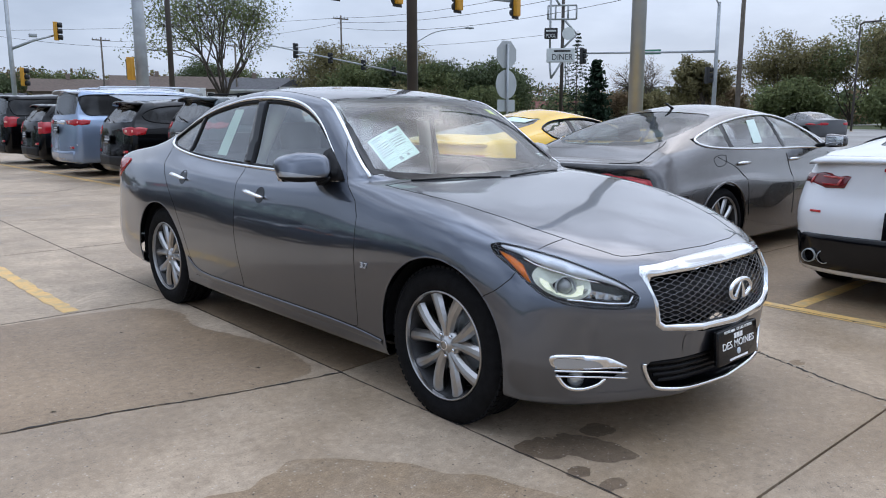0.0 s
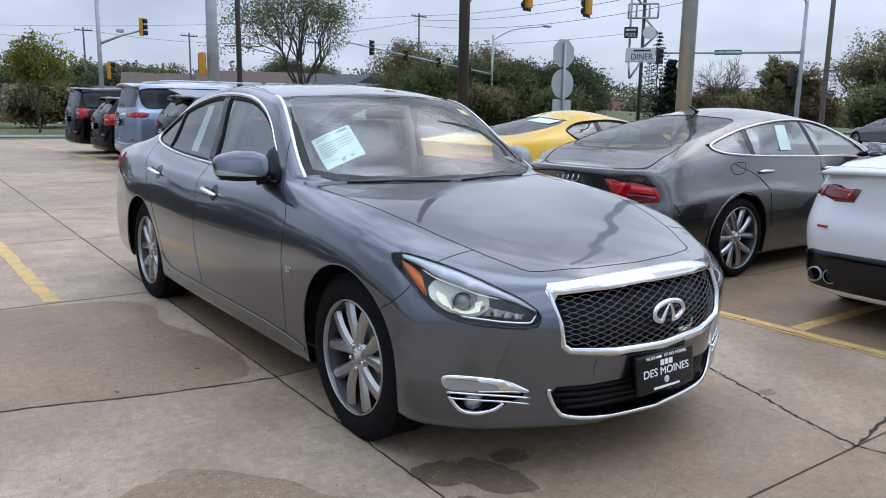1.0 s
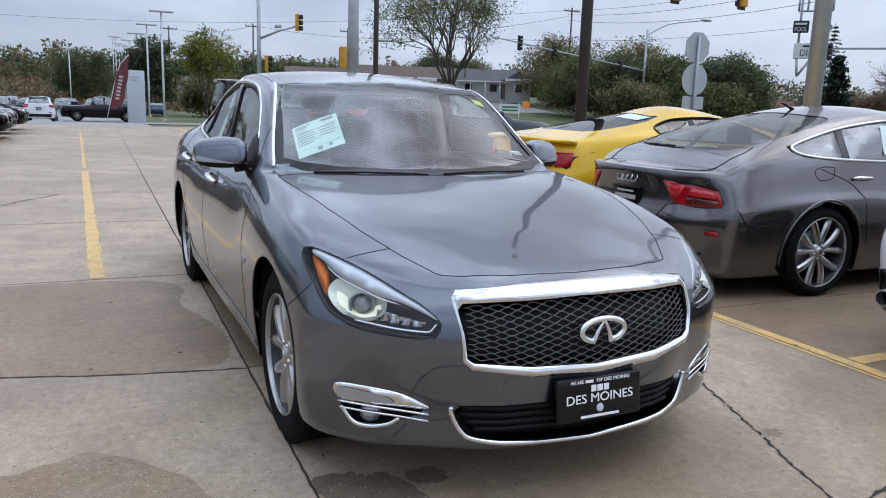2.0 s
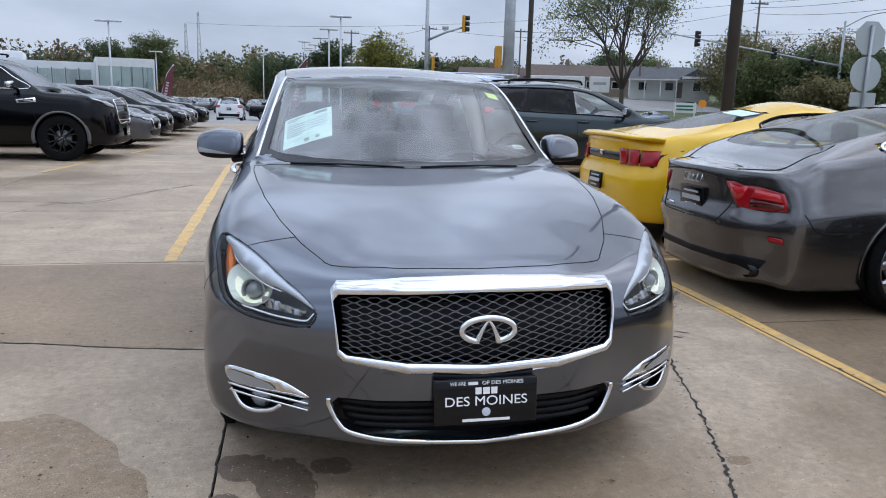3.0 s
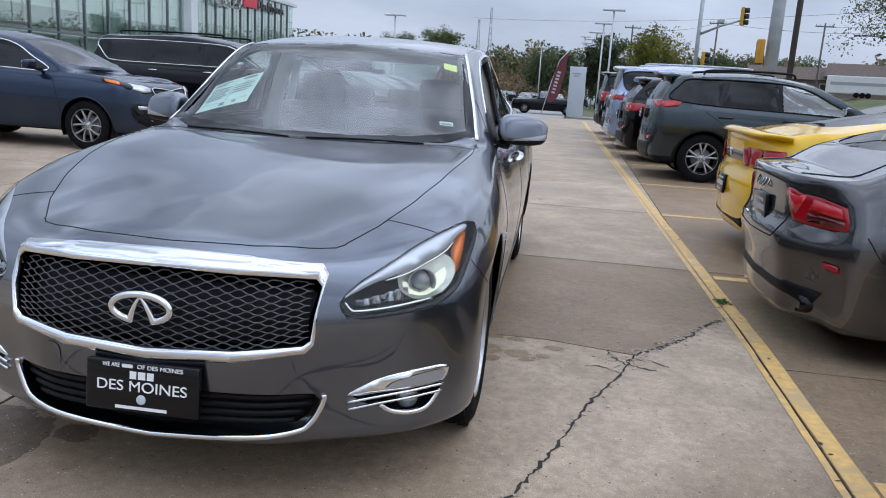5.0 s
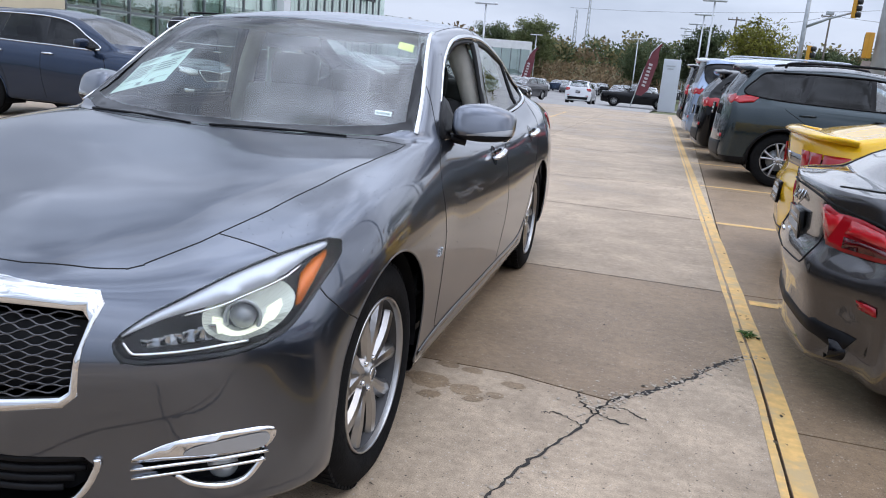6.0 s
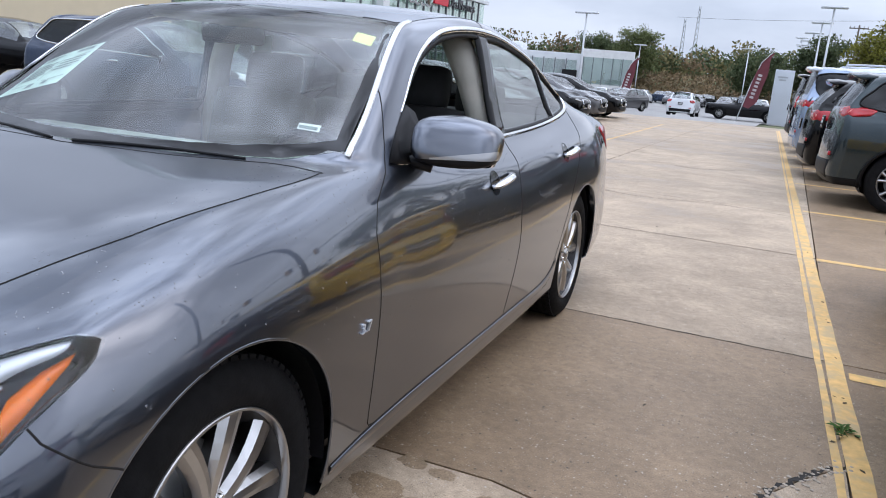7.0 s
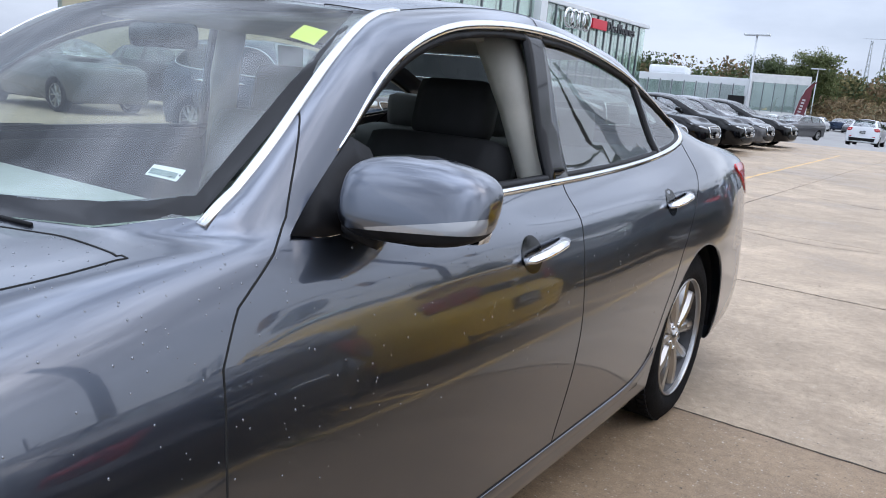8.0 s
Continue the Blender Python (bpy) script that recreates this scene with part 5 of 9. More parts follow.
def crack(pts, width, seed, n=14, wob=.008):
    rnd = random.Random(seed)
    P = smooth_line(pts, n)
    b = bmesh.new()
    rows = []
    for k, (x, y) in enumerate(P):
        w = width * rnd.uniform(.25, 1.3)
        ox, oy = rnd.uniform(-wob, wob), rnd.uniform(-wob, wob)
        d = P[min(k + 1, len(P) - 1)] - P[max(k - 1, 0)]
        d = d / max(1e-9, np.linalg.norm(d))
        rows.append((b.verts.new((x + ox - d[1] * w, y + oy + d[0] * w, .0022)), b.verts.new((x + ox + d[1] * w, y + oy - d[0] * w, .0022))))
    for p, q in zip(rows, rows[1:]):
        b.faces.new((p[0], p[1], q[1], q[0]))
    part("crack", b, JOINT, cracks, smooth=False)
    return P


c1 = crack([(1.54, .94), (1.46, .66), (1.34, .35), (1.25, .06), (1.17, -.22), (1.07, -.5), (.98, -.75), (.90, -.95), (.80, -1.27)], .007, 1)
c2 = crack([(1.54, .94), (1.70, 1.12), (1.84, 1.32), (2.0, 1.6), (2.15, 1.80)], .014, 2, wob=.012)
c3 = crack([(-4.4, 1.25), (-3.4, 1.2), (-2.4, 1.10), (-1.9, 1.01), (-1.45, .89), (-.86, .79)], .007, 3)
crack([(.80, -1.27), (1.4, -1.20), (2.1, -1.36)], .008, 4)
crack([(.80, -1.27), (.9, -1.7), (.75, -2.4), (.85, -3.2)], .005, 5)
crack([(-3.5, 6.1), (-2.9, 6.6), (-2.4, 7.6), (-2.0, 8.25)], .006, 6)
crack([(-.7, 8.3), (.3, 7.9), (1.2, 8.1), (2.1, 7.9)], .006, 7)
crack([(-.3, 12.4), (.5, 12.0), (1.2, 12.5)], .01, 8)
crack([(-.862, y) for y in np.linspace(-4.1, 3.0, 16)], .004, 61, 12, .005)
crack([(-.862, y) for y in np.linspace(3.0, 14.0, 20)], .004, 62, 10, .006)
crack([(x, 2.995) for x in np.linspace(-4.4, 2.1, 14)], .0045, 63, 12, .006)
crack([(x, 5.725) for x in np.linspace(-4.4, 2.1, 14)], .0045, 64, 10, .006)
crack([(-4.8, 6.57), (-3.5, 6.44), (-2.9, 6.4), (-2.5, 7.3), (-2.0, 8.2)], .006, 65)
crack([(-3.95, 4.6), (-3.7, 5.1), (-3.5, 5.7), (-3.3, 6.4)], .005, 66)
crack([(1.40, .95), (1.48, .80), (1.62, .74)], .006, 67, wob=.012)
crack([(1.46, .66), (1.36, .72), (1.30, .70)], .004, 68, wob=.008)
crack([(1.50, .84), (1.60, .88), (1.70, .80)], .004, 69, wob=.008)
rnd = random.Random(9)
chips = [(1.50 + rnd.gauss(0, .07), .86 + rnd.gauss(0, .08)) for _ in range(60)] + [(c[0] + rnd.gauss(0, .025), c[1] + rnd.gauss(0, .025)) for c in list(c2) for _ in range(3)] + [(c[0] + rnd.gauss(0, .03), c[1] + rnd.gauss(0, .03)) for c in list(c1)[::2]]
b = bmesh.new()
for x, y in chips:
    s = rnd.uniform(.003, .011)
    r = bmesh.ops.create_icosphere(b, subdivisions=1, radius=s, matrix=Matrix.Translation((x, y, .002)) @ Matrix.Diagonal((1, 1, .35, 1)) @ Matrix.Rotation(rnd.uniform(0, 6), 4, "Z"))
tagged(part("rubble", b, material("crumbled_concrete", (.40, .34, .27), .9, var=.35, scale=40), cracks, smooth=False), kind="stuff")
# weeds and scraps along the painted joint
weed = thing("weed", "small green weed growing in the joint", "weed")
b = bmesh.new()
for k in range(26):
    a, l = rnd.uniform(0, 6.28), rnd.uniform(.02, .055)
    base = Vector((2.175 + rnd.gauss(0, .012), 2.12 + rnd.gauss(0, .03), .004))
    tip = base + Vector((math.cos(a) * l, math.sin(a) * l, rnd.uniform(.006, .03)))
    side = Vector((-math.sin(a), math.cos(a), 0)) * l * .22
    mid = (base + tip) / 2 + Vector((0, 0, .006))
    b.faces.new([b.verts.new(q) for q in (base, mid + side, tip, mid - side)])
part("leaves", b, material("weed_green", (.06, .13, .02), .7, var=.2, scale=40), weed, smooth=False)
b = bmesh.new()
for k in range(150):
    x, y = (2.17 + rnd.gauss(0, .03), rnd.uniform(-1, 12)) if k < 60 else (rnd.uniform(-4, 2.1), rnd.uniform(-4, 9))
    a, s = rnd.uniform(0, 6.28), rnd.uniform(.006, .018)
    c, d = math.cos(a) * s, math.sin(a) * s
    b.faces.new([b.verts.new(q) for q in ((x + c, y + d, .004), (x - d * .5, y + c * .5, .007), (x - c, y - d, .0045), (x + d * .5, y - c * .5, .004))])
tagged(part("litter", b, material("dry_leaf", (.06, .045, .025), .85, var=.4, scale=9), smooth=False), "tiny dry leaves and grit scattered on the concrete", "litter", kind="stuff")

# wet blotches
blots = thing("wet_stains", "dark damp blotches on the dry concrete", "stains", kind="structure")


def blot(x, y, rx, ry, seed, turn=0.0, z=.0014, n=110):
    r = random.Random(seed)
    ph = [r.uniform(0, 6.28) for _ in range(6)]
    am = [r.uniform(.05, .16), r.uniform(.04, .12), r.uniform(.02, .08), r.uniform(.01, .05), .03, .025] + [.012] * 8 + [.008] * 10
    ph += [r.uniform(0, 6.28) for _ in range(18)]
    b = bmesh.new()
    pts = []
    for k in range(n):
        a = 2 * math.pi * k / n
        f = 1 + sum(am[q] * math.sin((q + 1) * a + ph[q]) for q in range(24))
        u, v = rx * f * math.cos(a), ry * f * math.sin(a)
        pts.append(b.verts.new((x + u * math.cos(turn) - v * math.sin(turn), y + u * math.sin(turn) + v * math.cos(turn), z)))
    b.faces.new(pts)
    part("blotch", b, SOAKED if .05 < rx < .25 and y < 0 else PUDDLE, blots, smooth=False)


for k, (x, y, rx, ry, tn) in enumerate(((-1.55, -.76, .46, .80, .38), (-.625, -.62, .10, .19, .35), (-.77, -.52, .11, .10, 0), (-.455, -.55, .075, .065, 0), (-.82, -.74, .055, .04, 0), (-.80, -.88, .06, .04, 0), (1.07, -.71, .05, .035, 0), (.80, .80, .10, .07, 0), (.97, .77, .07, .05, 0), (.83, 1.0, .05, .04, 0), (1.15, .90, .05, .035, 0), (1.10, .77, .035, .03, 0), (.95, .98, .05, .03, 0), (.85, .66, .05, .035, 0), (1.02, .70, .04, .03, .4))):
    blot(x, y, rx, ry, 100 + k, tn, z=.0012 + .00005 * k)

# the damp half of the slab by the break
rd = random.Random(77)
edge_pts = smooth_line([(-1.45, .905), (-1.10, .86), (-.93, .98), (-.885, 1.38), (-.95, 1.75), (-1.06, 2.15), (-1.0, 2.55), (-1.22, 2.86), (-1.9, 2.95), (-2.8, 2.93), (-3.6, 2.97), (-4.42, 2.96)], 14)
edge_pts = [(x + rd.uniform(-.008, .008), y + rd.uniform(-.008, .008)) for x, y in edge_pts]
b = bmesh.new()
b.faces.new([b.verts.new((x, y, .0011)) for x, y in [(-4.42, 1.262), (-3.4, 1.212), (-2.4, 1.112), (-1.9, 1.022)] + edge_pts])
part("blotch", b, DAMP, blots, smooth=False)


# ---- the other cars: bodies from a few main sizes ----
def car_lines(fo, wb, ro, hw, h, hood, cowl, header, roof_end, glass_end, tail, belt, rail, gc=.22, boxy=False, nose=.82, rear=None, corner=(.735, .10)):
    """Design lines of a half body. cowl, header, roof_end, glass_end: (along, up); belt: heights at its ends; rail: half width of the roof."""
    end = wb + ro
    ys = [-fo * .38, fo * .25, cowl[0], header[0], (header[0] + roof_end[0]) / 2, roof_end[0] - .02, max(glass_end[0], roof_end[0] + .1) if not boxy else roof_end[0] + (end - roof_end[0]) * .35, end - .34 if not boxy else end - .2]
    if not boxy:
        ys[6] = min(ys[6], end - .40)
        ys[7] = max(ys[6] + .08, end - .30)
    b = lambda y: belt[0] + (belt[1] - belt[0]) * min(1, max(0, (y - cowl[0]) / (roof_end[0] - cowl[0] + .3)))
    S = hw

    def blend(base, zr):
        return lambda f: base(f) + (zr - base(1)) * min(1, max(0, (f - .80) / .16)) ** 1.5

    def ring(z, pinch, back, front_in, shoulder):
        """One level all the way round: front middle, sides, rear middle."""
        out = [(0, -fo + front_in, z(0)), (.52 * S, -fo + front_in + .035, z(0)), (.84 * S, -fo + front_in + .17, z(.1)), ]
        out += [(pinch * S * (1 if 0 <= y <= wb + .2 else .985 if y < 0 or boxy else .955 if y < end - .35 else .905), y, z((y + fo) / (end + fo))) for y in ys]
        cx, cy = (.86, .10) if boxy else corner
        out += [(cx * S * pinch / .98, end - back - cy, z(1)), (.48 * S, end - back - .035, z(1)), (0, end - back, z(1))]
        return out
    deck = tail if not boxy else belt[1]
    z2, z3 = lambda f: gc + .15, lambda f: .60 + (.12 if f > .6 else .1 * f) + (h - 1.42) * .30
    zsh = lambda f: (hood - .06) + ((deck - .08) - (hood - .06)) * f
    b5 = None
    if rear:
        (r2, b2), (r3, b3), (r4, b4), b5 = rear
        z2, z3, z4 = blend(z2, r2), blend(z3, r3), blend(zsh, r4)
    else:
        z4, b2, b3, b4 = zsh, .0, .02, .05
    l1 = ring(lambda f: gc, .93, .06, .06, 0)
    l2 = ring(z2, .97, b2, .0, 0)
    l3 = ring(z3, 1.0, b3, .02, 0)
    l4 = ring(z4, .955, b4, .09, 0)
    zb = [hood, hood, hood + .01]
    l5, l6, l7 = [], [], []
    fr = [(0, -fo + .17), (.48 * S, -fo + .20), (.72 * S, -fo + .34)]
    for x, y in fr:
        l5.append((x, y, hood))
    for k, y in enumerate(ys):
        if k == 0:
            l5.append((.83 * S, y, hood + (cowl[1] - hood) * .45))
        elif k == 1:
            l5.append((.86 * S, y, hood + (cowl[1] - hood) * .72))
        else:
            if boxy or k < 6:
                l5.append(((.885 if k < 6 else .86) * S, y, b(y)))
            elif k == 6:
                l5.append((.80 * S, y, (b(y) + tail) / 2 + .02))
            else:
                l5.append((.735 * S, y, tail + .01))
    rz = deck
    l5 += [(.78 * S, end - .17, rz), (.46 * S, end - .10, rz), (0, end - .08, rz)] if boxy else [(.69 * S, end - .20, rz), (.42 * S, end - .10, rz + .005), (0, end - .065, rz + .008)]
    if b5 is not None:
        back = [(.70, .17), (.42, .045), (0, 0)]
        l5[-3:] = [(a * S, end - b5 - o, rz) for a, o in back]
    for x, y in fr:
        l6.append((x * .62, y + .24, hood + .035))
    l6 += [(.52 * S, ys[0] + .12, hood + (cowl[1] - hood) * .55), (.56 * S, ys[1] + .06, hood + (cowl[1] - hood) * .82), (.80 * S, cowl[0], cowl[1] + .035)]
    l6 += [(rail, header[0] + .05, header[1] - .05), (rail + .012, ys[4], h - .065), (rail - .005, ys[5], roof_end[1] - .06)]
    l7 = [(0, -fo + .5, hood + .05), (0, -fo + .52, hood + .055), (0, -fo + .6, hood + .06), (0, ys[0] + .2, hood + (cowl[1] - hood) * .62), (0, ys[1] + .1, hood + (cowl[1] - hood) * .9), (0, cowl[0] - .14, cowl[1] + .02), (0, header[0] - .03, header[1]), (0, ys[4], h), (0, ys[5], roof_end[1])]
    if boxy:
        g0, g1 = glass_end
        l6 += [(rail - .01, g0 - .34, g1 + .015), (rail - .03, g0 - .17, g1 + .002)]
        l6 += [(rail - .06, g0 - .09, g1 - .028), (rail * .55, g0 - .03, g1 - .006), (0, g0, g1)]
        l7 += [(0, g0 - .34, (roof_end[1] + g1 + .07) / 2), (0, g0 - .17, g1 + .058), (0, g0 - .03, g1 + .046), (0, g0, g1 + .043), (0, g0 + .03, g1 + .040)]
    else:
        l6 += [(rail * .98, ys[6], glass_end[1] + .005), (.62 * S, ys[7], tail + .015), (.55 * S, end - .24, tail + .012), (.32 * S, end - .18, tail + .014), (0, end - .15, tail + .014)]
        l7 += [(0, ys[6] + .03, glass_end[1] + .02), (0, ys[7] + .02, tail + .03), (0, end - .24, tail + .028), (0, end - .22, tail + .026), (0, end - .21, tail + .024)]
    l0 = [(x * .9, y + (.1 if y < -.3 * fo else -.1 if y > end - .3 else 0), z + .01) for x, y, z in l1]
    return [l0, l1, l2, l3, l4, l5, l6, l7]


KS, KV = [3, 3, 4, 4, 5, 8, 6, 6, 5, 4, 3, 4, 4], [1, 3, 4, 4, 3, 8, 7]


def band_of(poly, lo, hi, inset):
    """The part of an outline between two leaning lines given by their places at heights 1.0 and 1.5, each moved in by inset."""
    def clip(P, cut, keep_above, shift):
        out = []
        d = lambda p: (p[0] - (cut[0] + (cut[1] - cut[0]) * (p[1] - 1.0) / .5) - shift) * (1 if keep_above else -1)
        for a, b in zip(P, P[1:] + P[:1]):
            da, db = d(a), d(b)
            if da >= 0:
                out.append(a)
            if (da >= 0) != (db >= 0):
                f = da / (da - db)
                out.append((a[0] + (b[0] - a[0]) * f, a[1] + (b[1] - a[1]) * f))
        return out
    P = [tuple(map(float, p)) for p in poly]
    return clip(clip(P, lo, True, inset), hi, False, -inset)


def build_car(name, label, at, paint, size, wheel=None, boxy=False, glass_back=None, clad=False, detail=True, chrome=False, group="parked cars", glass_mat=None, category="car", tyre_r=.345, rim_r=.245, dlo=None, splits=(), backlight=None, mirror_mat=None, trim_mat=None, arch=None, front_glass=None):
    car = thing(name, label, category, group, at=at)
    fo, wb, ro, hw, h = size["fo"], size["wb"], size["ro"], size["hw"], size["h"]
    G = body_grid(car_lines(boxy=boxy, **size), KS, KV)
    cs, cv = np.concatenate([[0], np.cumsum(KS)]), np.concatenate([[0], np.cumsum(KV)])
    gm = glass_mat or CARGLASS

    def region(i, j):
        if dlo is not None and cv[5] <= j < cv[6]:
            return "body"
        if backlight is not None and i >= cs[8]:
            return "lower_cladding" if j < cv[2] - 1 and clad else "body"
        side = cv[5] + 1 <= j < cv[6] - 1
        if side and cs[5] + 2 <= i < cs[8 if not boxy else 9] + (1 if not boxy else 1):
            mid = cs[7] - 1
            if i == mid or i == mid - 0:
                return "pillar"
            return "side_a" if i < mid else "side_b" if (i < cs[8] - 1 or not boxy) else ("pillar" if i == cs[8] - 1 else "side_c")
        if j >= cv[6] and cs[5] + 1 <= i < cs[6]:
            return "front_glass"
        if not boxy and j >= cv[6] and cs[8] + 1 <= i < cs[9] + (0):
            return "back_glass"
        if boxy and cv[5] + 1 <= j < cv[6] - 1 and i >= cs[11] + 1:
            return "back_glass"
        if j < cv[2] - 1 and clad:
            return "lower_cladding"
        return "body"

    ns, nv = G.shape[:2]
    kinds = {}
    for i in range(ns - 1):
        for j in range(nv - 1):
            kinds.setdefault(region(i, j), []).append((i * nv + j, (i + 1) * nv + j, (i + 1) * nv + j + 1, i * nv + j + 1))
    V = G.reshape(-1, 3)
    outer = smooth_line(dlo, 4, True) if dlo is not None else None

    def both(faces):
        n = len(V)
        return np.concatenate([V, V * [-1, 1, 1]]), faces + [tuple(q + n for q in f[::-1]) for f in faces]

    fullbm = compact(*both([f for fs in kinds.values() for f in fs]))
    face_out(fullbm, (0, wb / 2, .7))
    skin = Skin(fullbm)
    fullbm.free()
    for kind, mat in (("body", paint), ("lower_cladding", BLACK)):
        if kind not in kinds:
            continue
        bm = compact(*both(kinds[kind]))
        face_out(bm, (0, wb / 2, .7))
        lay = bm.faces.layers.int.new("piece")
        for cy in (0, wb):
            cut_shape(bm, SIDE, ring_poly(cy, tyre_r, tyre_r + .05, 28), lambda c: np.abs(c[:, 0]) > hw * .62, lay, 1)
        if dlo is not None and kind == "body":
            cut_shape(bm, SIDE, list(outer), lambda c: np.abs(c[:, 0]) > size["rail"] * .7, lay, 1)
        if backlight is not None and kind == "body":
            cut_shape(bm, backlight[0], list(backlight[1]), lambda c: (c[:, 1] > size["roof_end"][0] - .25) & (c[:, 2] > size["belt"][1] - .12), lay, 1)
        bmesh.ops.delete(bm, geom=[f for f in bm.faces if f[lay] == 1], context="FACES")
        part("body_shell" if kind == "body" else kind, bm, mat, car)
    for kind in ("side_a", "side_b", "side_c", "pillar"):
        if kind in kinds:
            for sd in (1, -1):
                bm = compact(V * [sd, 1, 1], kinds[kind])
                face_out(bm, (0, wb / 2, .7))
                part({"side_a": "front_side_window", "side_b": "rear_side_window", "side_c": "cargo_window", "pillar": "door_pillar"}[kind], bm, gm if kind != "pillar" else GLOSSBLACK, car)
    for kind, nm, mat in (("front_glass", "windshield", SIDEGLASS), ("back_glass", "rear_window", glass_back or gm)):
        if kind in kinds:
            bm = compact(*both(kinds[kind]))
            face_out(bm, (0, wb / 2, .7))
            part(nm, bm, mat, car)
    if backlight is not None:
        part("rear_window", patch(skin, backlight[0], list(backlight[1]), -.004, .05), glass_back or (CARGLASS if boxy else gm), car)
    if dlo is not None:
        cuts = [(-9, -9)] + list(splits) + [(9, 9)]
        names = ["front_side_window", "rear_side_window", "cargo_window"]
        for sd in (1, -1):
            for k in range(len(cuts) - 1):
                pane = band_of(outer, cuts[k], cuts[k + 1], .035)
                b = patch(skin, SIDE, pane, -.006, .06)
                part(names[min(k, 2)], b if sd > 0 else flip_x(b), gm if k else front_glass or gm, car)
                if k:
                    b = patch(skin, SIDE, band_of(outer, cuts[k], cuts[k], -.035), -.003, .06)
                    part("door_pillar", b if sd > 0 else flip_x(b), GLOSSBLACK, car)
            ln = [r[0] for r in (skin.onto(SIDE, a, z, .003) for a, z in list(outer) + [outer[0]]) if r]
            part("window_trim", tubed([(p.x * sd, p.y, p.z) for p in ln], .011, 6), trim_mat or (CHROME if chrome else BLACK), car)
    # a dark cabin, arches, sides
    part("undertray", boxed(-hw * .78, hw * .78, -fo + .45, wb + ro - .45, size.get("gc", .22) - .03, size.get("gc", .22) + .02), BLACK, car, smooth=False)
    part("cabin", boxed(-hw * .66, hw * .66, size["cowl"][0] + .1, size["roof_end"][0] + .1, .5, size["belt"][0] - .06, .05), DARKSEAT, car)
    for sx in (-.38, .38):
        for yy in (size["header"][0] + .30, size["header"][0] + 1.15):
            part("seat_back", boxed(sx - .24, sx + .24, yy, yy + .14, .55, min(h - .38, size["belt"][0] + .12), .06), DARKSEAT, car)
            part("headrest", boxed(sx - .12, sx + .12, yy + .04, yy + .13, min(h - .36, size["belt"][0] + .13), min(h - .20, size["belt"][0] + .29), .04), DARKSEAT, car)
    for sd in (1, -1):
        for cy in (0, wb):
            b = bmesh.new()
            rings = []
            for a in np.linspace(-.4, math.pi + .4, 22):
                c, s = cy + (tyre_r + .052) * math.cos(a), tyre_r + (tyre_r + .052) * math.sin(a)
                rings.append((b.verts.new((sd * hw * .975, c, s)), b.verts.new((sd * hw * .55, c, s)), b.verts.new((sd * hw * .55, cy, tyre_r))))
            for p, q in zip(rings, rings[1:]):
                b.faces.new((p[0], q[0], q[1], p[1]))
                b.faces.new((p[1], q[1], q[2], p[2]))
            part("arch_liner", b, BLACK, car)
            lip = [skin.onto(SIDE, cy + (tyre_r + .055) * math.cos(a), tyre_r + (tyre_r + .055) * math.sin(a), .004) for a in np.linspace(-.2, math.pi + .2, 26)]
            b = bmesh.new()
            pts = [r[0] for r in lip if r and r[0].x > hw * .6]
            if len(pts) > 3:
                tube(b, [(p.x * sd, p.y, p.z) for p in pts], .034 if clad or arch else .010, 6, flat=.5 if clad or arch else 1)
                part("arch_trim", b, arch or (BLACK if clad else paint), car)
        b_post = splits[0][0] if splits else size["header"][0] + .74
        if detail:
            for yy in ([q[0] - .13 for q in splits[:2]] if splits else (size["header"][0] + .62, size["header"][0] + 1.55)):
                zz = size["belt"][0] - .09
                pts = [skin.onto(SIDE, yy + o, zz, f) for o, f in ((-.10, .002), (-.07, .03), (.07, .03), (.10, .002))]
                b = bmesh.new()
                pts = [r[0] for r in pts if r]
                if len(pts) == 4 and yy < wb - .1:
                    tube(b, [(p.x * sd, p.y, p.z) for p in pts], .014, 6)
                    part("door_handle", b, CHROME if chrome else paint, car)
            for seam in ([(size["cowl"][0] + .12, size["belt"][0] - .04), (size["cowl"][0] - .02, .62), (size["cowl"][0], .34)], [(b_post, size["belt"][0] - .03), (b_post - .03, .62), (b_post - .08, .34)], [(wb + .02, size["belt"][0] - .02), (wb - .33, .62 + tyre_r * .5), (wb - .46, .40)]):
                pts = [r[0] for r in (skin.onto(SIDE, y, z, .0) for y, z in smooth_line(seam, 6)) if r]
                b = bmesh.new()
                tube(b, [(p.x * sd, p.y, p.z) for p in pts], .004, 4)
                part("panel_gap", b, SEAM, car)
            # window trim
            tr = [] if dlo is not None else [skin.onto(SIDE, y, size["belt"][0] + (size["belt"][1] - size["belt"][0]) * (y - size["cowl"][0]) / (size["roof_end"][0] + .3 - size["cowl"][0]) + .028, .004) for y in np.linspace(size["cowl"][0] + .15, size["roof_end"][0] + (.1 if not boxy else .2), 16)]
            pts = [r[0] for r in tr if r]
            if pts:
                part("belt_trim", tubed([(p.x * sd, p.y, p.z) for p in pts], .010, 6), CHROME if chrome else BLACK, car)
            mir = new("door_mirror")
            mir.parent = car
            b = boxed(-.11, .11, -.06, .05, -.075, .075, .045)
            for v in b.verts:
                v.co.z *= 1 - .25 * (v.co.x * sd + .11) / .22
                v.co.y *= .7 + .3 * (v.co.z + .08) / .16
            mz = size["belt"][0] + (.08 if h < 1.5 else .10)
            bmesh.ops.translate(b, verts=b.verts, vec=(sd * (hw + .09), size["cowl"][0] + .36, mz))
            part("mirror_shell", b, mirror_mat or paint, mir)
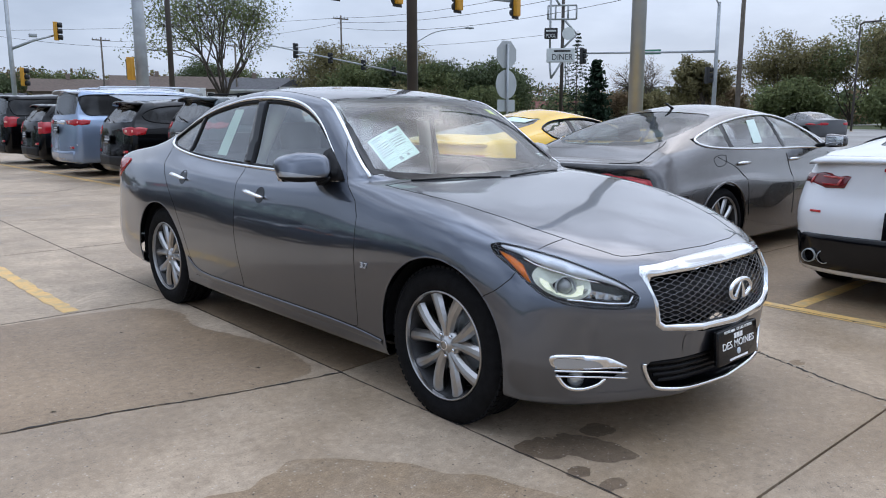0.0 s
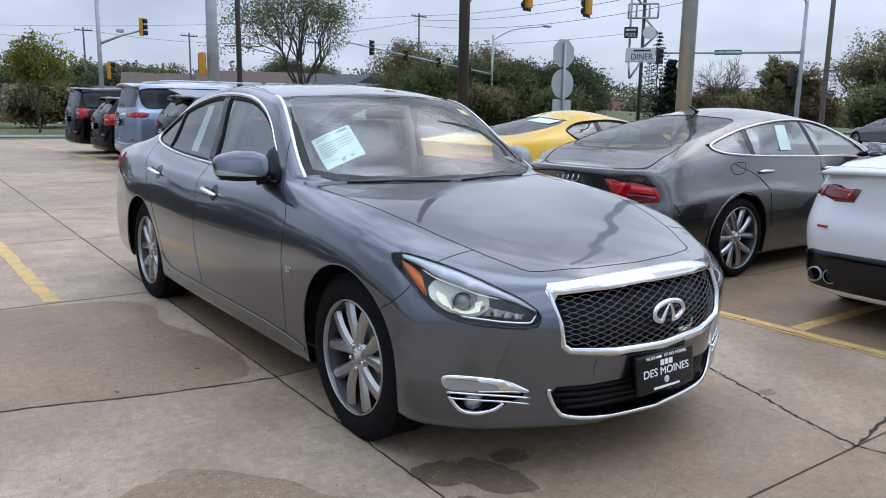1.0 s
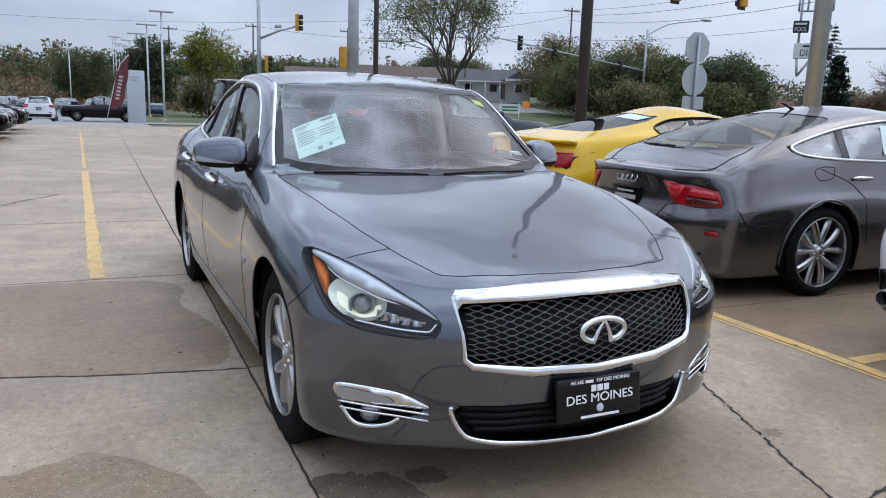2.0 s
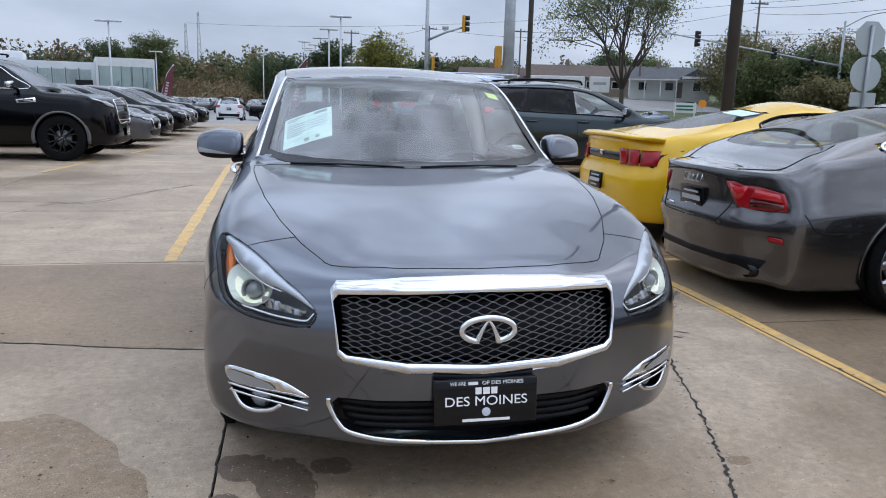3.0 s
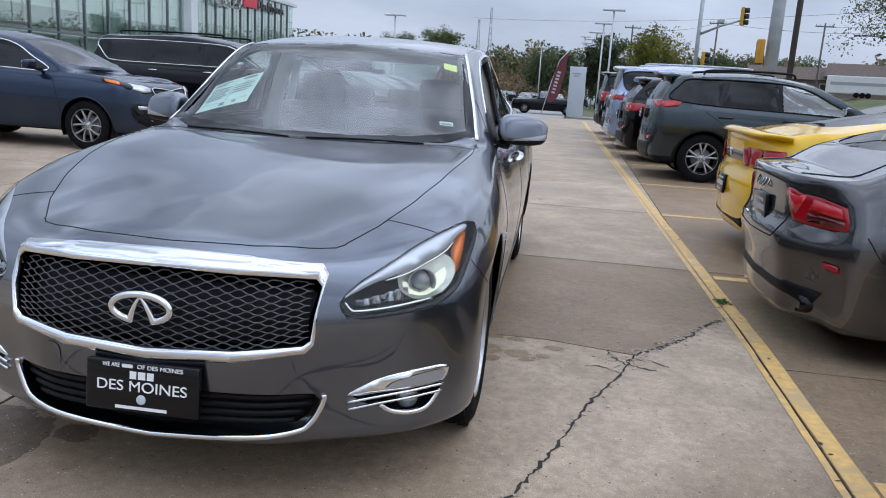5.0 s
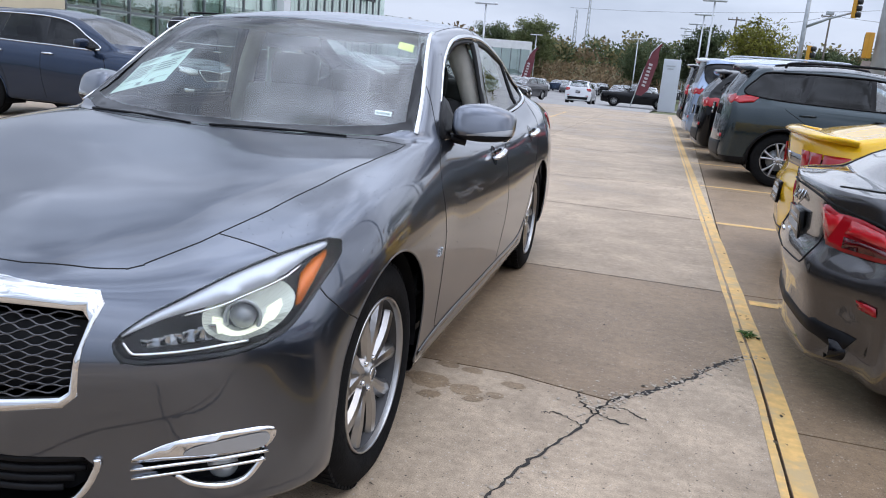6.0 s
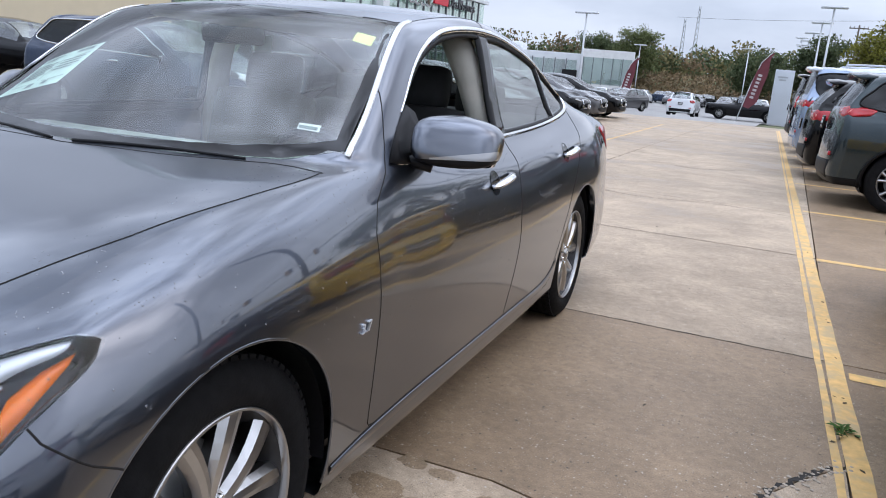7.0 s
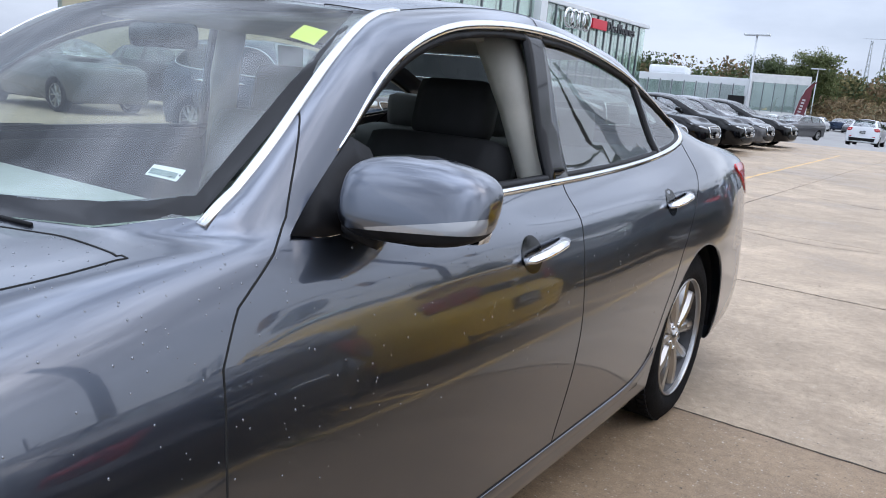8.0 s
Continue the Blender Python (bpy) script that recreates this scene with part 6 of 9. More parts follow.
            part("mirror_glass", boxed(sd * (hw + .09) - .085, sd * (hw + .09) + .085, size["cowl"][0] + .408, size["cowl"][0] + .413, mz - .05, mz + .045, .002), CHROME, mir)
            b = bmesh.new()
            tube(b, [(sd * hw * .86, size["cowl"][0] + .30, size["belt"][0] + .02), (sd * (hw + .03), size["cowl"][0] + .32, size["belt"][0] + .05)], .025, 6)
            part("mirror_arm", b, BLACK, mir)
    wk = dict(r=tyre_r, rim=rim_r, width=.235, pairs=5, split=.26, detail=False)
    wk.update(wheel or {})
    for sd in (1, -1):
        for yy in (0, wb):
            make_wheel(car, pose(sd * (hw - .135), yy, tyre_r), sd, **wk)
    return car, skin


def stick(car, skin, view, outline, off, mat, name, label="", mirrored=True, skirt=.01, step=.04):
    """A lamp, badge or trim laid on the skin, on both sides if mirrored."""
    for sd in ((1, -1) if mirrored else (1,)):
        b = patch(skin, view, outline, off, step, skirt=skirt)
        if sd < 0:
            flip_x(b)
        part(name, b, mat, car, label)


def plate(car, y, z, tilt=0, w=.31, hgt=.16, face=1, name="dealer_plate", mat=None, bars=True):
    """A plate on the rear (face 1) or front (face -1): board with rows of pale print."""
    p = new(name)
    p.parent = car
    p.matrix_basis = Matrix.Translation((0, y, z)) @ pose(0, 0, 0, 90 + tilt, 0, 180 if face > 0 else 0)
    part("plate_board", boxed(-w / 2, w / 2, -hgt / 2, hgt / 2, -.02, .004, .004), mat or GLOSSBLACK, p)
    if bars:
        for k, (yy, ww, hh) in enumerate(((.045, .20, .014), (.0, .25, .034), (-.05, .15, .012))):
            part("print_bar", boxed(-ww / 2, ww / 2, yy - hh / 2, yy + hh / 2, .004, .006), material("pale_print", (.5, .5, .5), .6), p, smooth=False)
    return p


SILVERPAINT = car_paint("nimbus_grey_paint", (.100, .096, .095), .85, .26, 1.0, 1.6)
YELLOW = car_paint("yellow_paint_car", (.80, .47, .01), .0, .25)
WHITE = car_paint("white_paint", (.70, .71, .73), .0, .25)
GREENGREY = car_paint("green_grey_paint", (.030, .042, .047), .6, .22, .6)
BLACKPAINT = car_paint("black_paint", (.002, .002, .0025), .0, .12, .35)
NAVY = car_paint("navy_paint", (.022, .036, .066), .7, .22, .6)
ICEBLUE = car_paint("ice_blue_paint", (.26, .33, .45), .5)
WHITEROOF = car_paint("pearl_roof", (.62, .66, .72), .0)
GREYPAINT = car_paint("mid_grey_paint", (.10, .10, .105), .4)

TO_ROAD = 90  # parked noses point along +x
FASTBACK = dict(fo=.92, wb=2.914, ro=1.13, hw=.955, h=1.42, hood=.78, cowl=(.52, 1.0), header=(1.28, 1.36), roof_end=(2.55, 1.345), glass_end=(3.55, 1.02), tail=.90, belt=(.965, 1.03), rail=.56, gc=.165)
PONY = dict(fo=.84, wb=2.72, ro=1.22, hw=.955, h=1.385, hood=.84, cowl=(.70, 1.02), header=(1.45, 1.33), roof_end=(2.35, 1.31), glass_end=(3.40, 1.06), tail=.99, belt=(.99, 1.06), rail=.50)
MUSCLE = dict(fo=.93, wb=2.81, ro=1.04, hw=.95, h=1.35, hood=.85, cowl=(.72, 1.03), header=(1.45, 1.29), roof_end=(2.30, 1.28), glass_end=(3.25, 1.06), tail=1.0, belt=(1.0, 1.06), rail=.50)
SUV_S = dict(fo=.90, wb=2.70, ro=.86, hw=.93, h=1.67, hood=.98, cowl=(.42, 1.13), header=(1.18, 1.57), roof_end=(2.92, 1.63), glass_end=(3.27, 1.58), tail=1.12, belt=(1.08, 1.17), rail=.58, gc=.28)
SUV_M = dict(fo=.92, wb=2.81, ro=.95, hw=.945, h=1.65, hood=.97, cowl=(.42, 1.12), header=(1.20, 1.56), roof_end=(3.05, 1.60), glass_end=(3.40, 1.54), tail=1.12, belt=(1.07, 1.15), rail=.57, gc=.25)
SUV_L = dict(fo=.95, wb=3.11, ro=1.27, hw=1.01, h=1.93, hood=1.16, cowl=(.40, 1.27), header=(1.10, 1.80), roof_end=(3.75, 1.88), glass_end=(4.18, 1.82), tail=1.28, belt=(1.26, 1.30), rail=.68, gc=.30)
SEDAN = dict(fo=.90, wb=2.83, ro=1.12, hw=.92, h=1.45, hood=.76, cowl=(.50, 1.0), header=(1.25, 1.39), roof_end=(2.45, 1.38), glass_end=(3.20, 1.10), tail=1.04, belt=(.95, 1.02), rail=.56)


FASTBACK["rear"] = ((.35, .05), (.55, .0), (.69, .045), .02)
FASTBACK["corner"] = (.715, .19)
PONY["rear"] = ((.36, .03), (.60, .0), (.74, .05), .03)
MUSCLE["rear"] = ((.40, .02), (.62, .0), (.80, .06), .06)
DLO_FAST = [(.72, .985), (1.0, 1.165), (1.30, 1.278), (1.7, 1.312), (2.1, 1.298), (2.55, 1.235), (2.95, 1.145), (3.12, 1.085), (3.03, 1.035), (2.6, 1.008), (1.9, .992), (1.2, .982)]
DLO_PONY = [(.97, 1.005), (1.2, 1.13), (1.5, 1.235), (1.85, 1.268), (2.2, 1.25), (2.45, 1.20), (2.6, 1.14), (2.55, 1.055), (2.3, 1.030), (1.6, 1.010)]
DLO_S = [(.64, 1.105), (.95, 1.30), (1.25, 1.455), (1.6, 1.525), (2.2, 1.545), (2.7, 1.54), (3.00, 1.525), (3.13, 1.42), (3.26, 1.275), (3.15, 1.205), (2.6, 1.155), (1.5, 1.12)]
DLO_M = [(.64, 1.095), (.95, 1.285), (1.25, 1.435), (1.6, 1.50), (2.2, 1.515), (2.8, 1.49), (3.15, 1.43), (3.34, 1.33), (3.28, 1.225), (3.05, 1.175), (2.6, 1.145), (1.5, 1.11)]
DLO_L = [(.66, 1.29), (.9, 1.49), (1.15, 1.68), (1.5, 1.75), (2.5, 1.772), (3.5, 1.765), (4.0, 1.735), (4.10, 1.62), (4.0, 1.345), (3.6, 1.325), (2.5, 1.31), (1.4, 1.295)]
DLO_FULL = [(.52, 1.30), (.78, 1.49), (1.06, 1.68), (1.45, 1.745), (2.5, 1.768), (3.5, 1.765), (4.02, 1.745), (4.12, 1.69), (4.0, 1.54), (3.85, 1.39), (3.6, 1.325), (2.5, 1.31), (1.4, 1.30)]
DLO_SEDAN = [(.80, .985), (1.05, 1.16), (1.30, 1.29), (1.7, 1.33), (2.1, 1.325), (2.45, 1.28), (2.75, 1.18), (2.82, 1.10), (2.7, 1.045), (2.0, 1.01), (1.3, .985)]


def hatch_glass(size):
    g, w, bl = size["glass_end"], size["hw"], size["belt"][1]
    return REAR, smooth_line(mirror_poly([(0, g[1] - .015), (size["rail"] * .80, g[1] - .03), (size["rail"] + .02, g[1] - .10), (w * .74, bl + .10), (w * .70, bl + .045), (0, bl + .03)]), 2, True)


def tail_at(size, x_rear, y, turn=0.0):
    return pose(x_rear, y, 0, 0, 0, TO_ROAD + turn) @ pose(0, -(size["wb"] + size["ro"]), 0)


def nose_at(size, x_nose, y, turn=0.0):
    return pose(x_nose, y, 0, 0, 0, TO_ROAD + turn) @ pose(0, size["fo"], 0)


REARQ = View((-.7071, .7071, 0), (0, 0, 1))      # a rear corner seen from outside, for its lamp


def corner_line(end, pts):
    """An outline on a rear corner from places across, back from the tail, up."""
    return [(.7071 * (end + o - x), z) for x, o, z in pts]


# grey fastback
fast_car, sk = build_car("fastback", "dark grey fastback sedan with red tail lamps beside yellow coupe", tail_at(FASTBACK, 2.225, 1.925), SILVERPAINT, FASTBACK, dict(pairs=5, split=.31, spoke_mat=ALLOY, thick=1.5), chrome=True, tyre_r=.335, rim_r=.258, dlo=DLO_FAST, splits=((1.62, 1.66), (2.66, 2.46)), glass_mat=SIDEGLASS, glass_back=CARGLASS, backlight=(TOP, smooth_line(mirror_poly([(0, 2.52), (.3, 2.51), (.505, 2.46), (.60, 2.9), (.575, 3.38), (.46, 3.50), (0, 3.58)]), 2, True)))
E_ = 2.914 + 1.13
stick(fast_car, sk, REAR, [(-.385, .826), (-.45, .830), (-.62, .806), (-.735, .778), (-.762, .72), (-.778, .668), (-.70, .657), (-.57, .657), (-.495, .668), (-.44, .74)], .006, REDLENS, "tail_lamp", "angular red tail lamp", step=.03)
BRIGHTRED = material("bright_red_lens", (.62, .012, .02), .15, coat=1)
DARKRED = material("dark_red_lens", (.10, .002, .004), .12, coat=1)
stick(fast_car, sk, REAR, [(-.42, .815), (-.545, .806), (-.50, .700), (-.455, .745)], .009, BRIGHTRED, "inner_lamp_band", step=.03)
stick(fast_car, sk, REAR, [(-.585, .797), (-.71, .770), (-.735, .722), (-.562, .735)], .009, BRIGHTRED, "lamp_light_band", step=.03)
stick(fast_car, sk, REAR, [(-.558, .722), (-.742, .708), (-.755, .680), (-.56, .672)], .009, DARKRED, "lower_lamp_band", step=.03)
# decklid lip, plate panel and bumper ledge
for sd in (1, -1):
    for line, r2 in (([(.02, .868), (.30, .856), (.55, .829), (.735, .789)], .006), ([(.02, .545), (.30, .550), (.37, .562), (.425, .64), (.455, .70)], .004)):
        ln = [r[0] for r in (sk.onto(REAR, -a, z, .001) for a, z in smooth_line(line, 6)) if r]
        part("tail_seam", tubed([(p.x * sd, p.y, p.z) for p in ln], r2, 4), SEAM, fast_car)
bm_gap = [r[0] for r in (sk.onto(SIDE, a, z, .001) for a, z in smooth_line([(E_ - .33, .66), (E_ - .40, .56), (E_ - .50, .545), (E_ - .68, .55)], 6)) if r]
for sd in (1, -1):
    part("bumper_gap", tubed([(p.x * sd, p.y, p.z) for p in bm_gap], .0035, 4), SEAM, fast_car)
stick(fast_car, sk, REAR, [(-.24, .60), (-.36, .605), (-.36, .592), (-.24, .587)], .006, CHROME, "model_badge", mirrored=False, step=.02)
for sd in (1, -1):
    ln = [r[0] for r in (sk.onto(TOP, a, b2, .001) for a, b2 in smooth_line([(.60, 3.36), (.63, 3.50), (.60, 3.70), (.50, 3.84), (.42, 3.93)], 6)) if r]
    part("hatch_gap", tubed([(p.x * sd, p.y, p.z) for p in ln], .0035, 4), SEAM, fast_car)
for sd in (1, -1):
    ln = [r[0] for r in (sk.onto(SIDE, a, z, .001) for a, z in smooth_line([(2.80, .955), (2.83, .88), (2.96, .865), (3.0, .93), (2.90, .96), (2.80, .955)], 4)) if r]
    if sd < 0:
        part("fuel_flap_gap", tubed([(-p.x, p.y, p.z) for p in ln], .003, 4), SEAM, fast_car)
stick(fast_car, sk, REAR, [(-.70, .500), (-.785, .495), (-.785, .462), (-.70, .467)], .010, REDLENS, "reflector", step=.02)
stick(fast_car, sk, REAR, [(-.66, .325), (-.5, .345), (.5, .345), (.66, .325), (.60, .24), (-.60, .24)], .006, BLACK, "diffuser", mirrored=False)
plate(fast_car, E_ - .030, .668, 4)
for k in range(4):
    bmr = lathe([(.033, .003), (.040, .003), (.040, -.003), (.033, -.003), (.033, .003)], 20)
    c = sk.onto(REAR, (k - 1.5) * .055, .822, .004)[0]
    bmesh.ops.transform(bmr, matrix=Matrix.Translation(c) @ pose(0, 0, 0, 0, 0, 90) @ pose(0, 0, 0, 0, -18, 0), verts=bmr.verts)
    part("badge_ring", bmr, CHROME, fast_car)
for sd in (1, -1):
    b = lathe([(.040, .05), (.046, .05), (.046, -.10), (.040, -.10)], 20)
    bmesh.ops.transform(b, matrix=Matrix.Translation((sd * .58, E_ - .20, .245)) @ pose(0, 0, 0, 0, 0, 90), verts=b.verts)
    part("exhaust_tip", b, GLOSSBLACK, fast_car)
part("window_sticker", flip_x(patch(sk, SIDE, [(1.98, 1.27), (2.14, 1.26), (2.24, 1.05), (2.06, 1.05)], .002, .04)), PAPER, fast_car, "white paper price sheet")
fin = bmesh.new()
tube(fin, [(0, 2.32, 1.375), (0, 2.42, 1.415), (0, 2.47, 1.425)], .016, 6, r_end=.005)
part("roof_antenna", fin, GLOSSBLACK, fast_car)

# yellow coupe
yellow_car, sk = build_car("yellow_coupe", "bright yellow two-door coupe with dark rear window and red bar lamps", tail_at(PONY, 2.46, 4.22), YELLOW, PONY, dict(pairs=5, split=.24, spoke_mat=GLOSSBLACK), tyre_r=.345, rim_r=.255, dlo=DLO_PONY, splits=((2.12, 2.02),), backlight=(TOP, smooth_line(mirror_poly([(0, 2.40), (.3, 2.39), (.45, 2.36), (.53, 2.8), (.50, 3.2), (.40, 3.30), (0, 3.36)]), 2, True)))
E_ = PONY["wb"] + PONY["ro"]
stick(yellow_car, sk, REAR, [(-.84, .905), (.84, .905), (.79, .735), (-.79, .735)], .004, GLOSSBLACK, "tail_panel", mirrored=False)
for k in range(3):
    x = .40 + .135 * k
    stick(yellow_car, sk, REAR, [(-x, .900 - .004 * k), (-x - .112, .896 - .004 * k), (-x - .132, .750), (-x - .020, .744)], .016, REDLENS, "tail_lamp_bar", "red vertical lamp bar", step=.03)
stick(yellow_car, sk, REAR, [(-.075, .845), (-.01, .862), (.07, .852), (.03, .835), (.045, .80), (-.02, .825)], .012, CHROME, "badge", mirrored=False)
plate(yellow_car, E_ + .008, .555, -6)
stick(yellow_car, sk, REAR, [(-.60, .34), (.60, .34), (.54, .25), (-.54, .25)], .006, BLACK, "diffuser", mirrored=False)
b = bmesh.new()
tube(b, smooth_line([(-.76, E_ - .34, .985), (-.68, E_ - .16, 1.005), (-.3, E_ - .075, 1.022), (.3, E_ - .075, 1.022), (.68, E_ - .16, 1.005), (.76, E_ - .34, .985)], 5), .062, 8, flat=.36)
part("rear_spoiler", b, YELLOW, yellow_car)
for sd in (1, -1):
    b = lathe([(.045, .05), (.052, .05), (.052, -.1), (.045, -.1)], 20)
    bmesh.ops.transform(b, matrix=Matrix.Translation((sd * .60, E_ - .24, .30)) @ pose(0, 0, 0, 0, 0, 90), verts=b.verts)
    part("exhaust_tip", b, GLOSSBLACK, yellow_car)
stick(yellow_car, sk, TOP, [(-.40, 2.60), (-.06, 2.63), (-.06, 2.43), (-.40, 2.41)], .003, PAPER, "window_sticker", "white paper price sheet", mirrored=False, skirt=0)

# white coupe
white_car, sk = build_car("white_coupe", "white two-door coupe with black lower bumper and twin exhausts", tail_at(MUSCLE, 2.40, -.80), WHITE, MUSCLE, dict(pairs=5, split=.22, spoke_mat=GLOSSBLACK), tyre_r=.345, rim_r=.255, dlo=[(a - .02, z - .005) for a, z in DLO_PONY], splits=((2.10, 2.0),), backlight=(TOP, smooth_line(mirror_poly([(0, 2.36), (.3, 2.35), (.45, 2.32), (.53, 2.7), (.50, 3.1), (.40, 3.17), (0, 3.22)]), 2, True)))
E_ = MUSCLE["wb"] + MUSCLE["ro"]
stick(white_car, sk, REAR, [(-.43, .902), (-.62, .918), (-.84, .925), (-.90, .90), (-.905, .845), (-.86, .818), (-.60, .812), (-.47, .820)], .006, material("smoked_red_lens", (.14, .004, .010), .12, coat=.6), "tail_lamp", "dark red twin tail lamp", step=.03)
CORE = material("lamp_core", (.62, .10, .10), .2, coat=1)
for q in (0, 1):
    o = -.215 * q
    stick(white_car, sk, REAR, [(-.47 + o, .892 + .006 * q), (-.635 + o, .896 + .006 * q), (-.625 + o, .884 + .006 * q), (-.485 + o, .880 + .006 * q)], .012, CORE, "lamp_core", step=.03)
    stick(white_car, sk, REAR, [(-.485 + o, .880), (-.500 + o, .880), (-.525 + o, .838), (-.510 + o, .836)], .012, CORE, "lamp_core", step=.03)
    stick(white_car, sk, REAR, [(-.505 + o, .842), (-.635 + o, .846), (-.625 + o, .832), (-.515 + o, .830)], .010, REDLENS, "lamp_lower_core", step=.03)
stick(white_car, sk, REAR, [(-.22, .965), (.22, .965), (.22, .945), (-.22, .945)], .012, REDLENS, "stop_lamp", mirrored=False)
stick(white_car, sk, REAR, smooth_line([(-.88, .46), (-.5, .50), (.5, .50), (.88, .46), (.80, .24), (-.80, .24)], 3, True), .008, GLOSSBLACK, "lower_bumper", mirrored=False)
plate(white_car, E_ + .02, .60, -6, .34, .18)
stick(white_car, sk, REAR, [(-.09, .885), (.09, .885), (.09, .86), (-.09, .86)], .008, GLOSSBLACK, "bow_badge", mirrored=False)
stick(white_car, sk, REAR, [(-.60, .66), (-.68, .66), (-.68, .645), (-.60, .645)], .006, material("red_badge", (.5, .02, .02), .3), "side_badge", mirrored=False)
for sd in (1, -1):
    for o in (0, .105):
        b = lathe([(.041, .03), (.048, .03), (.048, -.1), (.041, -.1)], 20)
        bmesh.ops.transform(b, matrix=Matrix.Translation((sd * (.56 + o), E_ - .105, .335)) @ pose(0, 0, 0, 0, 0, 90), verts=b.verts)
        part("exhaust_tip", b, STEELGREY, white_car)
b = bmesh.new()
tube(b, smooth_line([(-.74, E_ - .28, .99), (-.58, E_ - .14, 1.01), (0, E_ - .09, 1.022), (.58, E_ - .14, 1.01), (.74, E_ - .28, .99)], 5), .06, 8, flat=.35)
part("rear_spoiler", b, WHITE, white_car)


def suv_rear(car, sk, size, lamp_z, lamp_h=.16, lamp_w=.34, trim=BLACK, paint=GLOSSBLACK, spoiler=None):
    """Lamps, bumper pad, plate and hatch spoiler of a tall car."""
    E = size["wb"] + size["ro"]
    w = size["hw"]
    up, dn = lamp_z + lamp_h * .5, lamp_z - lamp_h * .5
    stick(car, sk, REARQ, corner_line(E, ((w - lamp_w, -.05, up - .02), (w - .10, -.12, up), (w - .01, -.24, up - .01), (w, -.36, up - .03), (w, -.34, dn + .03), (w - .02, -.20, dn + .01), (w - .12, -.10, dn), (w - lamp_w * .8, -.05, dn + .03))), .008, REDLENS, "tail_lamp", "red tail lamp", step=.03)
    stick(car, sk, REARQ, corner_line(E, ((w - lamp_w * .7, -.06, lamp_z + .02), (w - .06, -.15, lamp_z + .02), (w - .06, -.15, lamp_z - .02), (w - lamp_w * .7, -.06, lamp_z - .02))), .014, material("pale_red_lens", (.75, .25, .22), .15, coat=1), "lamp_band", step=.03)
    stick(car, sk, REAR, [(-w + .20, .56), (w - .20, .56), (w - .24, .34), (-w + .24, .34)], .010, trim, "bumper_pad", mirrored=False)
    stick(car, sk, REAR, [(-w + .20, .66), (-w + .36, .66), (-w + .36, .61), (-w + .20, .61)], .010, REDLENS, "reflector")
    plate(car, E + .02, lamp_z - .16, -4)
    g = size["glass_end"]
    b = bmesh.new()
    rows = []
    for x in np.linspace(-size["rail"] + .03, size["rail"] - .03, 11):
        top, tip = g[1] + .064 - .060 * (x / size["rail"]) ** 2, .11 - .07 * (x / size["rail"]) ** 4
        rows.append([b.verts.new((x, g[0] + o, top + u)) for o, u in ((-.22, -.012), (-.06, .004), (tip - .015, -.012), (tip, -.024), (tip - .01, -.040), (-.06, -.055))])
    for p, q in zip(rows, rows[1:]):
        for k in range(6):
            b.faces.new((p[k], q[k], q[(k + 1) % 6], p[(k + 1) % 6]))
    b.faces.new(rows[0])
    b.faces.new(rows[-1][::-1])
    bmesh.ops.recalc_face_normals(b, faces=b.faces)
    part("hatch_spoiler", b, spoiler or paint, car)
    b = bmesh.new()
    tube(b, [(0, E - .06, size["belt"][1] + .07), (.22, E - .10, size["belt"][1] + .13)], .012, 6)
    part("rear_wiper", b, BLACK, car)


def roof_rails(car, size, mat=BLACK):
    for sd in (1, -1):
        b = bmesh.new()
        x = size["rail"] - .02
        tube(b, smooth_line([(sd * x, size["header"][0] + .25, size["h"] - .05), (sd * x, size["header"][0] + .4, size["h"] + .015), (sd * x, size["roof_end"][0] - .3, size["h"] + .01), (sd * x, size["roof_end"][0] - .15, size["h"] - .06)], 5), .018, 6)
        part("roof_rail", b, mat, car)


compact_car, sk = build_car("compact_suv", "dark green-grey compact suv with black wheel arch cladding", tail_at(SUV_S, 2.20, 10.12, 1.4), GREENGREY, SUV_S, glass_mat=DARKGLASS, wheel= dict(pairs=5, split=.20, spoke_mat=ALLOY), boxy=True, clad=True, tyre_r=.365, rim_r=.235, dlo=DLO_S, splits=((1.63, 1.66), (2.56, 2.42)), backlight=hatch_glass(SUV_S), front_glass=SIDEGLASS)
suv_rear(compact_car, sk, SUV_S, 1.15, .13, .36, paint=GREENGREY)
roof_rails(compact_car, SUV_S)
mid_car, sk = build_car("black_suv", "glossy black mid-size suv with red tail lamps", tail_at(SUV_M, 1.98, 13.05, 1.4), BLACKPAINT, SUV_M, dict(pairs=5, split=.22), glass_mat=DARKGLASS, boxy=True, tyre_r=.36, rim_r=.25, dlo=DLO_M, splits=((1.63, 1.66), (2.58, 2.50)), backlight=hatch_glass(SUV_M))
suv_rear(mid_car, sk, SUV_M, 1.02, .17, .38)
ice_car, sk = build_car("large_suv", "pale blue full-size suv with white roof and red lamps", tail_at(SUV_L, 1.83, 15.95, 1.4), ICEBLUE, SUV_L, dict(pairs=6, split=.2), glass_mat=DARKGLASS, boxy=True, tyre_r=.40, rim_r=.27, dlo=DLO_L, splits=((1.66, 1.70), (2.86, 2.90)), backlight=hatch_glass(SUV_L))
suv_rear(ice_car, sk, SUV_L, 1.17, .14, .60, ICEBLUE, paint=WHITEROOF)
stick(ice_car, sk, REAR, [(-.36, 1.215), (.36, 1.215), (.36, 1.125), (-.36, 1.125)], .012, CHROME, "lamp_centre_trim", mirrored=False)
stick(ice_car, sk, REAR, [(-.92, .70), (.92, .70), (.92, .685), (-.92, .685)], .012, CHROME, "bumper_strip", mirrored=False)
roof_rails(ice_car, SUV_L, WHITEROOF)
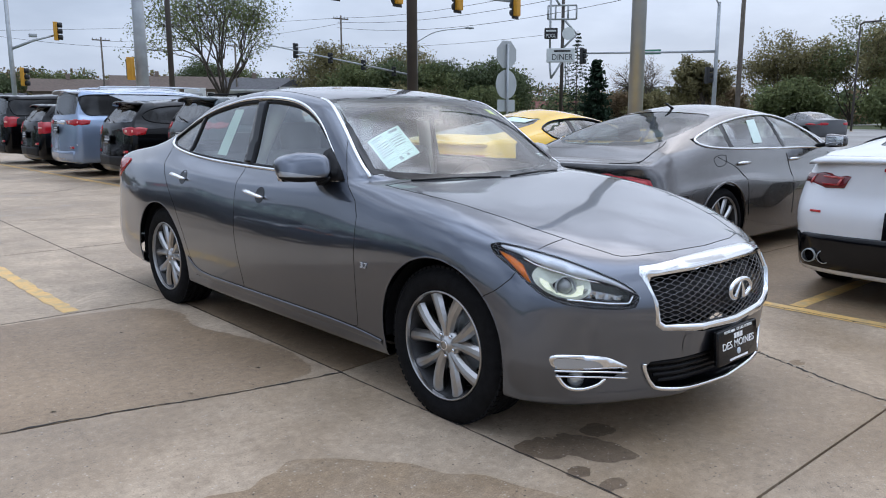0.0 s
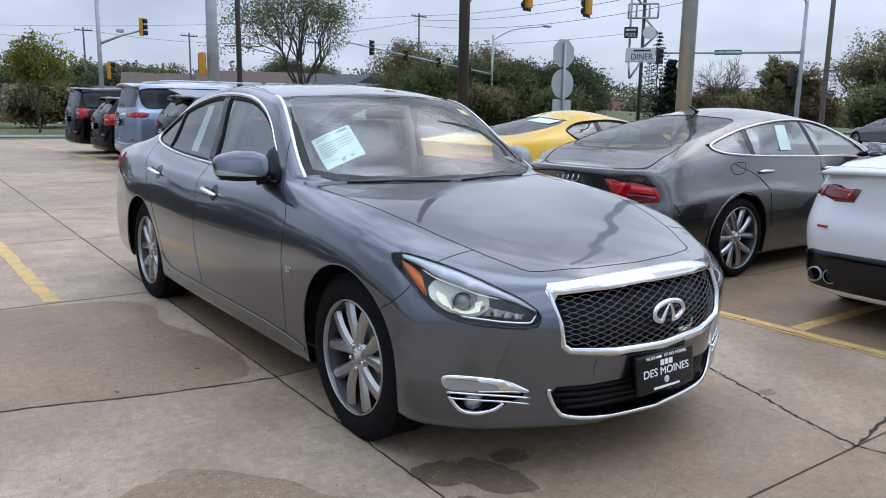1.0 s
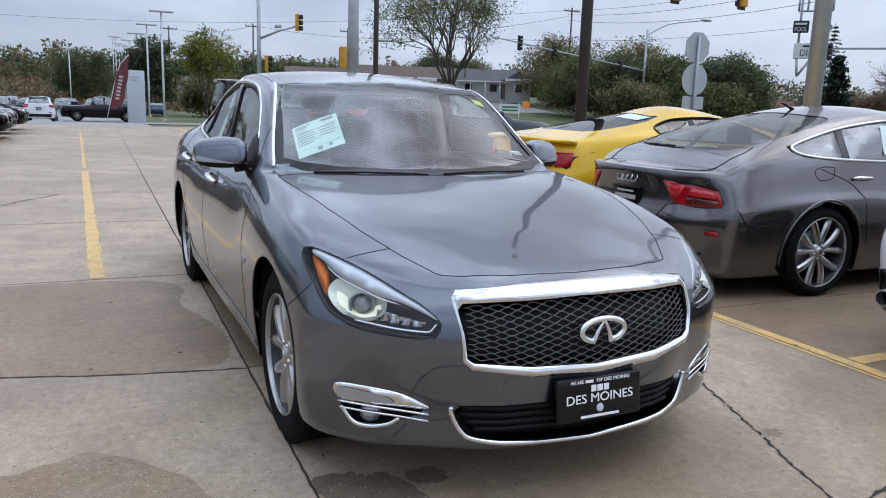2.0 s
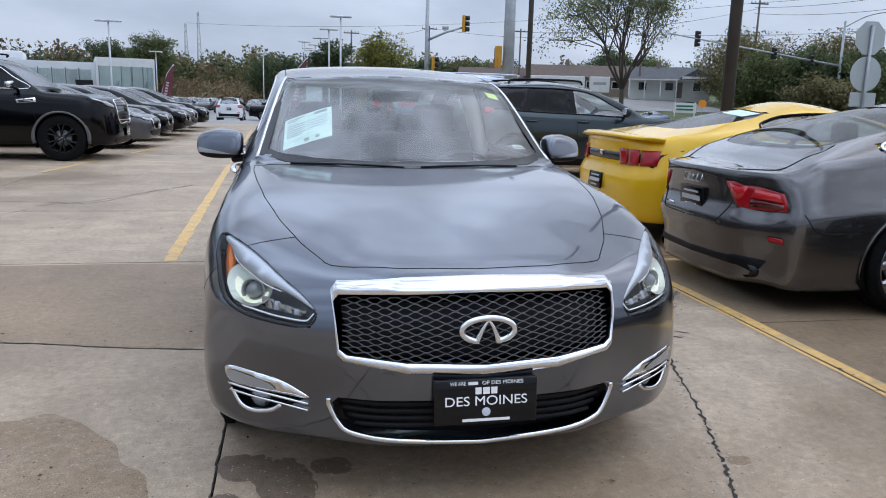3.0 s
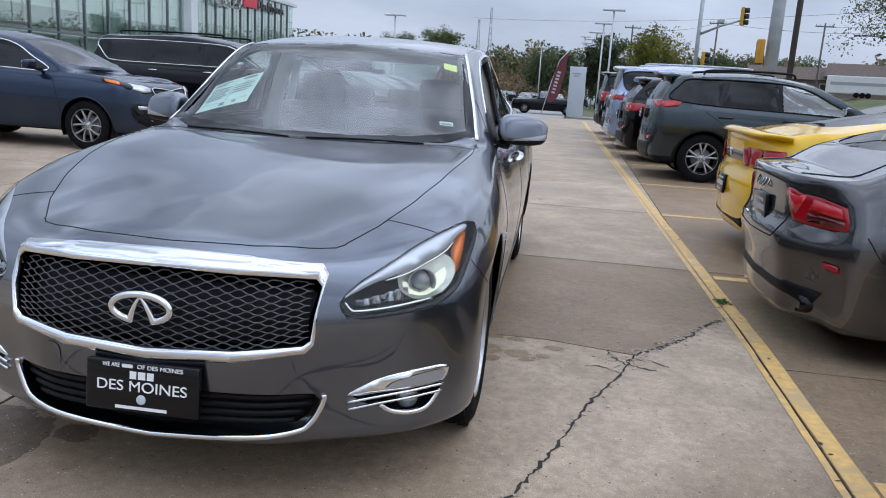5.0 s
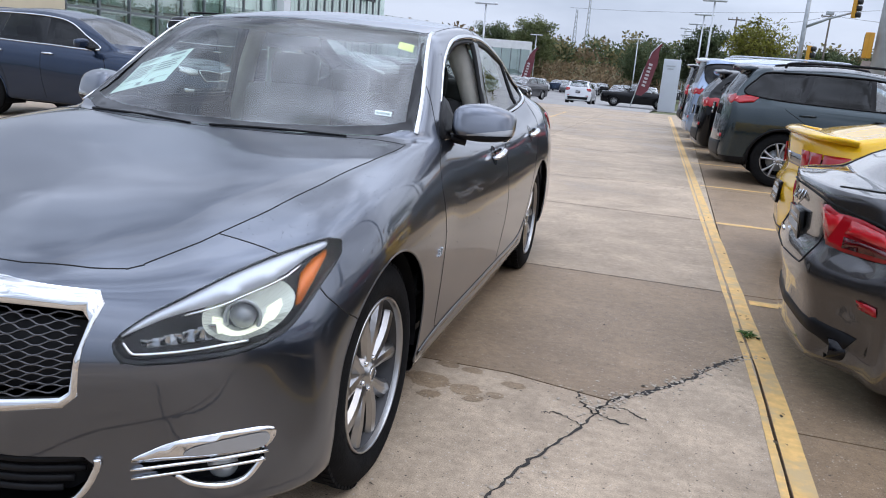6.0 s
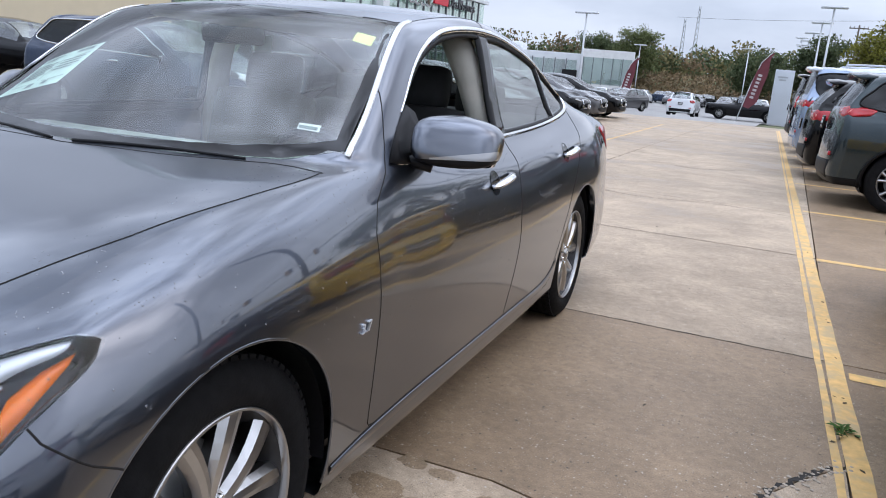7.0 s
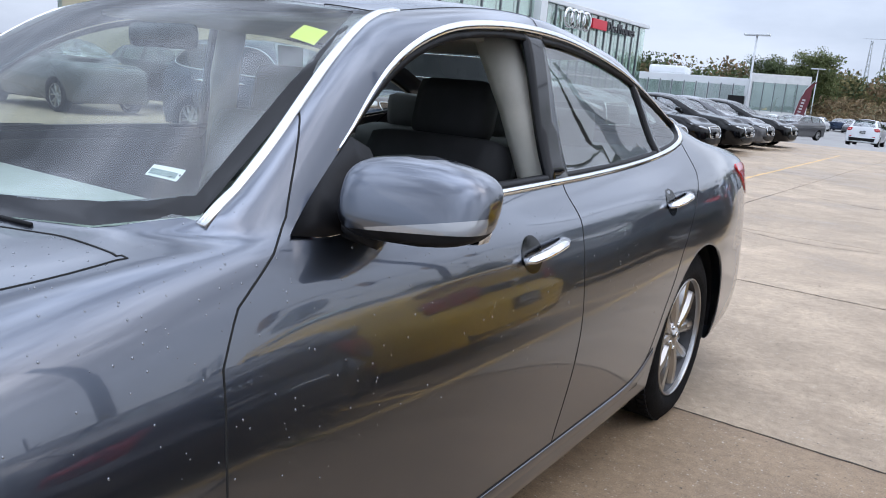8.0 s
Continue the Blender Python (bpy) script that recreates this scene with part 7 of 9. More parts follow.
stick(ice_car, sk, TOP, smooth_line([(-.66, 1.2), (.66, 1.2), (.66, 3.7), (-.66, 3.7)], 6, True), .004, WHITEROOF, "roof_panel", mirrored=False)
s4, sk = build_car("black_suv", "black suv with dark windows and red lamps", tail_at(SUV_M, 1.85, 18.85, 1.4), BLACKPAINT, SUV_M, glass_mat=DARKGLASS, boxy=True, tyre_r=.37, rim_r=.25, dlo=DLO_M, splits=((1.63, 1.66), (2.58, 2.50)), backlight=hatch_glass(SUV_M))
suv_rear(s4, sk, SUV_M, 1.02, .30, .20)
s5, sk = build_car("large_black_suv", "long black full-size suv", tail_at(SUV_L, 1.72, 21.8, 1.4), BLACKPAINT, SUV_L, glass_mat=DARKGLASS, boxy=True, tyre_r=.40, rim_r=.27, dlo=DLO_L, splits=((1.66, 1.70), (2.86, 2.90)), backlight=hatch_glass(SUV_L))
suv_rear(s5, sk, SUV_L, 1.15, .30, .22)


def front_face(car, sk, size, grille, lamp, bars=6, gmat=GLOSSBLACK):
    """Grille, headlamps, lower opening and plate of a parked car's front. grille: half width, top, bottom."""
    gw, gt, gb = grille
    stick(car, sk, FRONT, smooth_line([(-gw, gt), (gw, gt), (gw * .92, gb), (-gw * .92, gb)], 4, True), .004, gmat, "grille", mirrored=False)
    for k in range(bars):
        z = gb + (gt - gb) * (k + .5) / bars
        pts = [r[0] for r in (sk.onto(FRONT, x, z, .012) for x in np.linspace(-gw * .93, gw * .93, 9)) if r]
        part("grille_bar", tubed(pts, .006, 5), CHROME if k in (0, bars - 1) else BLACK, car)
    hw = size["hw"]
    lz, lh = lamp
    cl = lambda pts: [(.8 * x + .6 * (-size["fo"] + o), z) for x, o, z in pts]
    stick(car, sk, CORNER, cl(((gw + .06, .05, lz - lh * .1), (hw * .78, .14, lz + lh * .35), (hw * .96, .46, lz + lh * .8), (hw * .96, .42, lz + lh * .4), (hw * .82, .15, lz - lh * .25), (gw + .08, .05, lz - lh * .5))), .006, GLOSSBLACK, "headlamp_bezel", step=.03)
    stick(car, sk, CORNER, cl(((gw + .12, .06, lz - lh * .1), (hw * .78, .14, lz + lh * .22), (hw * .92, .38, lz + lh * .60), (hw * .92, .36, lz + lh * .38), (hw * .80, .15, lz - lh * .12), (gw + .13, .06, lz - lh * .35))), .012, material("lamp_clear", (.42, .44, .46), .12, .5, coat=1), "headlamp", "clear headlamp", step=.03)
    rim_pts = smooth_line([(-gw, gt), (0, gt + .015), (gw, gt), (gw * .92, gb), (0, gb - .01), (-gw * .92, gb), (-gw, gt)], 6)
    part("grille_surround", tubed([r[0] for r in (sk.onto(FRONT, a, z, .01) for a, z in rim_pts) if r], .012, 6), CHROME, car)
    stick(car, sk, FRONT, smooth_line([(-hw * .6, .44), (hw * .6, .44), (hw * .5, .30), (-hw * .5, .30)], 4, True), .006, BLACK, "lower_opening", mirrored=False)
    plate(car, -size["fo"] - .02, .52, 4, face=-1)


navy_car, sk = build_car("navy_suv", "dark navy compact suv facing the lane", nose_at(SUV_S, -4.90, 8.20), NAVY, SUV_S, dict(pairs=5, split=.30, spoke_mat=ALLOY), glass_mat=DARKGLASS, boxy=True, chrome=True, tyre_r=.355, rim_r=.235, dlo=DLO_S, splits=((1.63, 1.66), (2.56, 2.42)), backlight=hatch_glass(SUV_S))
GRILLE_LINE = smooth_line(mirror_poly([(0, .885), (.10, .905), (.40, .925), (.47, .90), (.43, .82), (.36, .775), (.12, .775), (0, .79)]), 2, True)
stick(navy_car, sk, FRONT, list(GRILLE_LINE), .004, GLOSSBLACK, "grille", mirrored=False)
part("grille_surround", tubed([r[0] for r in (sk.onto(FRONT, a, z, .012) for a, z in list(GRILLE_LINE) + [GRILLE_LINE[0]]) if r], .009, 6), CHROME, navy_car)
for k in range(5):
    z = .795 + .026 * k
    part("grille_bar", tubed([r[0] for r in (sk.onto(FRONT, x, z, .010) for x in np.linspace(-.38 - .01 * k, .38 + .01 * k, 9)) if r], .003, 5), BLACK, navy_car)
lamp_line = lambda pts: [(.8 * x + .6 * (-SUV_S["fo"] + o), z) for x, o, z in pts]
stick(navy_car, sk, CORNER, lamp_line(((.50, .07, .935), (.64, .12, .965), (.80, .28, 1.00), (.87, .62, 1.055), (.90, .58, .985), (.82, .26, .90), (.66, .11, .845), (.52, .06, .86))), .006, GLOSSBLACK, "headlamp_bezel", step=.03)
stick(navy_car, sk, CORNER, lamp_line(((.53, .075, .925), (.64, .12, .952), (.78, .25, .982), (.78, .23, .90), (.66, .11, .858), (.54, .06, .872))), .012, material("lamp_clear", (.55, .57, .60), .10, .6, coat=1), "headlamp", "clear headlamp", step=.03)
stick(navy_car, sk, CORNER, lamp_line(((.83, .38, .995), (.865, .58, 1.03), (.882, .55, .99), (.84, .36, .945))), .012, AMBER, "turn_signal", "amber corner lens", step=.03)
stick(navy_car, sk, CORNER, lamp_line(((.58, .05, .70), (.76, .12, .73), (.84, .20, .70), (.82, .18, .52), (.70, .08, .49), (.58, .05, .52))), .008, GLOSSBLACK, "fog_pod", step=.03)
stick(navy_car, sk, CORNER, lamp_line(((.64, .07, .665), (.78, .14, .675), (.77, .13, .625), (.66, .07, .62))), .016, bpy.data.materials["lamp_clear"], "fog_lamp", step=.03)
stick(navy_car, sk, FRONT, smooth_line([(-.70, .60), (-.50, .68), (.50, .68), (.70, .60), (.66, .38), (-.66, .38)], 3, True), .008, BLACK, "lower_fascia", mirrored=False)
stick(navy_car, sk, FRONT, [(-.60, .47), (.60, .47), (.58, .455), (-.58, .455)], .016, STEELGREY, "lower_lip", mirrored=False)
plate(navy_car, -SUV_S["fo"] - .03, .60, 4, face=-1)
full_car, sk = build_car("black_full_size_suv", "tall glossy black full-size suv with chrome trim", nose_at(SUV_L, -3.80, 12.95), BLACKPAINT, SUV_L, dict(pairs=6, split=.18, spoke_mat=GLOSSBLACK), glass_mat=DARKGLASS, boxy=True, chrome=True, tyre_r=.42, rim_r=.27, dlo=DLO_FULL, splits=((1.66, 1.70), (2.86, 2.90)), backlight=hatch_glass(SUV_L), mirror_mat=CHROME, arch=material("grey_arch_trim", (.16, .16, .165), .5, .3))
front_face(full_car, sk, SUV_L, (.50, 1.12, .72), (1.05, .20))
roof_rails(full_car, SUV_L)
for sd in (1, -1):
    b = patch(sk, SIDE, [(.40, 1.14), (.72, 1.10), (.70, 1.04), (.38, 1.06)], .012, .05, skirt=.01)
    vent = part("fender_vent", b if sd > 0 else flip_x(b), CHROME, full_car, "chrome fender vent")
    for q in range(2):
        b = patch(sk, SIDE, [(.43, 1.118 - .03 * q), (.68, 1.088 - .026 * q), (.68, 1.074 - .026 * q), (.43, 1.100 - .03 * q)], .016, .05)
        part("vent_slot", b if sd > 0 else flip_x(b), BLACK, vent)
for k, (yy, pt, sz, bx) in enumerate(((16.2, GREYPAINT, SEDAN, False), (19.0, BLACKPAINT, SEDAN, False), (21.8, BLACKPAINT, SEDAN, False), (24.6, GREYPAINT, SEDAN, False), (27.4, BLACKPAINT, SEDAN, False))):
    c, sk = build_car("dark_sedan", ("dark grey" if pt is GREYPAINT else "glossy black") + " sedan parked in the row facing the lane", nose_at(sz, -3.75 - .1 * (k % 2), yy), pt, sz, boxy=bx, detail=k < 3, dlo=DLO_SEDAN, splits=((1.63, 1.66),))
    front_face(c, sk, sz, (.42, .68, .46), (.68, .12), 5)
# more cars behind the row, nearer the showroom
for k, (xx, yy, pt, bx) in enumerate(((-13.5, 9.2, GREYPAINT, True), (-13.2, 12.2, BLACKPAINT, True), (-13.8, 15.0, WHITE, False), (-13.4, 18.0, GREYPAINT, True))):
    build_car("background_car", ("white" if pt is WHITE else "dark") + " car parked by the showroom", nose_at(SUV_M if bx else SEDAN, xx, yy), pt, SUV_M if bx else SEDAN, boxy=bx, detail=False)


# ---- beyond the lot: poles, signals, signs, buildings, trees ----
SIGNALGOLD = material("signal_yellow", (.55, .27, .02), .5, var=.1, scale=4)
SIGNALBLACK = material("signal_black", (.015, .015, .016), .6)
SIGNGREY = material("sign_back_grey", (.42, .44, .45), .5, .3, var=.06, scale=2)
SIGNGREEN = material("street_sign_green", (.01, .16, .08), .5)
POLEWHITE = material("pale_pole", (.62, .64, .66), .5, var=.06, scale=2)
WOODPOLE = material("weathered_wood_pole", (.13, .11, .09), .85, var=.3, scale=5)
CABLE = material("cable_black", (.02, .02, .022), .7)


def pole_thing(name, label, cat, x, y, z0, z1, r, r_end, mat, group=""):
    t = thing(name, label, cat, group, at=pose(x, y, 0))
    part("shaft", tubed([(0, 0, z0 - .3), (0, 0, (z0 + z1) / 2), (0, 0, z1)], r, 14, r_end), mat, t)
    part("foot", tubed([(0, 0, z0 - .3), (0, 0, z0 + .12)], r * 1.7, 14), CONC, t)
    return t


def signal_head(parent, x, y, z, face, gold=True, lamps=3, name="signal_head", back=True):
    """A signal head with hoods, its lenses looking along the angle face (degrees, 0 is +y)."""
    s = new(name)
    s.parent = parent
    s.matrix_basis = pose(x, y, z, 0, 0, face)
    hh = .36 * lamps
    part("housing", boxed(-.18, .18, -.22, .0, -hh / 2, hh / 2, .03), SIGNALGOLD if gold else SIGNALBLACK, s)
    if back:
        part("backplate", boxed(-.30, .30, -.02, .0, -hh / 2 - .13, hh / 2 + .13, .005), SIGNALBLACK, s)
    for k in range(lamps):
        z1 = hh / 2 - .18 - .36 * k
        b = bmesh.new()
        tube(b, [(0, .0, z1), (0, .24, z1)], .155, 12)
        part("hood", b, SIGNALBLACK, s)
    return s


# lot-edge poles
p1 = pole_thing("signal_mast", "tall grey steel signal mast with overhead arm", "signal pole", 8.0, 27.4, 0, 8.6, .26, .19, STEELGREY)
arm_end = Vector((17.6, -3.0, -.3))
part("mast_arm", tubed([(0, 0, 7.1), tuple(Vector((0, 0, 7.1)) + arm_end * .5), tuple(Vector((0, 0, 7.1)) + arm_end)], .11, 10, .06), STEELGREY, p1)
for f in (.45, .62, .80, .99):
    q = Vector((0, 0, 7.1)) + arm_end * f
    signal_head(p1, q.x, q.y, q.z - .15, 10)
bx = new("pedestrian_signal")
bx.parent = p1
bx.matrix_basis = pose(-.45, -.1, 3.05, 0, 0, 30)
part("housing", boxed(-.10, .10, -.11, .11, -.42, .42, .02), SIGNALGOLD, bx)
part("face", boxed(-.08, .08, .11, .16, -.36, .36, .02), SIGNALBLACK, bx)
pole_thing("brown_pole", "slim dark brown lot lamp pole", "lamp pole", 8.0, 24.6, 0, 11, .10, .09, BROWNPOLE, "lot poles")
pole_thing("brown_pole", "thick dark brown lot lamp pole", "lamp pole", 8.1, 11.2, 0, 11, .125, .11, BROWNPOLE, "lot poles")
pole_thing("grey_pole", "plain grey steel lot lamp pole", "lamp pole", 7.9, 5.1, 0, 9, .125, .105, STEELGREY, "lot poles")

# backs of road signs on one post
st = pole_thing("road_sign", "grey backs of road signs on a steel post", "road sign", 11.5, 11.5, 0, 3.1, .035, .035, STEELGREY)
for z, w, h, rnd_ in ((2.84, .60, .62, True), (2.09, .60, .62, True), (1.55, .62, .30, False)):
    b = bmesh.new()
    if rnd_:
        bmesh.ops.create_cone(b, cap_ends=True, segments=8 if z > 2.5 else 20, radius1=.37, radius2=.37, depth=.012, matrix=pose(0, 0, z, 90, 22.5, 0))
    else:
        box(b, -w / 2, w / 2, -.006, .006, z - h / 2, z + h / 2, .004)
    bmesh.ops.rotate(b, verts=b.verts, cent=(0, 0, 0), matrix=Matrix.Rotation(radians(-2), 3, "Z"))
    bmesh.ops.translate(b, verts=b.verts, vec=(0, .045, 0))
    part("sign_plate", b, SIGNGREY, st, smooth=False)

# far signals, left of the crossing
m1 = pole_thing("signal_mast", "grey signal mast with single arm and lamp bracket", "signal pole", 8.4, 49.4, -.5, 9.2, .16, .11, STEELGREY)
part("mast_arm", tubed([(0, 0, 5.2), (1.2, -.4, 5.75), (2.3, -.7, 6.1)], .09, 8, .06), STEELGREY, m1)
signal_head(m1, 2.5, -.8, 6.35, -118, back=False)
part("camera_box", boxed(1.0, 1.4, -.5, -.2, 5.95, 6.15, .02), STEELGREY, m1)
signal_head(m1, .55, -.4, 3.6, -118, back=False)
part("lamp_bracket", tubed(smooth_line([(0, 0, 9.0), (.9, -.3, 9.7), (2.6, -.8, 9.95)], 5), .05, 8), STEELGREY, m1)
# far signals behind the crossing
m2 = pole_thing("signal_mast", "far grey signal mast with four heads and a street lamp", "signal pole", 54.4, 67.3, -.8, 10.2, .17, .11, STEELGREY)
vec = Vector((-21.0, -2.9, 2.2))
base = Vector((0, 0, 5.75))
part("mast_arm", tubed([tuple(base), tuple(base + vec)], .12, 8, .06), STEELGREY, m2)
for f, nl in ((.18, 3), (.40, 3), (.62, 3), (.83, 4)):
    q = base + vec * f
    signal_head(m2, q.x, q.y, q.z, 215, gold=False, lamps=nl, back=False)
part("lamp_bracket", tubed(smooth_line([(0, 0, 9.6), (2.0, -1.2, 10.8), (5.2, -3.0, 11.3)], 5), .06, 8), STEELGREY, m2)
part("street_lamp_head", boxed(4.9, 5.9, -3.4, -2.8, 11.2, 11.4, .05), STEELGREY, m2)
# mast with the street-name sign
m3 = pole_thing("signal_mast", "grey signal mast carrying a green street sign", "signal pole", 45.0, 24.5, -.3, 8.6, .16, .11, STEELGREY)
vec = Vector((-5.0, 7.3, .05))
base = Vector((0, 0, 5.45))
part("mast_arm", tubed([tuple(base), tuple(base + vec)], .10, 8, .06), STEELGREY, m3)
signal_head(m3, vec.x * .99, vec.y * .99, 5.3, 215, gold=False, back=False)
signal_head(m3, -.3, .3, 3.9, 235, gold=False, back=False)
sg = new("street_sign")
sg.parent = m3
sg.matrix_basis = pose(vec.x * .50, vec.y * .50, 5.5, 0, 0, -56)
part("sign_plate", boxed(-.85, .85, -.02, .02, -.16, .16, .01), SIGNGREEN, sg)
for k in (-.45, .05, .5):
    part("letter_bar", boxed(k - .2, k + .2, -.03, -.02, -.06, .06), WHITEINK, sg, smooth=False)
part("lamp_bracket", tubed(smooth_line([(0, 0, 8.4), (-1.1, .4, 9.8), (-2.6, .9, 10.6)], 5), .05, 8), STEELGREY, m3)
wp = pole_thing("utility_pole", "weathered wooden utility pole", "utility pole", 44.6, 22.6, -.3, 12.5, .17, .12, WOODPOLE, "utility poles")
# utility poles with cross arms
for x, y, h in ((56.6, 86.0, 14.5), (20.5, 118, 12.5), (8.5, 120, 11.5), (33, 110, 12), (46, 96, 11)):
    u = pole_thing("utility_pole", "wooden utility pole with cross arm", "utility pole", x, y, -.75, h, .16, .11, WOODPOLE, "utility poles")
    part("cross_arm", boxed(-1.2, 1.2, -.06, .06, h - .5, h - .35), WOODPOLE, u, smooth=False)
    for k in (-1.1, -.6, .6, 1.1):
        part("insulator", tubed([(k, 0, h - .35), (k, 0, h - .12)], .05, 6), STEELGREY, u)
# overhead wires
wires = thing("overhead_wires", "thin black overhead wires strung between poles", "wires")
for (a, b_, sag) in (((-20, 150, 14), (56.6, 86, 14.2), 1.6), ((56.6, 86, 14.2), (44.6, 22.6, 12.2), 1.2), ((44.6, 22.6, 12.2), (60, -40, 12), 1.4), ((56.0, 86, 13.6), (44.6, 22.6, 11.4), 1.4), ((44.6, 22.6, 11.4), (60, -40, 11.2), 1.4), ((56.0, 86, 12.9), (44.6, 22.6, 10.3), 1.6), ((44.6, 22.6, 10.3), (60, -40, 10.2), 1.6), ((44.6, 22.6, 9.9), (60, -40, 9.8), 1.6), ((8.5, 120, 11.2), (20.5, 118, 12.2), .8), ((20.5, 118, 12.2), (46, 96, 10.8), 1.0), ((46, 96, 10.8), (70, 60, 11), 1.0), ((33, 110, 11.5), (56.6, 86, 13.5), 1.0)):
    A, B = Vector(a), Vector(b_)
    pts = [A.lerp(B, k / 16) - Vector((0, 0, sag * 4 * (k / 16) * (1 - k / 16))) for k in range(17)]
    part("wire", tubed(pts, .022, 4), CABLE, wires)
# dark slim lamp posts by the wood
for x, y, h in ((62, 22, 8.2), (57.8, 14.0, 7.9)):
    l = pole_thing("street_lamp", "slim dark street lamp with bent head", "street lamp", x, y, -.1, h, .09, .06, BROWNPOLE, "road lamps")
    part("lamp_head", tubed([(0, 0, h), (-.1, -.25, h + .15), (.3, -1.4, h + .2)], .07, 6), BROWNPOLE, l)

# roadside sign cluster
dn = pole_thing("roadside_sign", "retro roadside sign cluster with arrow on one pole", "sign", 71.0, 59.5, -.6, 15, .22, .2, BROWNPOLE)
SIGNWHITE = material("sign_white", (.62, .64, .63), .5, var=.08, scale=1)
turn = pose(0, 0, 0, 0, 0, -50)


def board(name, x0, x1, z0, z1, mat, parent, y=-.3, depth=.35, bev=.12):
    return part(name, boxed(x0, x1, y - depth / 2, y + depth / 2, z0, z1, bev, turn), mat, parent, smooth=False)


board("diner_board", -1.9, 1.55, 7.6, 9.3, SIGNWHITE, dn)
words("lettering", "DINER", 1.0, SIGNALBLACK, dn, turn @ pose(.0, -.49, 8.2, 90), 2.5, .01)
part("print_bar", boxed(-1.0, 1.0, -.5, -.485, 8.85, 9.05, 0, turn), SIGNALBLACK, dn, smooth=False)
board("pool_board", -2.2, -.6, 10.4, 11.7, SIGNALBLACK, dn)
words("lettering", "POOL", .62, SIGNWHITE, dn, turn @ pose(-1.4, -.49, 10.75, 90), 1.2, .01)
part("print_bar", boxed(-2.0, -.8, -.5, -.485, 11.25, 11.45, 0, turn), SIGNWHITE, dn, smooth=False)
b = bmesh.new()
for p, q in (((-1.8, 14.3), (1.6, 14.3)), ((-1.8, 12.7), (1.6, 12.7)), ((-1.8, 12.7), (-1.8, 14.3)), ((1.6, 12.7), (1.6, 14.3)), ((-.9, 12.7), (-.9, 14.3)), ((.6, 12.7), (.6, 14.3))):
    tube(b, [turn @ Vector((p[0], -.3, p[1])), turn @ Vector((q[0], -.3, q[1]))], .11, 6)
part("open_panel", b, STEELGREY, dn)
b = bmesh.new()
for p, q in (((.2, 12.6), (1.7, 10.9)), ((1.7, 10.9), (.2, 9.4)), ((-1.5, 7.6), (-1.3, 5.7)), ((-1.3, 5.7), (-.1, 7.6)), ((-1.5, 17), (-1.5, 7.6)), ((-1.5, 16), (-.4, 14.3))):
    tube(b, [turn @ Vector((p[0], -.3, p[1])), turn @ Vector((q[0], -.3, q[1]))], .13, 6)
part("arrow_frame", b, STEELGREY, dn)
b = lathe([(0, .1), (.75, .1), (.75, -.1), (0, -.1)], 20)
bmesh.ops.transform(b, matrix=turn @ pose(.7, -.35, 11.0, 0, 0, 90), verts=b.verts)
part("round_board", b, SIGNWHITE, dn, smooth=False)

# lot lamps in a row, white poles with flat heads
for k, (x, y) in enumerate(((3.6, 66.4), (3.2, 80), (2.8, 93), (2.5, 106), (2.2, 119), (1.9, 132), (1.7, 146), (1.5, 160))):
    l = pole_thing("lot_lamp", "white lot lamp post with flat head", "lamp post", x, y, fall(y), 8.9 + fall(y), .10, .07, POLEWHITE, "lot lamps")
    part("lamp_head", boxed(-.95, .95, -.35, .35, 8.85 + fall(y), 9.0 + fall(y), .05), POLEWHITE, l)
for x, y, h in ((-15.5, 66, 6.9), (-22.0, 128, 7.5), (-5.0, 120, 7.5)):
    l = pole_thing("lot_lamp", "white lot lamp post with flat head", "lamp post", x, y, fall(y), h, .10, .07, POLEWHITE, "lot lamps")
    part("lamp_head", boxed(-1.0, 1.0, -.3, .3, h - .05, h + .1, .05), POLEWHITE, l)

# pylon sign and feather flags
py = thing("pylon_sign", "pale grey monolith sign on the grass", "sign", at=pose(1.05, 58.0, -.70, 0, 0, 4))
part("slab_body", boxed(-.62, .62, -.16, .16, -.3, 3.75, .03), material("pylon_grey", (.50, .53, .56), .35, .3, var=.03, scale=1), py)
for z, w in ((3.25, .32), (3.05, .22)):
    part("print_bar", boxed(-.1 - w, -.1 + w, -.175, -.16, z - .05, z + .05), STEELGREY, py, smooth=False)
FLAGRED = material("flag_maroon", (.15, .035, .045), .75, var=.12, scale=2)
for x, y, h, k in ((-1.05, 48.3, 4.3, 0), (-11.3, 62, 4.4, 1)):
    fl = thing("feather_flag", "dark maroon feather flag with pale print", "flag", "feather flags", at=pose(x, y, fall(y), 0, 12, 0))
    part("flag_pole", tubed([(-.05, 0, -.1), (0, 0, 2.2), (.12, 0, 3.6), (.5, 0, h)], .025, 6), POLEWHITE, fl)
    b = bmesh.new()
    ring = []
    for q in range(17):
        z = .9 + (h - .92) * q / 16
        xx = 0 + .14 * max(0, (z - 2.4) / 1.4) ** 2 + (.32 * max(0, (z - 3.6) / .7) ** 2 if z > 3.6 else 0)
        w = .66 * (1 - max(0, (z - 2.9) / (h - 2.85)) ** 1.6) * min(1, .55 + (z - .9))
        ring.append([b.verts.new((xx + .02 + w * s / 3, .05 * math.sin(s * 1.4 + z * 1.8), z)) for s in range(4)])
    for p, q in zip(ring, ring[1:]):
        for s in range(3):
            b.faces.new((p[s], p[s + 1], q[s + 1], q[s]))
    flag = part("flag_cloth", b, FLAGRED, fl)
    for q in range(7):
        z = 1.5 + .22 * q
        part("print_bar", boxed(.20, .42, -.09, -.075, z, z + .13), material("pale_flag_print", (.5, .45, .45), .8), flag, smooth=False)

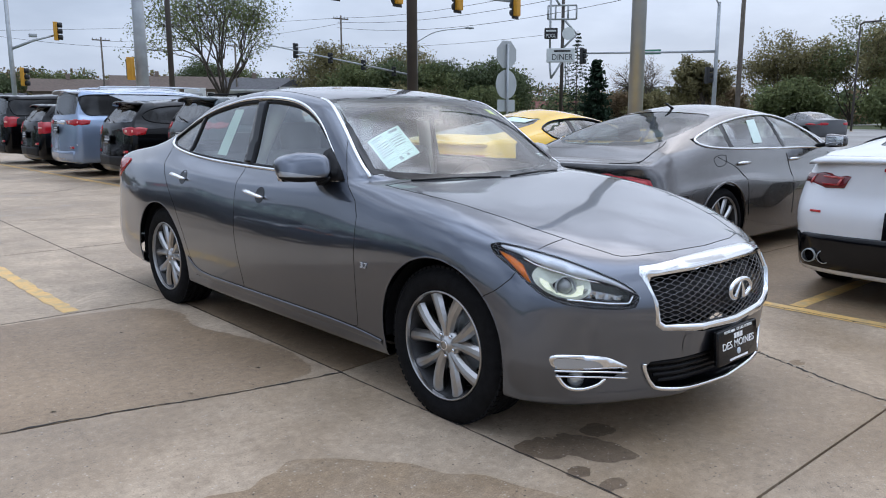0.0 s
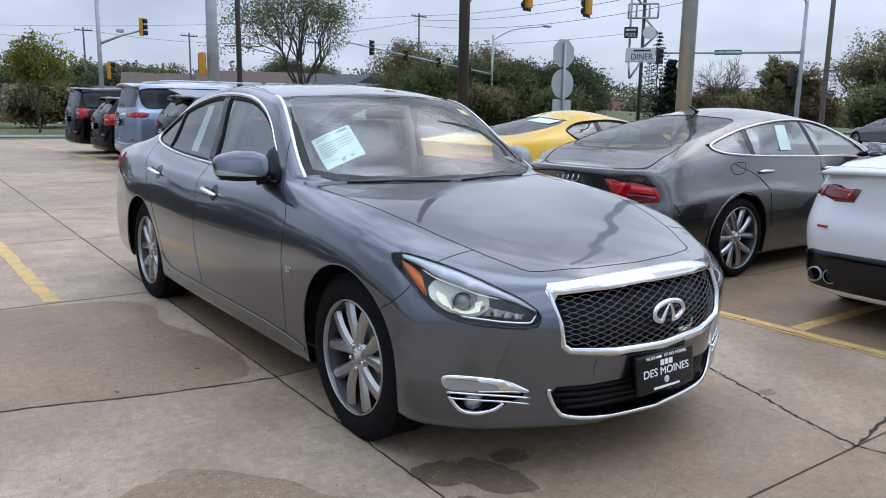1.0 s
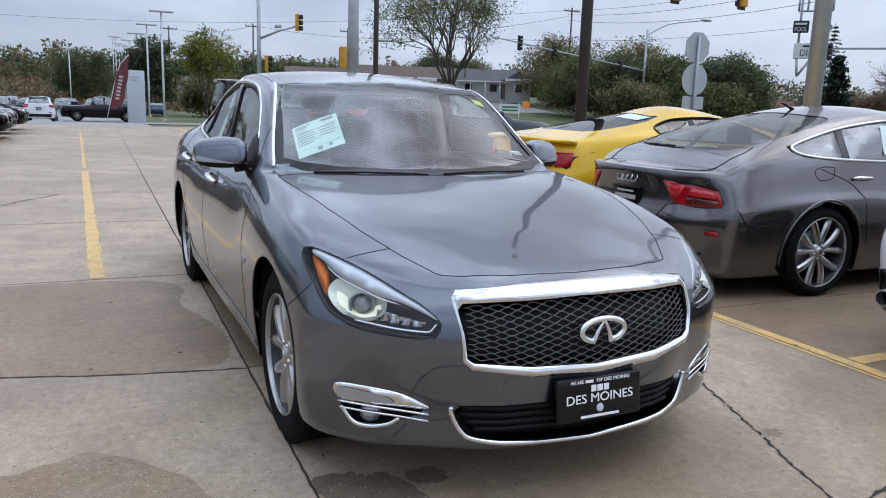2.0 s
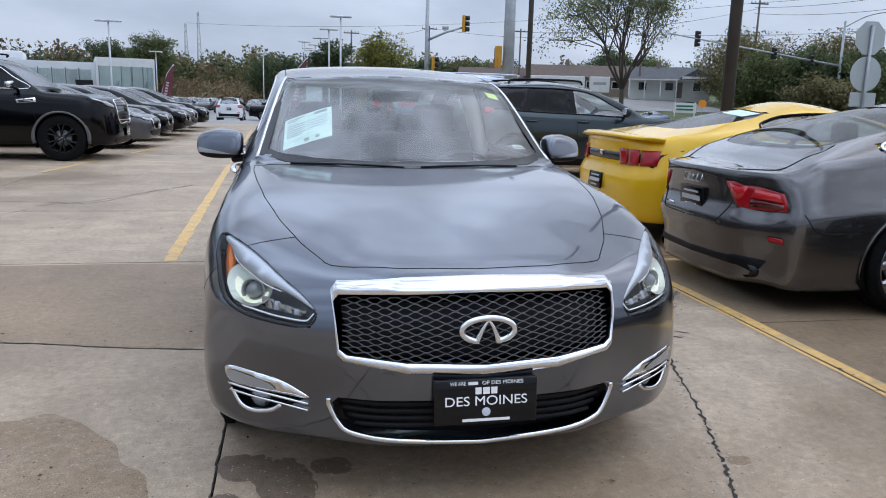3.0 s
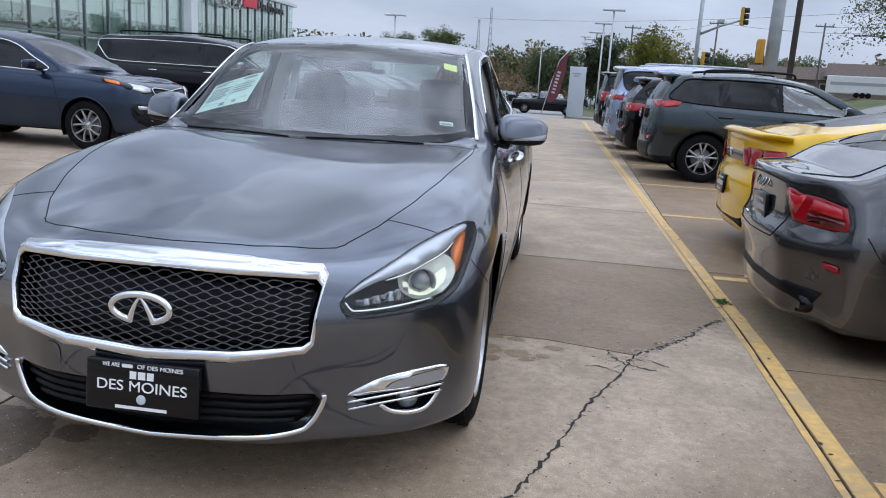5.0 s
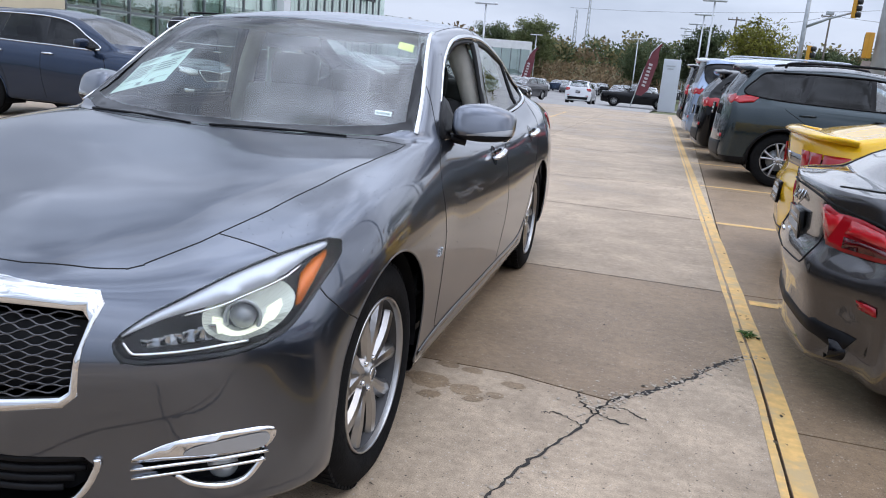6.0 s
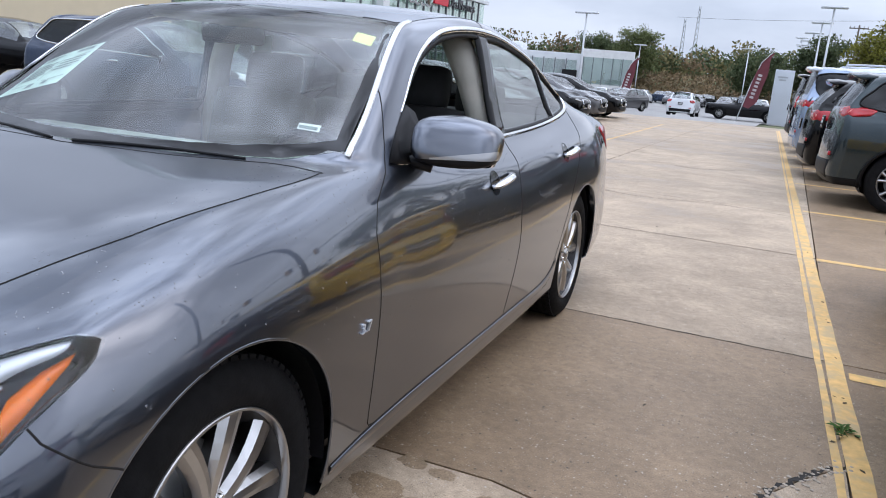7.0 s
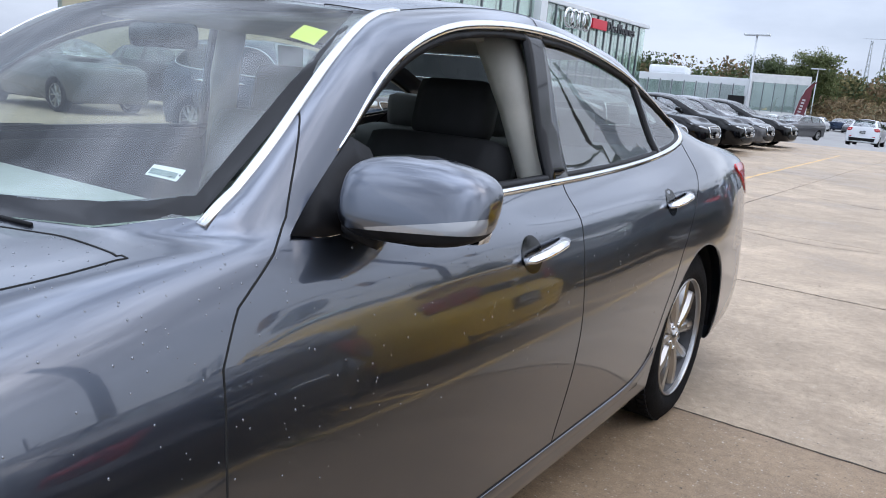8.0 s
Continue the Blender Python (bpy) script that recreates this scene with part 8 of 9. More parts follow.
# lattice tower far off
tw = thing("lattice_tower", "thin steel lattice radio tower far away", "tower", at=pose(-50, 395, 0))
for ox in (-1.5, 4.5):
    b = bmesh.new()
    hh = 40 if ox > 0 else 34
    for a in range(3):
        c, s = math.cos(a * 2.094), math.sin(a * 2.094)
        tube(b, [(ox + 1.6 * c, 1.6 * s, 0), (ox + .5 * c, .5 * s, hh)], .16, 4)
    for k in range(14):
        f0, f1 = k / 14, (k + 1) / 14
        for a in range(3):
            r0, r1 = 1.6 - 1.1 * f0, 1.6 - 1.1 * f1
            a0, a1 = a * 2.094, (a + 1) * 2.094
            tube(b, [(ox + r0 * math.cos(a0), r0 * math.sin(a0), hh * f0), (ox + r1 * math.cos(a1), r1 * math.sin(a1), hh * f1)], .09, 4)
    part("lattice", b, STEELGREY, tw)
for x, y in ((330, 330), (362, 300)):
    py2 = thing("power_pylon", "far steel power pylon", "pylon", "power pylons", at=pose(x, y, 0))
    b = bmesh.new()
    for sx in (-1, 1):
        for sy in (-1, 1):
            tube(b, [(3 * sx, 3 * sy, 0), (.8 * sx, .8 * sy, 28), (.3 * sx, .3 * sy, 36)], .22, 4)
    for z, w in ((24, 6), (29, 5), (33, 4)):
        tube(b, [(-w, 0, z), (w, 0, z)], .22, 4)
    for k in range(6):
        r0, r1 = 3 - 2.2 * k / 6, 3 - 2.2 * (k + 1) / 6
        for sx in (-1, 1):
            tube(b, [(r0 * sx, -r0, 28 * k / 6), (-r1 * sx, -r1, 28 * (k + 1) / 6)], .12, 4)
    part("lattice", b, STEELGREY, py2)

# ---- buildings ----
FACADE = glass("facade_glass", (.88, .95, .92), .01, 2.7)
MULLION = material("mullion_metal", (.16, .18, .19), .4, .5)
PALEWALL = material("pale_wall", (.66, .68, .69), .6, var=.05, scale=.6)
BLIND = material("pale_blind", (.74, .82, .78), .8, var=.06, scale=.7)
BACKROOM = material("showroom_interior", (.36, .42, .40), .8, var=.15, scale=.4)
ROOFGREY = material("grey_shingle", (.10, .10, .105), .9, var=.2, scale=3, bump=.3, bump_scale=10)
ROOFBROWN = material("brown_shingle", (.115, .085, .068), .9, var=.2, scale=3, bump=.3, bump_scale=10)
BRICKTONE = material("brown_siding", (.20, .155, .125), .85, var=.15, scale=2)
SIDING = material("white_siding", (.68, .68, .66), .7, var=.05, scale=2)

sh = thing("showroom", "glass-fronted car showroom with flat roof and sign", "building")
X0, TOPZ = -27.6, 8.0
part("back_wall", boxed(X0 - 9, X0 - 8.6, 20, 72.2, -1.2, TOPZ - .2), BACKROOM, sh, smooth=False)
part("roof", boxed(X0 - 9.2, X0 + .25, 52.6, 72.9, TOPZ - .25, TOPZ + .1, .05), PALEWALL, sh, smooth=False)
part("roof", boxed(X0 - 9.2, X0 - .6, 30.2, 52.6, TOPZ + .35, TOPZ + .8, .05), PALEWALL, sh, smooth=False)
part("upper_floor", boxed(X0 - 8.8, X0 - 1.0, 30.4, 72.4, 2.6, 3.0), PALEWALL, sh, smooth=False)
part("side_wall", boxed(X0 - 9, X0 - .1, 72.2, 72.6, -1.2, TOPZ - .2), FACADE, sh, smooth=False)
part("corner_pier", boxed(X0 - .7, X0 + .1, 51.6, 52.6, -1, TOPZ + .4, .03), PALEWALL, sh, smooth=False)
part("beige_wing", boxed(X0 - 9, X0 - .3, 20, 30.1, -1, 6.2, .03), material("beige_stucco", (.52, .46, .34), .8, var=.05, scale=1), sh, smooth=False)
for y0, y1, n, xo, top in ((52.6, 72.4, 13, 0, TOPZ - .25), (30.3, 51.6, 9, -.5, TOPZ + .35)):
    for k in range(n):
        a, b_ = y0 + (y1 - y0) * k / n, y0 + (y1 - y0) * (k + 1) / n
        for z0, z1 in ((-.6, 2.7), (2.8, top)):
            part("window_pane", boxed(X0 + xo - .02, X0 + xo + .02, a + .06, b_ - .06, z0, z1 - .06), FACADE, sh, smooth=False).visible_shadow = False
        part("mullion", boxed(X0 + xo - .08, X0 + xo + .09, a - .06, a + .06, -.7, top), MULLION, sh, smooth=False)
        for z0, z1, mt in ((-.6, 2.6, BACKROOM), (3.05, 4.6 - (.5 if xo else 1.2), BACKROOM), (4.6 - (.5 if xo else 1.2), top - .1, BLIND)):
            part("blind", boxed(X0 + xo - .40, X0 + xo - .36, a + .08, b_ - .08, z0, z1), mt, sh, smooth=False)
        if k % 2:
            part("interior_panel", boxed(X0 - 5, X0 - 4.8, a, b_, -.7, 5.2 + (k % 3) * .5), BACKROOM, sh, smooth=False)
    for z in (2.72, top - .02):
        part("transom", boxed(X0 + xo - .08, X0 + xo + .10, y0, y1, z, z + .10), MULLION, sh, smooth=False)
sign = new("roof_sign")
sign.parent = sh
sign.matrix_basis = pose(X0 + .35, 61.5, 7.0, 90, 0, 90)
for k in range(4):
    b = lathe([(.62, .08), (.78, .08), (.78, -.08), (.62, -.08), (.62, .08)], 24, "z")
    bmesh.ops.translate(b, verts=b.verts, vec=(-6.2 + 1.05 * k, -.1, .2))
    part("sign_ring", b, CHROME, sign)
RED = material("sign_red", (.55, .01, .03), .4)
part("brand_bar", boxed(-1.9, .9, -.45, .35, .05, .25, .04), RED, sign, smooth=False)
SIGNDARK = material("sign_dark", (.05, .05, .055), .4)
words("lettering", "Des", 1.15, SIGNDARK, sign, pose(2.05, -.05, .15), 1.9, .08)
words("lettering", "Moines", 1.15, SIGNDARK, sign, pose(5.2, -.05, .15), 3.8, .08)

wb_ = thing("white_building", "low white flat-roofed dealer building with glazing", "building", at=pose(-29.5, 112, 0, 0, 0, 14))
part("hall", boxed(-14, 2, 0, 16, -1, 5.0, .05), PALEWALL, wb_, smooth=False)
part("white_block", boxed(2, 9.6, -2.4, 14, -1, 5.7, .05), SIDING, wb_, smooth=False)
for k in range(5):
    part("window_pane", boxed(2.5 + 1.4 * k, 3.8 + 1.4 * k, -2.46, -2.40, .9, 4.5), FACADE, wb_, smooth=False)
    part("mullion", boxed(2.35 + 1.4 * k, 2.45 + 1.4 * k, -2.5, -2.4, .7, 4.6), MULLION, wb_, smooth=False)
part("window_back", boxed(2.4, 9.3, -2.42, -2.402, .8, 4.55), BACKROOM, wb_, smooth=False)
part("roof_hump", boxed(-12.5, -7, 4, 12, 5.0, 6.3, .4), PALEWALL, wb_, smooth=False)
for k in range(9):
    part("window_pane", boxed(-13.4 + 1.68 * k, -12.0 + 1.68 * k, -.06, .0, .4, 4.0), FACADE, wb_, smooth=False)
    part("mullion", boxed(-13.6 + 1.68 * k, -13.45 + 1.68 * k, -.1, .0, -.5, 4.2), MULLION, wb_, smooth=False)
for k in range(4):
    part("window_pane", boxed(9.6, 9.66, -1.2 + 3.6 * k, 1.2 + 3.6 * k, .6, 3.4), FACADE, wb_, smooth=False)
part("entrance", boxed(-.6, 1.6, -.12, 0, -.6, 2.6), DARKSEAT, wb_, smooth=False)


def house(name, label, x, y, w, d, wall_h, ridge, wall, roof, turn_deg, z0=-.8, windows=3, porch=False):
    t = thing(name, label, "house", at=pose(x, y, z0, 0, 0, turn_deg))
    part("wall", boxed(-w / 2, w / 2, -d / 2, d / 2, -.5, wall_h), wall, t, smooth=False)
    b = bmesh.new()
    o = .6
    vs = [b.verts.new(q) for q in ((-w / 2 - o, -d / 2 - o, wall_h - .1), (w / 2 + o, -d / 2 - o, wall_h - .1), (w / 2 + o, d / 2 + o, wall_h - .1), (-w / 2 - o, d / 2 + o, wall_h - .1), (-w / 2 - o, 0, wall_h + ridge), (w / 2 + o, 0, wall_h + ridge))]
    for f in ((0, 1, 5, 4), (2, 3, 4, 5), (0, 4, 3), (1, 2, 5), (3, 2, 1, 0)):
        b.faces.new([vs[q] for q in f])
    bmesh.ops.recalc_face_normals(b, faces=b.faces)
    part("roof", b, roof, t, smooth=False)
    for k in range(windows):
        xx = -w / 2 + w * (k + .5) / windows
        wn = part("window", boxed(xx - .6, xx + .6, -d / 2 - .05, -d / 2 + .02, .9, 2.1), SIDING, t, smooth=False)
        part("pane", boxed(xx - .5, xx + .5, -d / 2 - .07, -d / 2 - .05, 1.0, 2.0), DARKGLASS, wn, smooth=False)
    part("door", boxed(w * .12 - .45, w * .12 + .45, -d / 2 - .05, -d / 2 + .02, 0, 2.05), BRICKTONE, t, smooth=False)
    if porch:
        part("porch_roof", boxed(-w / 2, w / 2, -d / 2 - 2, -d / 2, wall_h - .25, wall_h - .1), SIDING, t, smooth=False)
        for k in range(6):
            xx = -w / 2 + .15 + (w - .3) * k / 5
            part("porch_post", boxed(xx - .07, xx + .07, -d / 2 - 1.95, -d / 2 - 1.8, 0, wall_h - .2), SIDING, t, smooth=False)
        b = bmesh.new()
        vs = [b.verts.new(q) for q in ((w * .12, -d / 2 - 2.3, wall_h), (w * .56, -d / 2 - 2.3, wall_h), (w * .34, -d / 2 - 2.3, wall_h + ridge * .75), (w * .12, 0, wall_h), (w * .56, 0, wall_h), (w * .34, 0, wall_h + ridge * .75))]
        for f in ((0, 1, 2), (0, 2, 5, 3), (1, 4, 5, 2), (0, 3, 4, 1), (3, 5, 4)):
            b.faces.new([vs[q] for q in f])
        bmesh.ops.recalc_face_normals(b, faces=b.faces)
        part("gable_roof", b, roof, t, smooth=False)
        part("gable_face", boxed(w * .16, w * .52, -d / 2 - 2.36, -d / 2 - 2.31, wall_h - .05, wall_h + .28), wall, t, smooth=False)
    part("chimney", boxed(-w * .2, -w * .2 + .6, -.3, .3, wall_h, wall_h + ridge + .7), BRICKTONE, t, smooth=False)
    return t


house("ranch_house", "low brown-roofed ranch house across the road", 47.5, 118, 20, 9, 2.7, 2.0, BRICKTONE, ROOFBROWN, -20, land(47.5, 118) + .3, windows=5)
house("ranch_house", "low brown ranch house with long roof", 35, 124, 15, 9, 2.7, 1.9, BRICKTONE, ROOFBROWN, -16, land(35, 124) + .2, windows=5)
house("grey_house", "grey-roofed low house behind trees", 19, 128, 15, 9, 2.7, 2.1, SIDING, ROOFGREY, -14, land(19, 128))
house("white_house", "white cottage with porch, front gable and grey roof", 51.0, 96.6, 10.5, 7, 2.5, 1.7, SIDING, ROOFGREY, -30, land(51, 96.6) + .1, windows=3, porch=True)
house("far_house", "far brown-red roofed low building", 150, 125, 26, 12, 3.2, 2.4, BRICKTONE, material("red_roof", (.16, .06, .045), .9, var=.15, scale=2), -50, windows=6)

# white trailers by the houses
for x, y, l, trn in ((38.4, 108.6, 8.6, -19), (44.6, 106.6, 2.9, -19)):
    tr = thing("white_trailer", "white enclosed trailer with dark wheels", "trailer", at=pose(x, y, land(x, y), 0, 0, trn))
    part("box_body", boxed(-l / 2, l / 2, -1.2, 1.2, .5, 2.8, .12), SIDING, tr, smooth=False)
    for k in (-.5, .2, .9):
        if l > 5:
            b = lathe([(0, .12), (.36, .12), (.36, -.12), (0, -.12)], 16)
            bmesh.ops.transform(b, matrix=pose(k, -1.2, .36, 0, 0, 90), verts=b.verts)
            part("wheel", b, TYRE, tr)
    part("jack_leg", boxed(-l / 2 + .4, -l / 2 + .5, -.1, .1, 0, .6), STEELGREY, tr, smooth=False)
    part("jack_leg", boxed(l / 2 - .5, l / 2 - .4, -.1, .1, 0, .6), STEELGREY, tr, smooth=False)
    part("print_band", boxed(-l / 2 + .5, l / 2 - .5, -1.22, -1.2, 1.6, 2.0), material("trailer_print", (.35, .35, .36), .7), tr, smooth=False)

ys_ = thing("yard_sign", "white yard sign board with green print and orange disc", "sign", at=pose(40, 71.8, land(40, 71.8), 0, 0, -30))
part("board", boxed(-1.15, 1.15, -.04, .04, .35, 1.35, .02), SIDING, ys_, smooth=False)
for z in (.60, .95):
    part("print_bar", boxed(-.85, .85, -.06, -.04, z, z + .18), SIGNGREEN, ys_, smooth=False)
for q in (-1.0, 1.0):
    part("post", boxed(q - .05, q + .05, -.05, .05, -.3, 1.6), SIDING, ys_, smooth=False)
b = lathe([(0, .02), (.42, .02), (.42, -.02), (0, -.02)], 20)
bmesh.ops.transform(b, matrix=pose(1.75, -.1, 1.35, 0, 0, 90), verts=b.verts)
part("orange_disc", b, material("sign_orange", (.85, .30, .02), .5), ys_, smooth=False)
part("disc_post", boxed(1.72, 1.78, -.06, 0, -.3, 1.35), STEELGREY, ys_, smooth=False)


# ---- trees ----
BARK = material("bark", (.075, .06, .048), .9, var=.3, scale=6, bump=.4, bump_scale=20)


def leaf_mat(name, color, var=.2):
    m = material(name, color, .65, var=0, piece=.05)
    nt = m.node_tree
    geo = nt.nodes.new("ShaderNodeNewGeometry")
    ramp_ = nt.nodes.new("ShaderNodeValToRGB")
    ramp_.color_ramp.elements[0].color = (*[c * (1 - var) for c in color], 1)
    ramp_.color_ramp.elements[1].color = (color[0] * (1 + var * 1.5), color[1] * (1 + var), color[2] * (1 + var * .4), 1)
    nt.links.new(geo.outputs["Random Per Island"], ramp_.inputs["Fac"])
    nt.links.new(ramp_.outputs["Color"], nt.nodes["Principled BSDF"].inputs["Base Color"])
    nt.nodes["Principled BSDF"].inputs["Specular IOR Level"].default_value = .1
    glow = nt.nodes.new("ShaderNodeBsdfTranslucent")
    both = nt.nodes.new("ShaderNodeMixShader")
    both.inputs["Fac"].default_value = .42
    nt.links.new(ramp_.outputs["Color"], glow.inputs["Color"])
    nt.links.new(nt.nodes["Principled BSDF"].outputs["BSDF"], both.inputs[1])
    nt.links.new(glow.outputs["BSDF"], both.inputs[2])
    nt.links.new(both.outputs["Shader"], nt.nodes["Material Output"].inputs["Surface"])
    return m


LEAFGREEN = leaf_mat("leaf_green", (.175, .215, .100))
LEAFDARK = leaf_mat("leaf_dark_green", (.125, .165, .090))
LEAFOLIVE = leaf_mat("leaf_olive", (.245, .230, .120))
LEAFRUST = leaf_mat("leaf_rust", (.25, .19, .12))
NEEDLE = leaf_mat("spruce_needles", (.03, .055, .036), .25)


def leaves(centres, per, spread, size, rng, flat=.75):
    """Many small leaves scattered round the given centres."""
    C = np.repeat(np.asarray(centres, float), per, axis=0)
    n = len(C)
    P = C + np.clip(rng.normal(0, 1, (n, 3)), -1.5, 1.5) * spread * np.array([1, 1, flat])
    a = rng.normal(0, 1, (n, 3))
    a /= np.linalg.norm(a, axis=1)[:, None]
    b = np.cross(a, rng.normal(0, 1, (n, 3)))
    b /= np.linalg.norm(b, axis=1)[:, None]
    s = size * rng.uniform(.55, 1.3, (n, 1))
    V = np.stack([P - a * s, P + b * s * .55, P + a * s, P - b * s * .55], 1).reshape(-1, 3)
    F = np.arange(4 * n).reshape(-1, 4)
    N = (P - C) / (spread + 1e-6) * .5 + rng.normal(0, .2, (n, 3)) + [0, 0, 1.0]
    N /= np.linalg.norm(N, axis=1)[:, None]
    return V, F, np.repeat(N, 4, axis=0)


def quick_mesh(name, V, F, N=None):
    me = bpy.data.meshes.new(name)
    me.vertices.add(len(V))
    me.vertices.foreach_set("co", np.asarray(V, np.float32).ravel())
    me.loops.add(F.size)
    me.loops.foreach_set("vertex_index", F.astype(np.int32).ravel())
    me.polygons.add(len(F))
    me.polygons.foreach_set("loop_start", np.arange(0, F.size, F.shape[1], dtype=np.int32))
    me.update(calc_edges=True)
    if N is not None:
        me.shade_smooth()
        me.normals_split_custom_set_from_vertices(N.astype(np.float32))
    return me


def make_tree(name, label, x, y, h, w, mat, seed, density=1.0, trunk=.25, bare=.0, crown_from=.25, size=.30, group="trees"):
    rng = np.random.default_rng(seed)
    z0 = land(x, y) - .2
    h = h - .6 * (land(x, y) - fall(y))
    t = thing(name, label, "tree", group, at=pose(x, y, z0))
    b = bmesh.new()
    top = h * .72
    tube(b, [(0, 0, -.2), (rng.normal(0, .1), rng.normal(0, .1), h * .25), (rng.normal(0, .25), rng.normal(0, .25), top)], trunk, 8, trunk * .25)
    ends = []
    nl = 14
    for k in range(nl):
        a = 2.4 * k + rng.uniform(-.4, .4)
        zb = h * (crown_from * .8 + .5 * k / nl)
        reach = w * .5 * rng.uniform(.65, 1.0) * (1 - .45 * max(0, k / nl - .4))
        e = np.array([math.cos(a) * reach, math.sin(a) * reach, zb + h * rng.uniform(.12, .32)])
        mid = np.array([math.cos(a) * reach * .45, math.sin(a) * reach * .45, zb + h * .07])
        tube(b, [(0, 0, zb), tuple(mid), tuple(e)], trunk * .38, 6, .02)
        ends.append(e)
        for q in range(4):
            aa = a + rng.uniform(-1, 1)
            s = mid + (e - mid) * rng.uniform(.1, .9)
            d = np.array([math.cos(aa), math.sin(aa), rng.uniform(.2, 1.1)]) * w * rng.uniform(.10, .22)
            tube(b, [tuple(s), tuple(s + d * .5 + rng.normal(0, .08, 3)), tuple(s + d)], trunk * .14, 5, .012)
            ends.append(s + d)
    part("trunk", b, BARK, t)
    n = int(110 * density)
    C = []
    while len(C) < n:
        p = rng.uniform(-1, 1, 3)
        r = np.linalg.norm(p)
        if .35 < r < 1:
            q = p * [w / 2, w / 2, h * (1 - crown_from) / 2] * (.8 + .3 * rng.uniform()) + [0, 0, h * (crown_from + 1) / 2]
            q[:2] *= 1 - .35 * max(0, p[2])
            C.append(q)
    C = np.array(C + [e for e in ends if rng.uniform() > bare])
    V, F, N = leaves(C, max(5, int(84 * (1 - bare))), w * .078, size * .52, rng)
    part("crown", quick_mesh("crown", V, F, N), mat, t)
    return t


def spread_tree(name, label, x, y, h, w, mat, seed, trunk=.3, stems=5, leafy=1.0, size=.13, low=.12, group="trees", cat="tree"):
    """A tree that forks again and again, with leaves on its outer twigs."""
    rng = np.random.default_rng(seed)
    z0 = land(x, y) - .2
    h = h - .6 * (land(x, y) - fall(y))
    t = thing(name, label, cat, group, at=pose(x, y, z0))
    b = bmesh.new()
    tips = []

    def grow(p, d, length, r, level):
        q = p + d * length * .5 + rng.normal(0, .05, 3) * length
        e = p + d * length
        tube(b, [tuple(p), tuple(q), tuple(e)], r, 6 if level < 2 else 4, r * .62)
        if level >= 2:
            tips.append(((q + e) / 2, length))
        if level >= 4:
            tips.append((e, length))
            return
        for k in range(3 if level < 3 else 2):
            side = rng.normal(0, 1, 3)
            side -= d * side.dot(d)
            side /= np.linalg.norm(side)
            nd = d * rng.uniform(.65, 1.0) + side * rng.uniform(.4, .85) * (1.1 if level else .8) + [0, 0, .10]
            grow(p + d * length * (1.0 if k == 0 else rng.uniform(.45, .95)), nd / np.linalg.norm(nd), length * rng.uniform(.60, .82), r * .58, level + 1)

    tube(b, [(0, 0, -.2), (0, 0, h * low * 1.25)], trunk, 9, trunk * .9)
    for k in range(stems):
        a = 2 * math.pi * k / stems + rng.uniform(-.4, .4)
        lean_ = rng.uniform(.12, .55) * w / h * 1.25
        d = np.array([math.cos(a) * lean_, math.sin(a) * lean_, 1.0])
        grow(np.array([0, 0, h * low]), d / np.linalg.norm(d), h * rng.uniform(.26, .36), trunk * .55, 0)
    # fitted to the height and spread wanted
    P = np.array([q for q, _ in tips])
    fz = h / P[:, 2].max()
    fx = w * .5 / np.percentile(np.hypot(P[:, 0], P[:, 1]), 96)
    bmesh.ops.scale(b, vec=(fx, fx, fz), verts=b.verts)
    part("trunk", b, BARK, t)
    P *= [fx, fx, fz]
    pick = P[rng.uniform(size=len(P)) < min(1, leafy * 1.2)]
    V, F, N = leaves(pick, max(4, int(22 * leafy)), w * .030 + .12, size, rng, .8)
    part("crown", quick_mesh("crown", V, F, N), mat, t)
    return t


def make_spruce(x, y, h, w, seed, label="dark spruce with drooping tiers"):
    rng = np.random.default_rng(seed)
    t = thing("spruce", label, "tree", "trees", at=pose(x, y, land(x, y) - .1))
    part("trunk", tubed([(0, 0, -.2), (0, 0, h)], .12, 6, .02), BARK, t)
    C = []
    for k in range(26):
        f = k / 26
        r = w / 2 * (1 - f) ** .85
        for q in range(int(5 + 9 * (1 - f))):
            a = rng.uniform(0, 6.28)
            for g in (.35, .7, 1.0):
                C.append((math.cos(a) * r * g, math.sin(a) * r * g, h * (.08 + .92 * f) - .10 * r * g * 2))
    V, F, N = leaves(C, 5, .13, .13, rng, .4)
    part("crown", quick_mesh("crown", V, F, N), NEEDLE, t)


spread_tree("large_tree", "tall spreading tree with thin autumn leaves", 36, 79, 18.6, 18.5, LEAFGREEN, 1, .30, 7, .68, .14)
for k, (x, y, h, w, m) in enumerate(((50, 73, 8.2, 8, LEAFGREEN), (54, 71, 8.5, 8, LEAFDARK), (58, 69, 8, 8, LEAFGREEN), (62, 71, 9, 9, LEAFDARK), (66, 67, 9, 9, LEAFDARK), (70, 69, 8.5, 8, LEAFDARK), (60, 62, 5, 7, LEAFGREEN), (52, 66, 5, 7, LEAFOLIVE), (62, 128, 9, 9, LEAFGREEN), (66, 84, 11, 10, LEAFOLIVE), (55, 86, 11, 10, LEAFOLIVE), (56, 130, 10, 10, LEAFDARK))):
    make_tree("broadleaf_tree", "dense green tree across the road" if m is not LEAFDARK else "dense dark green tree across the road", x, y, h, w, m, 20 + k, 1.3, .25, .05, .08, .30)
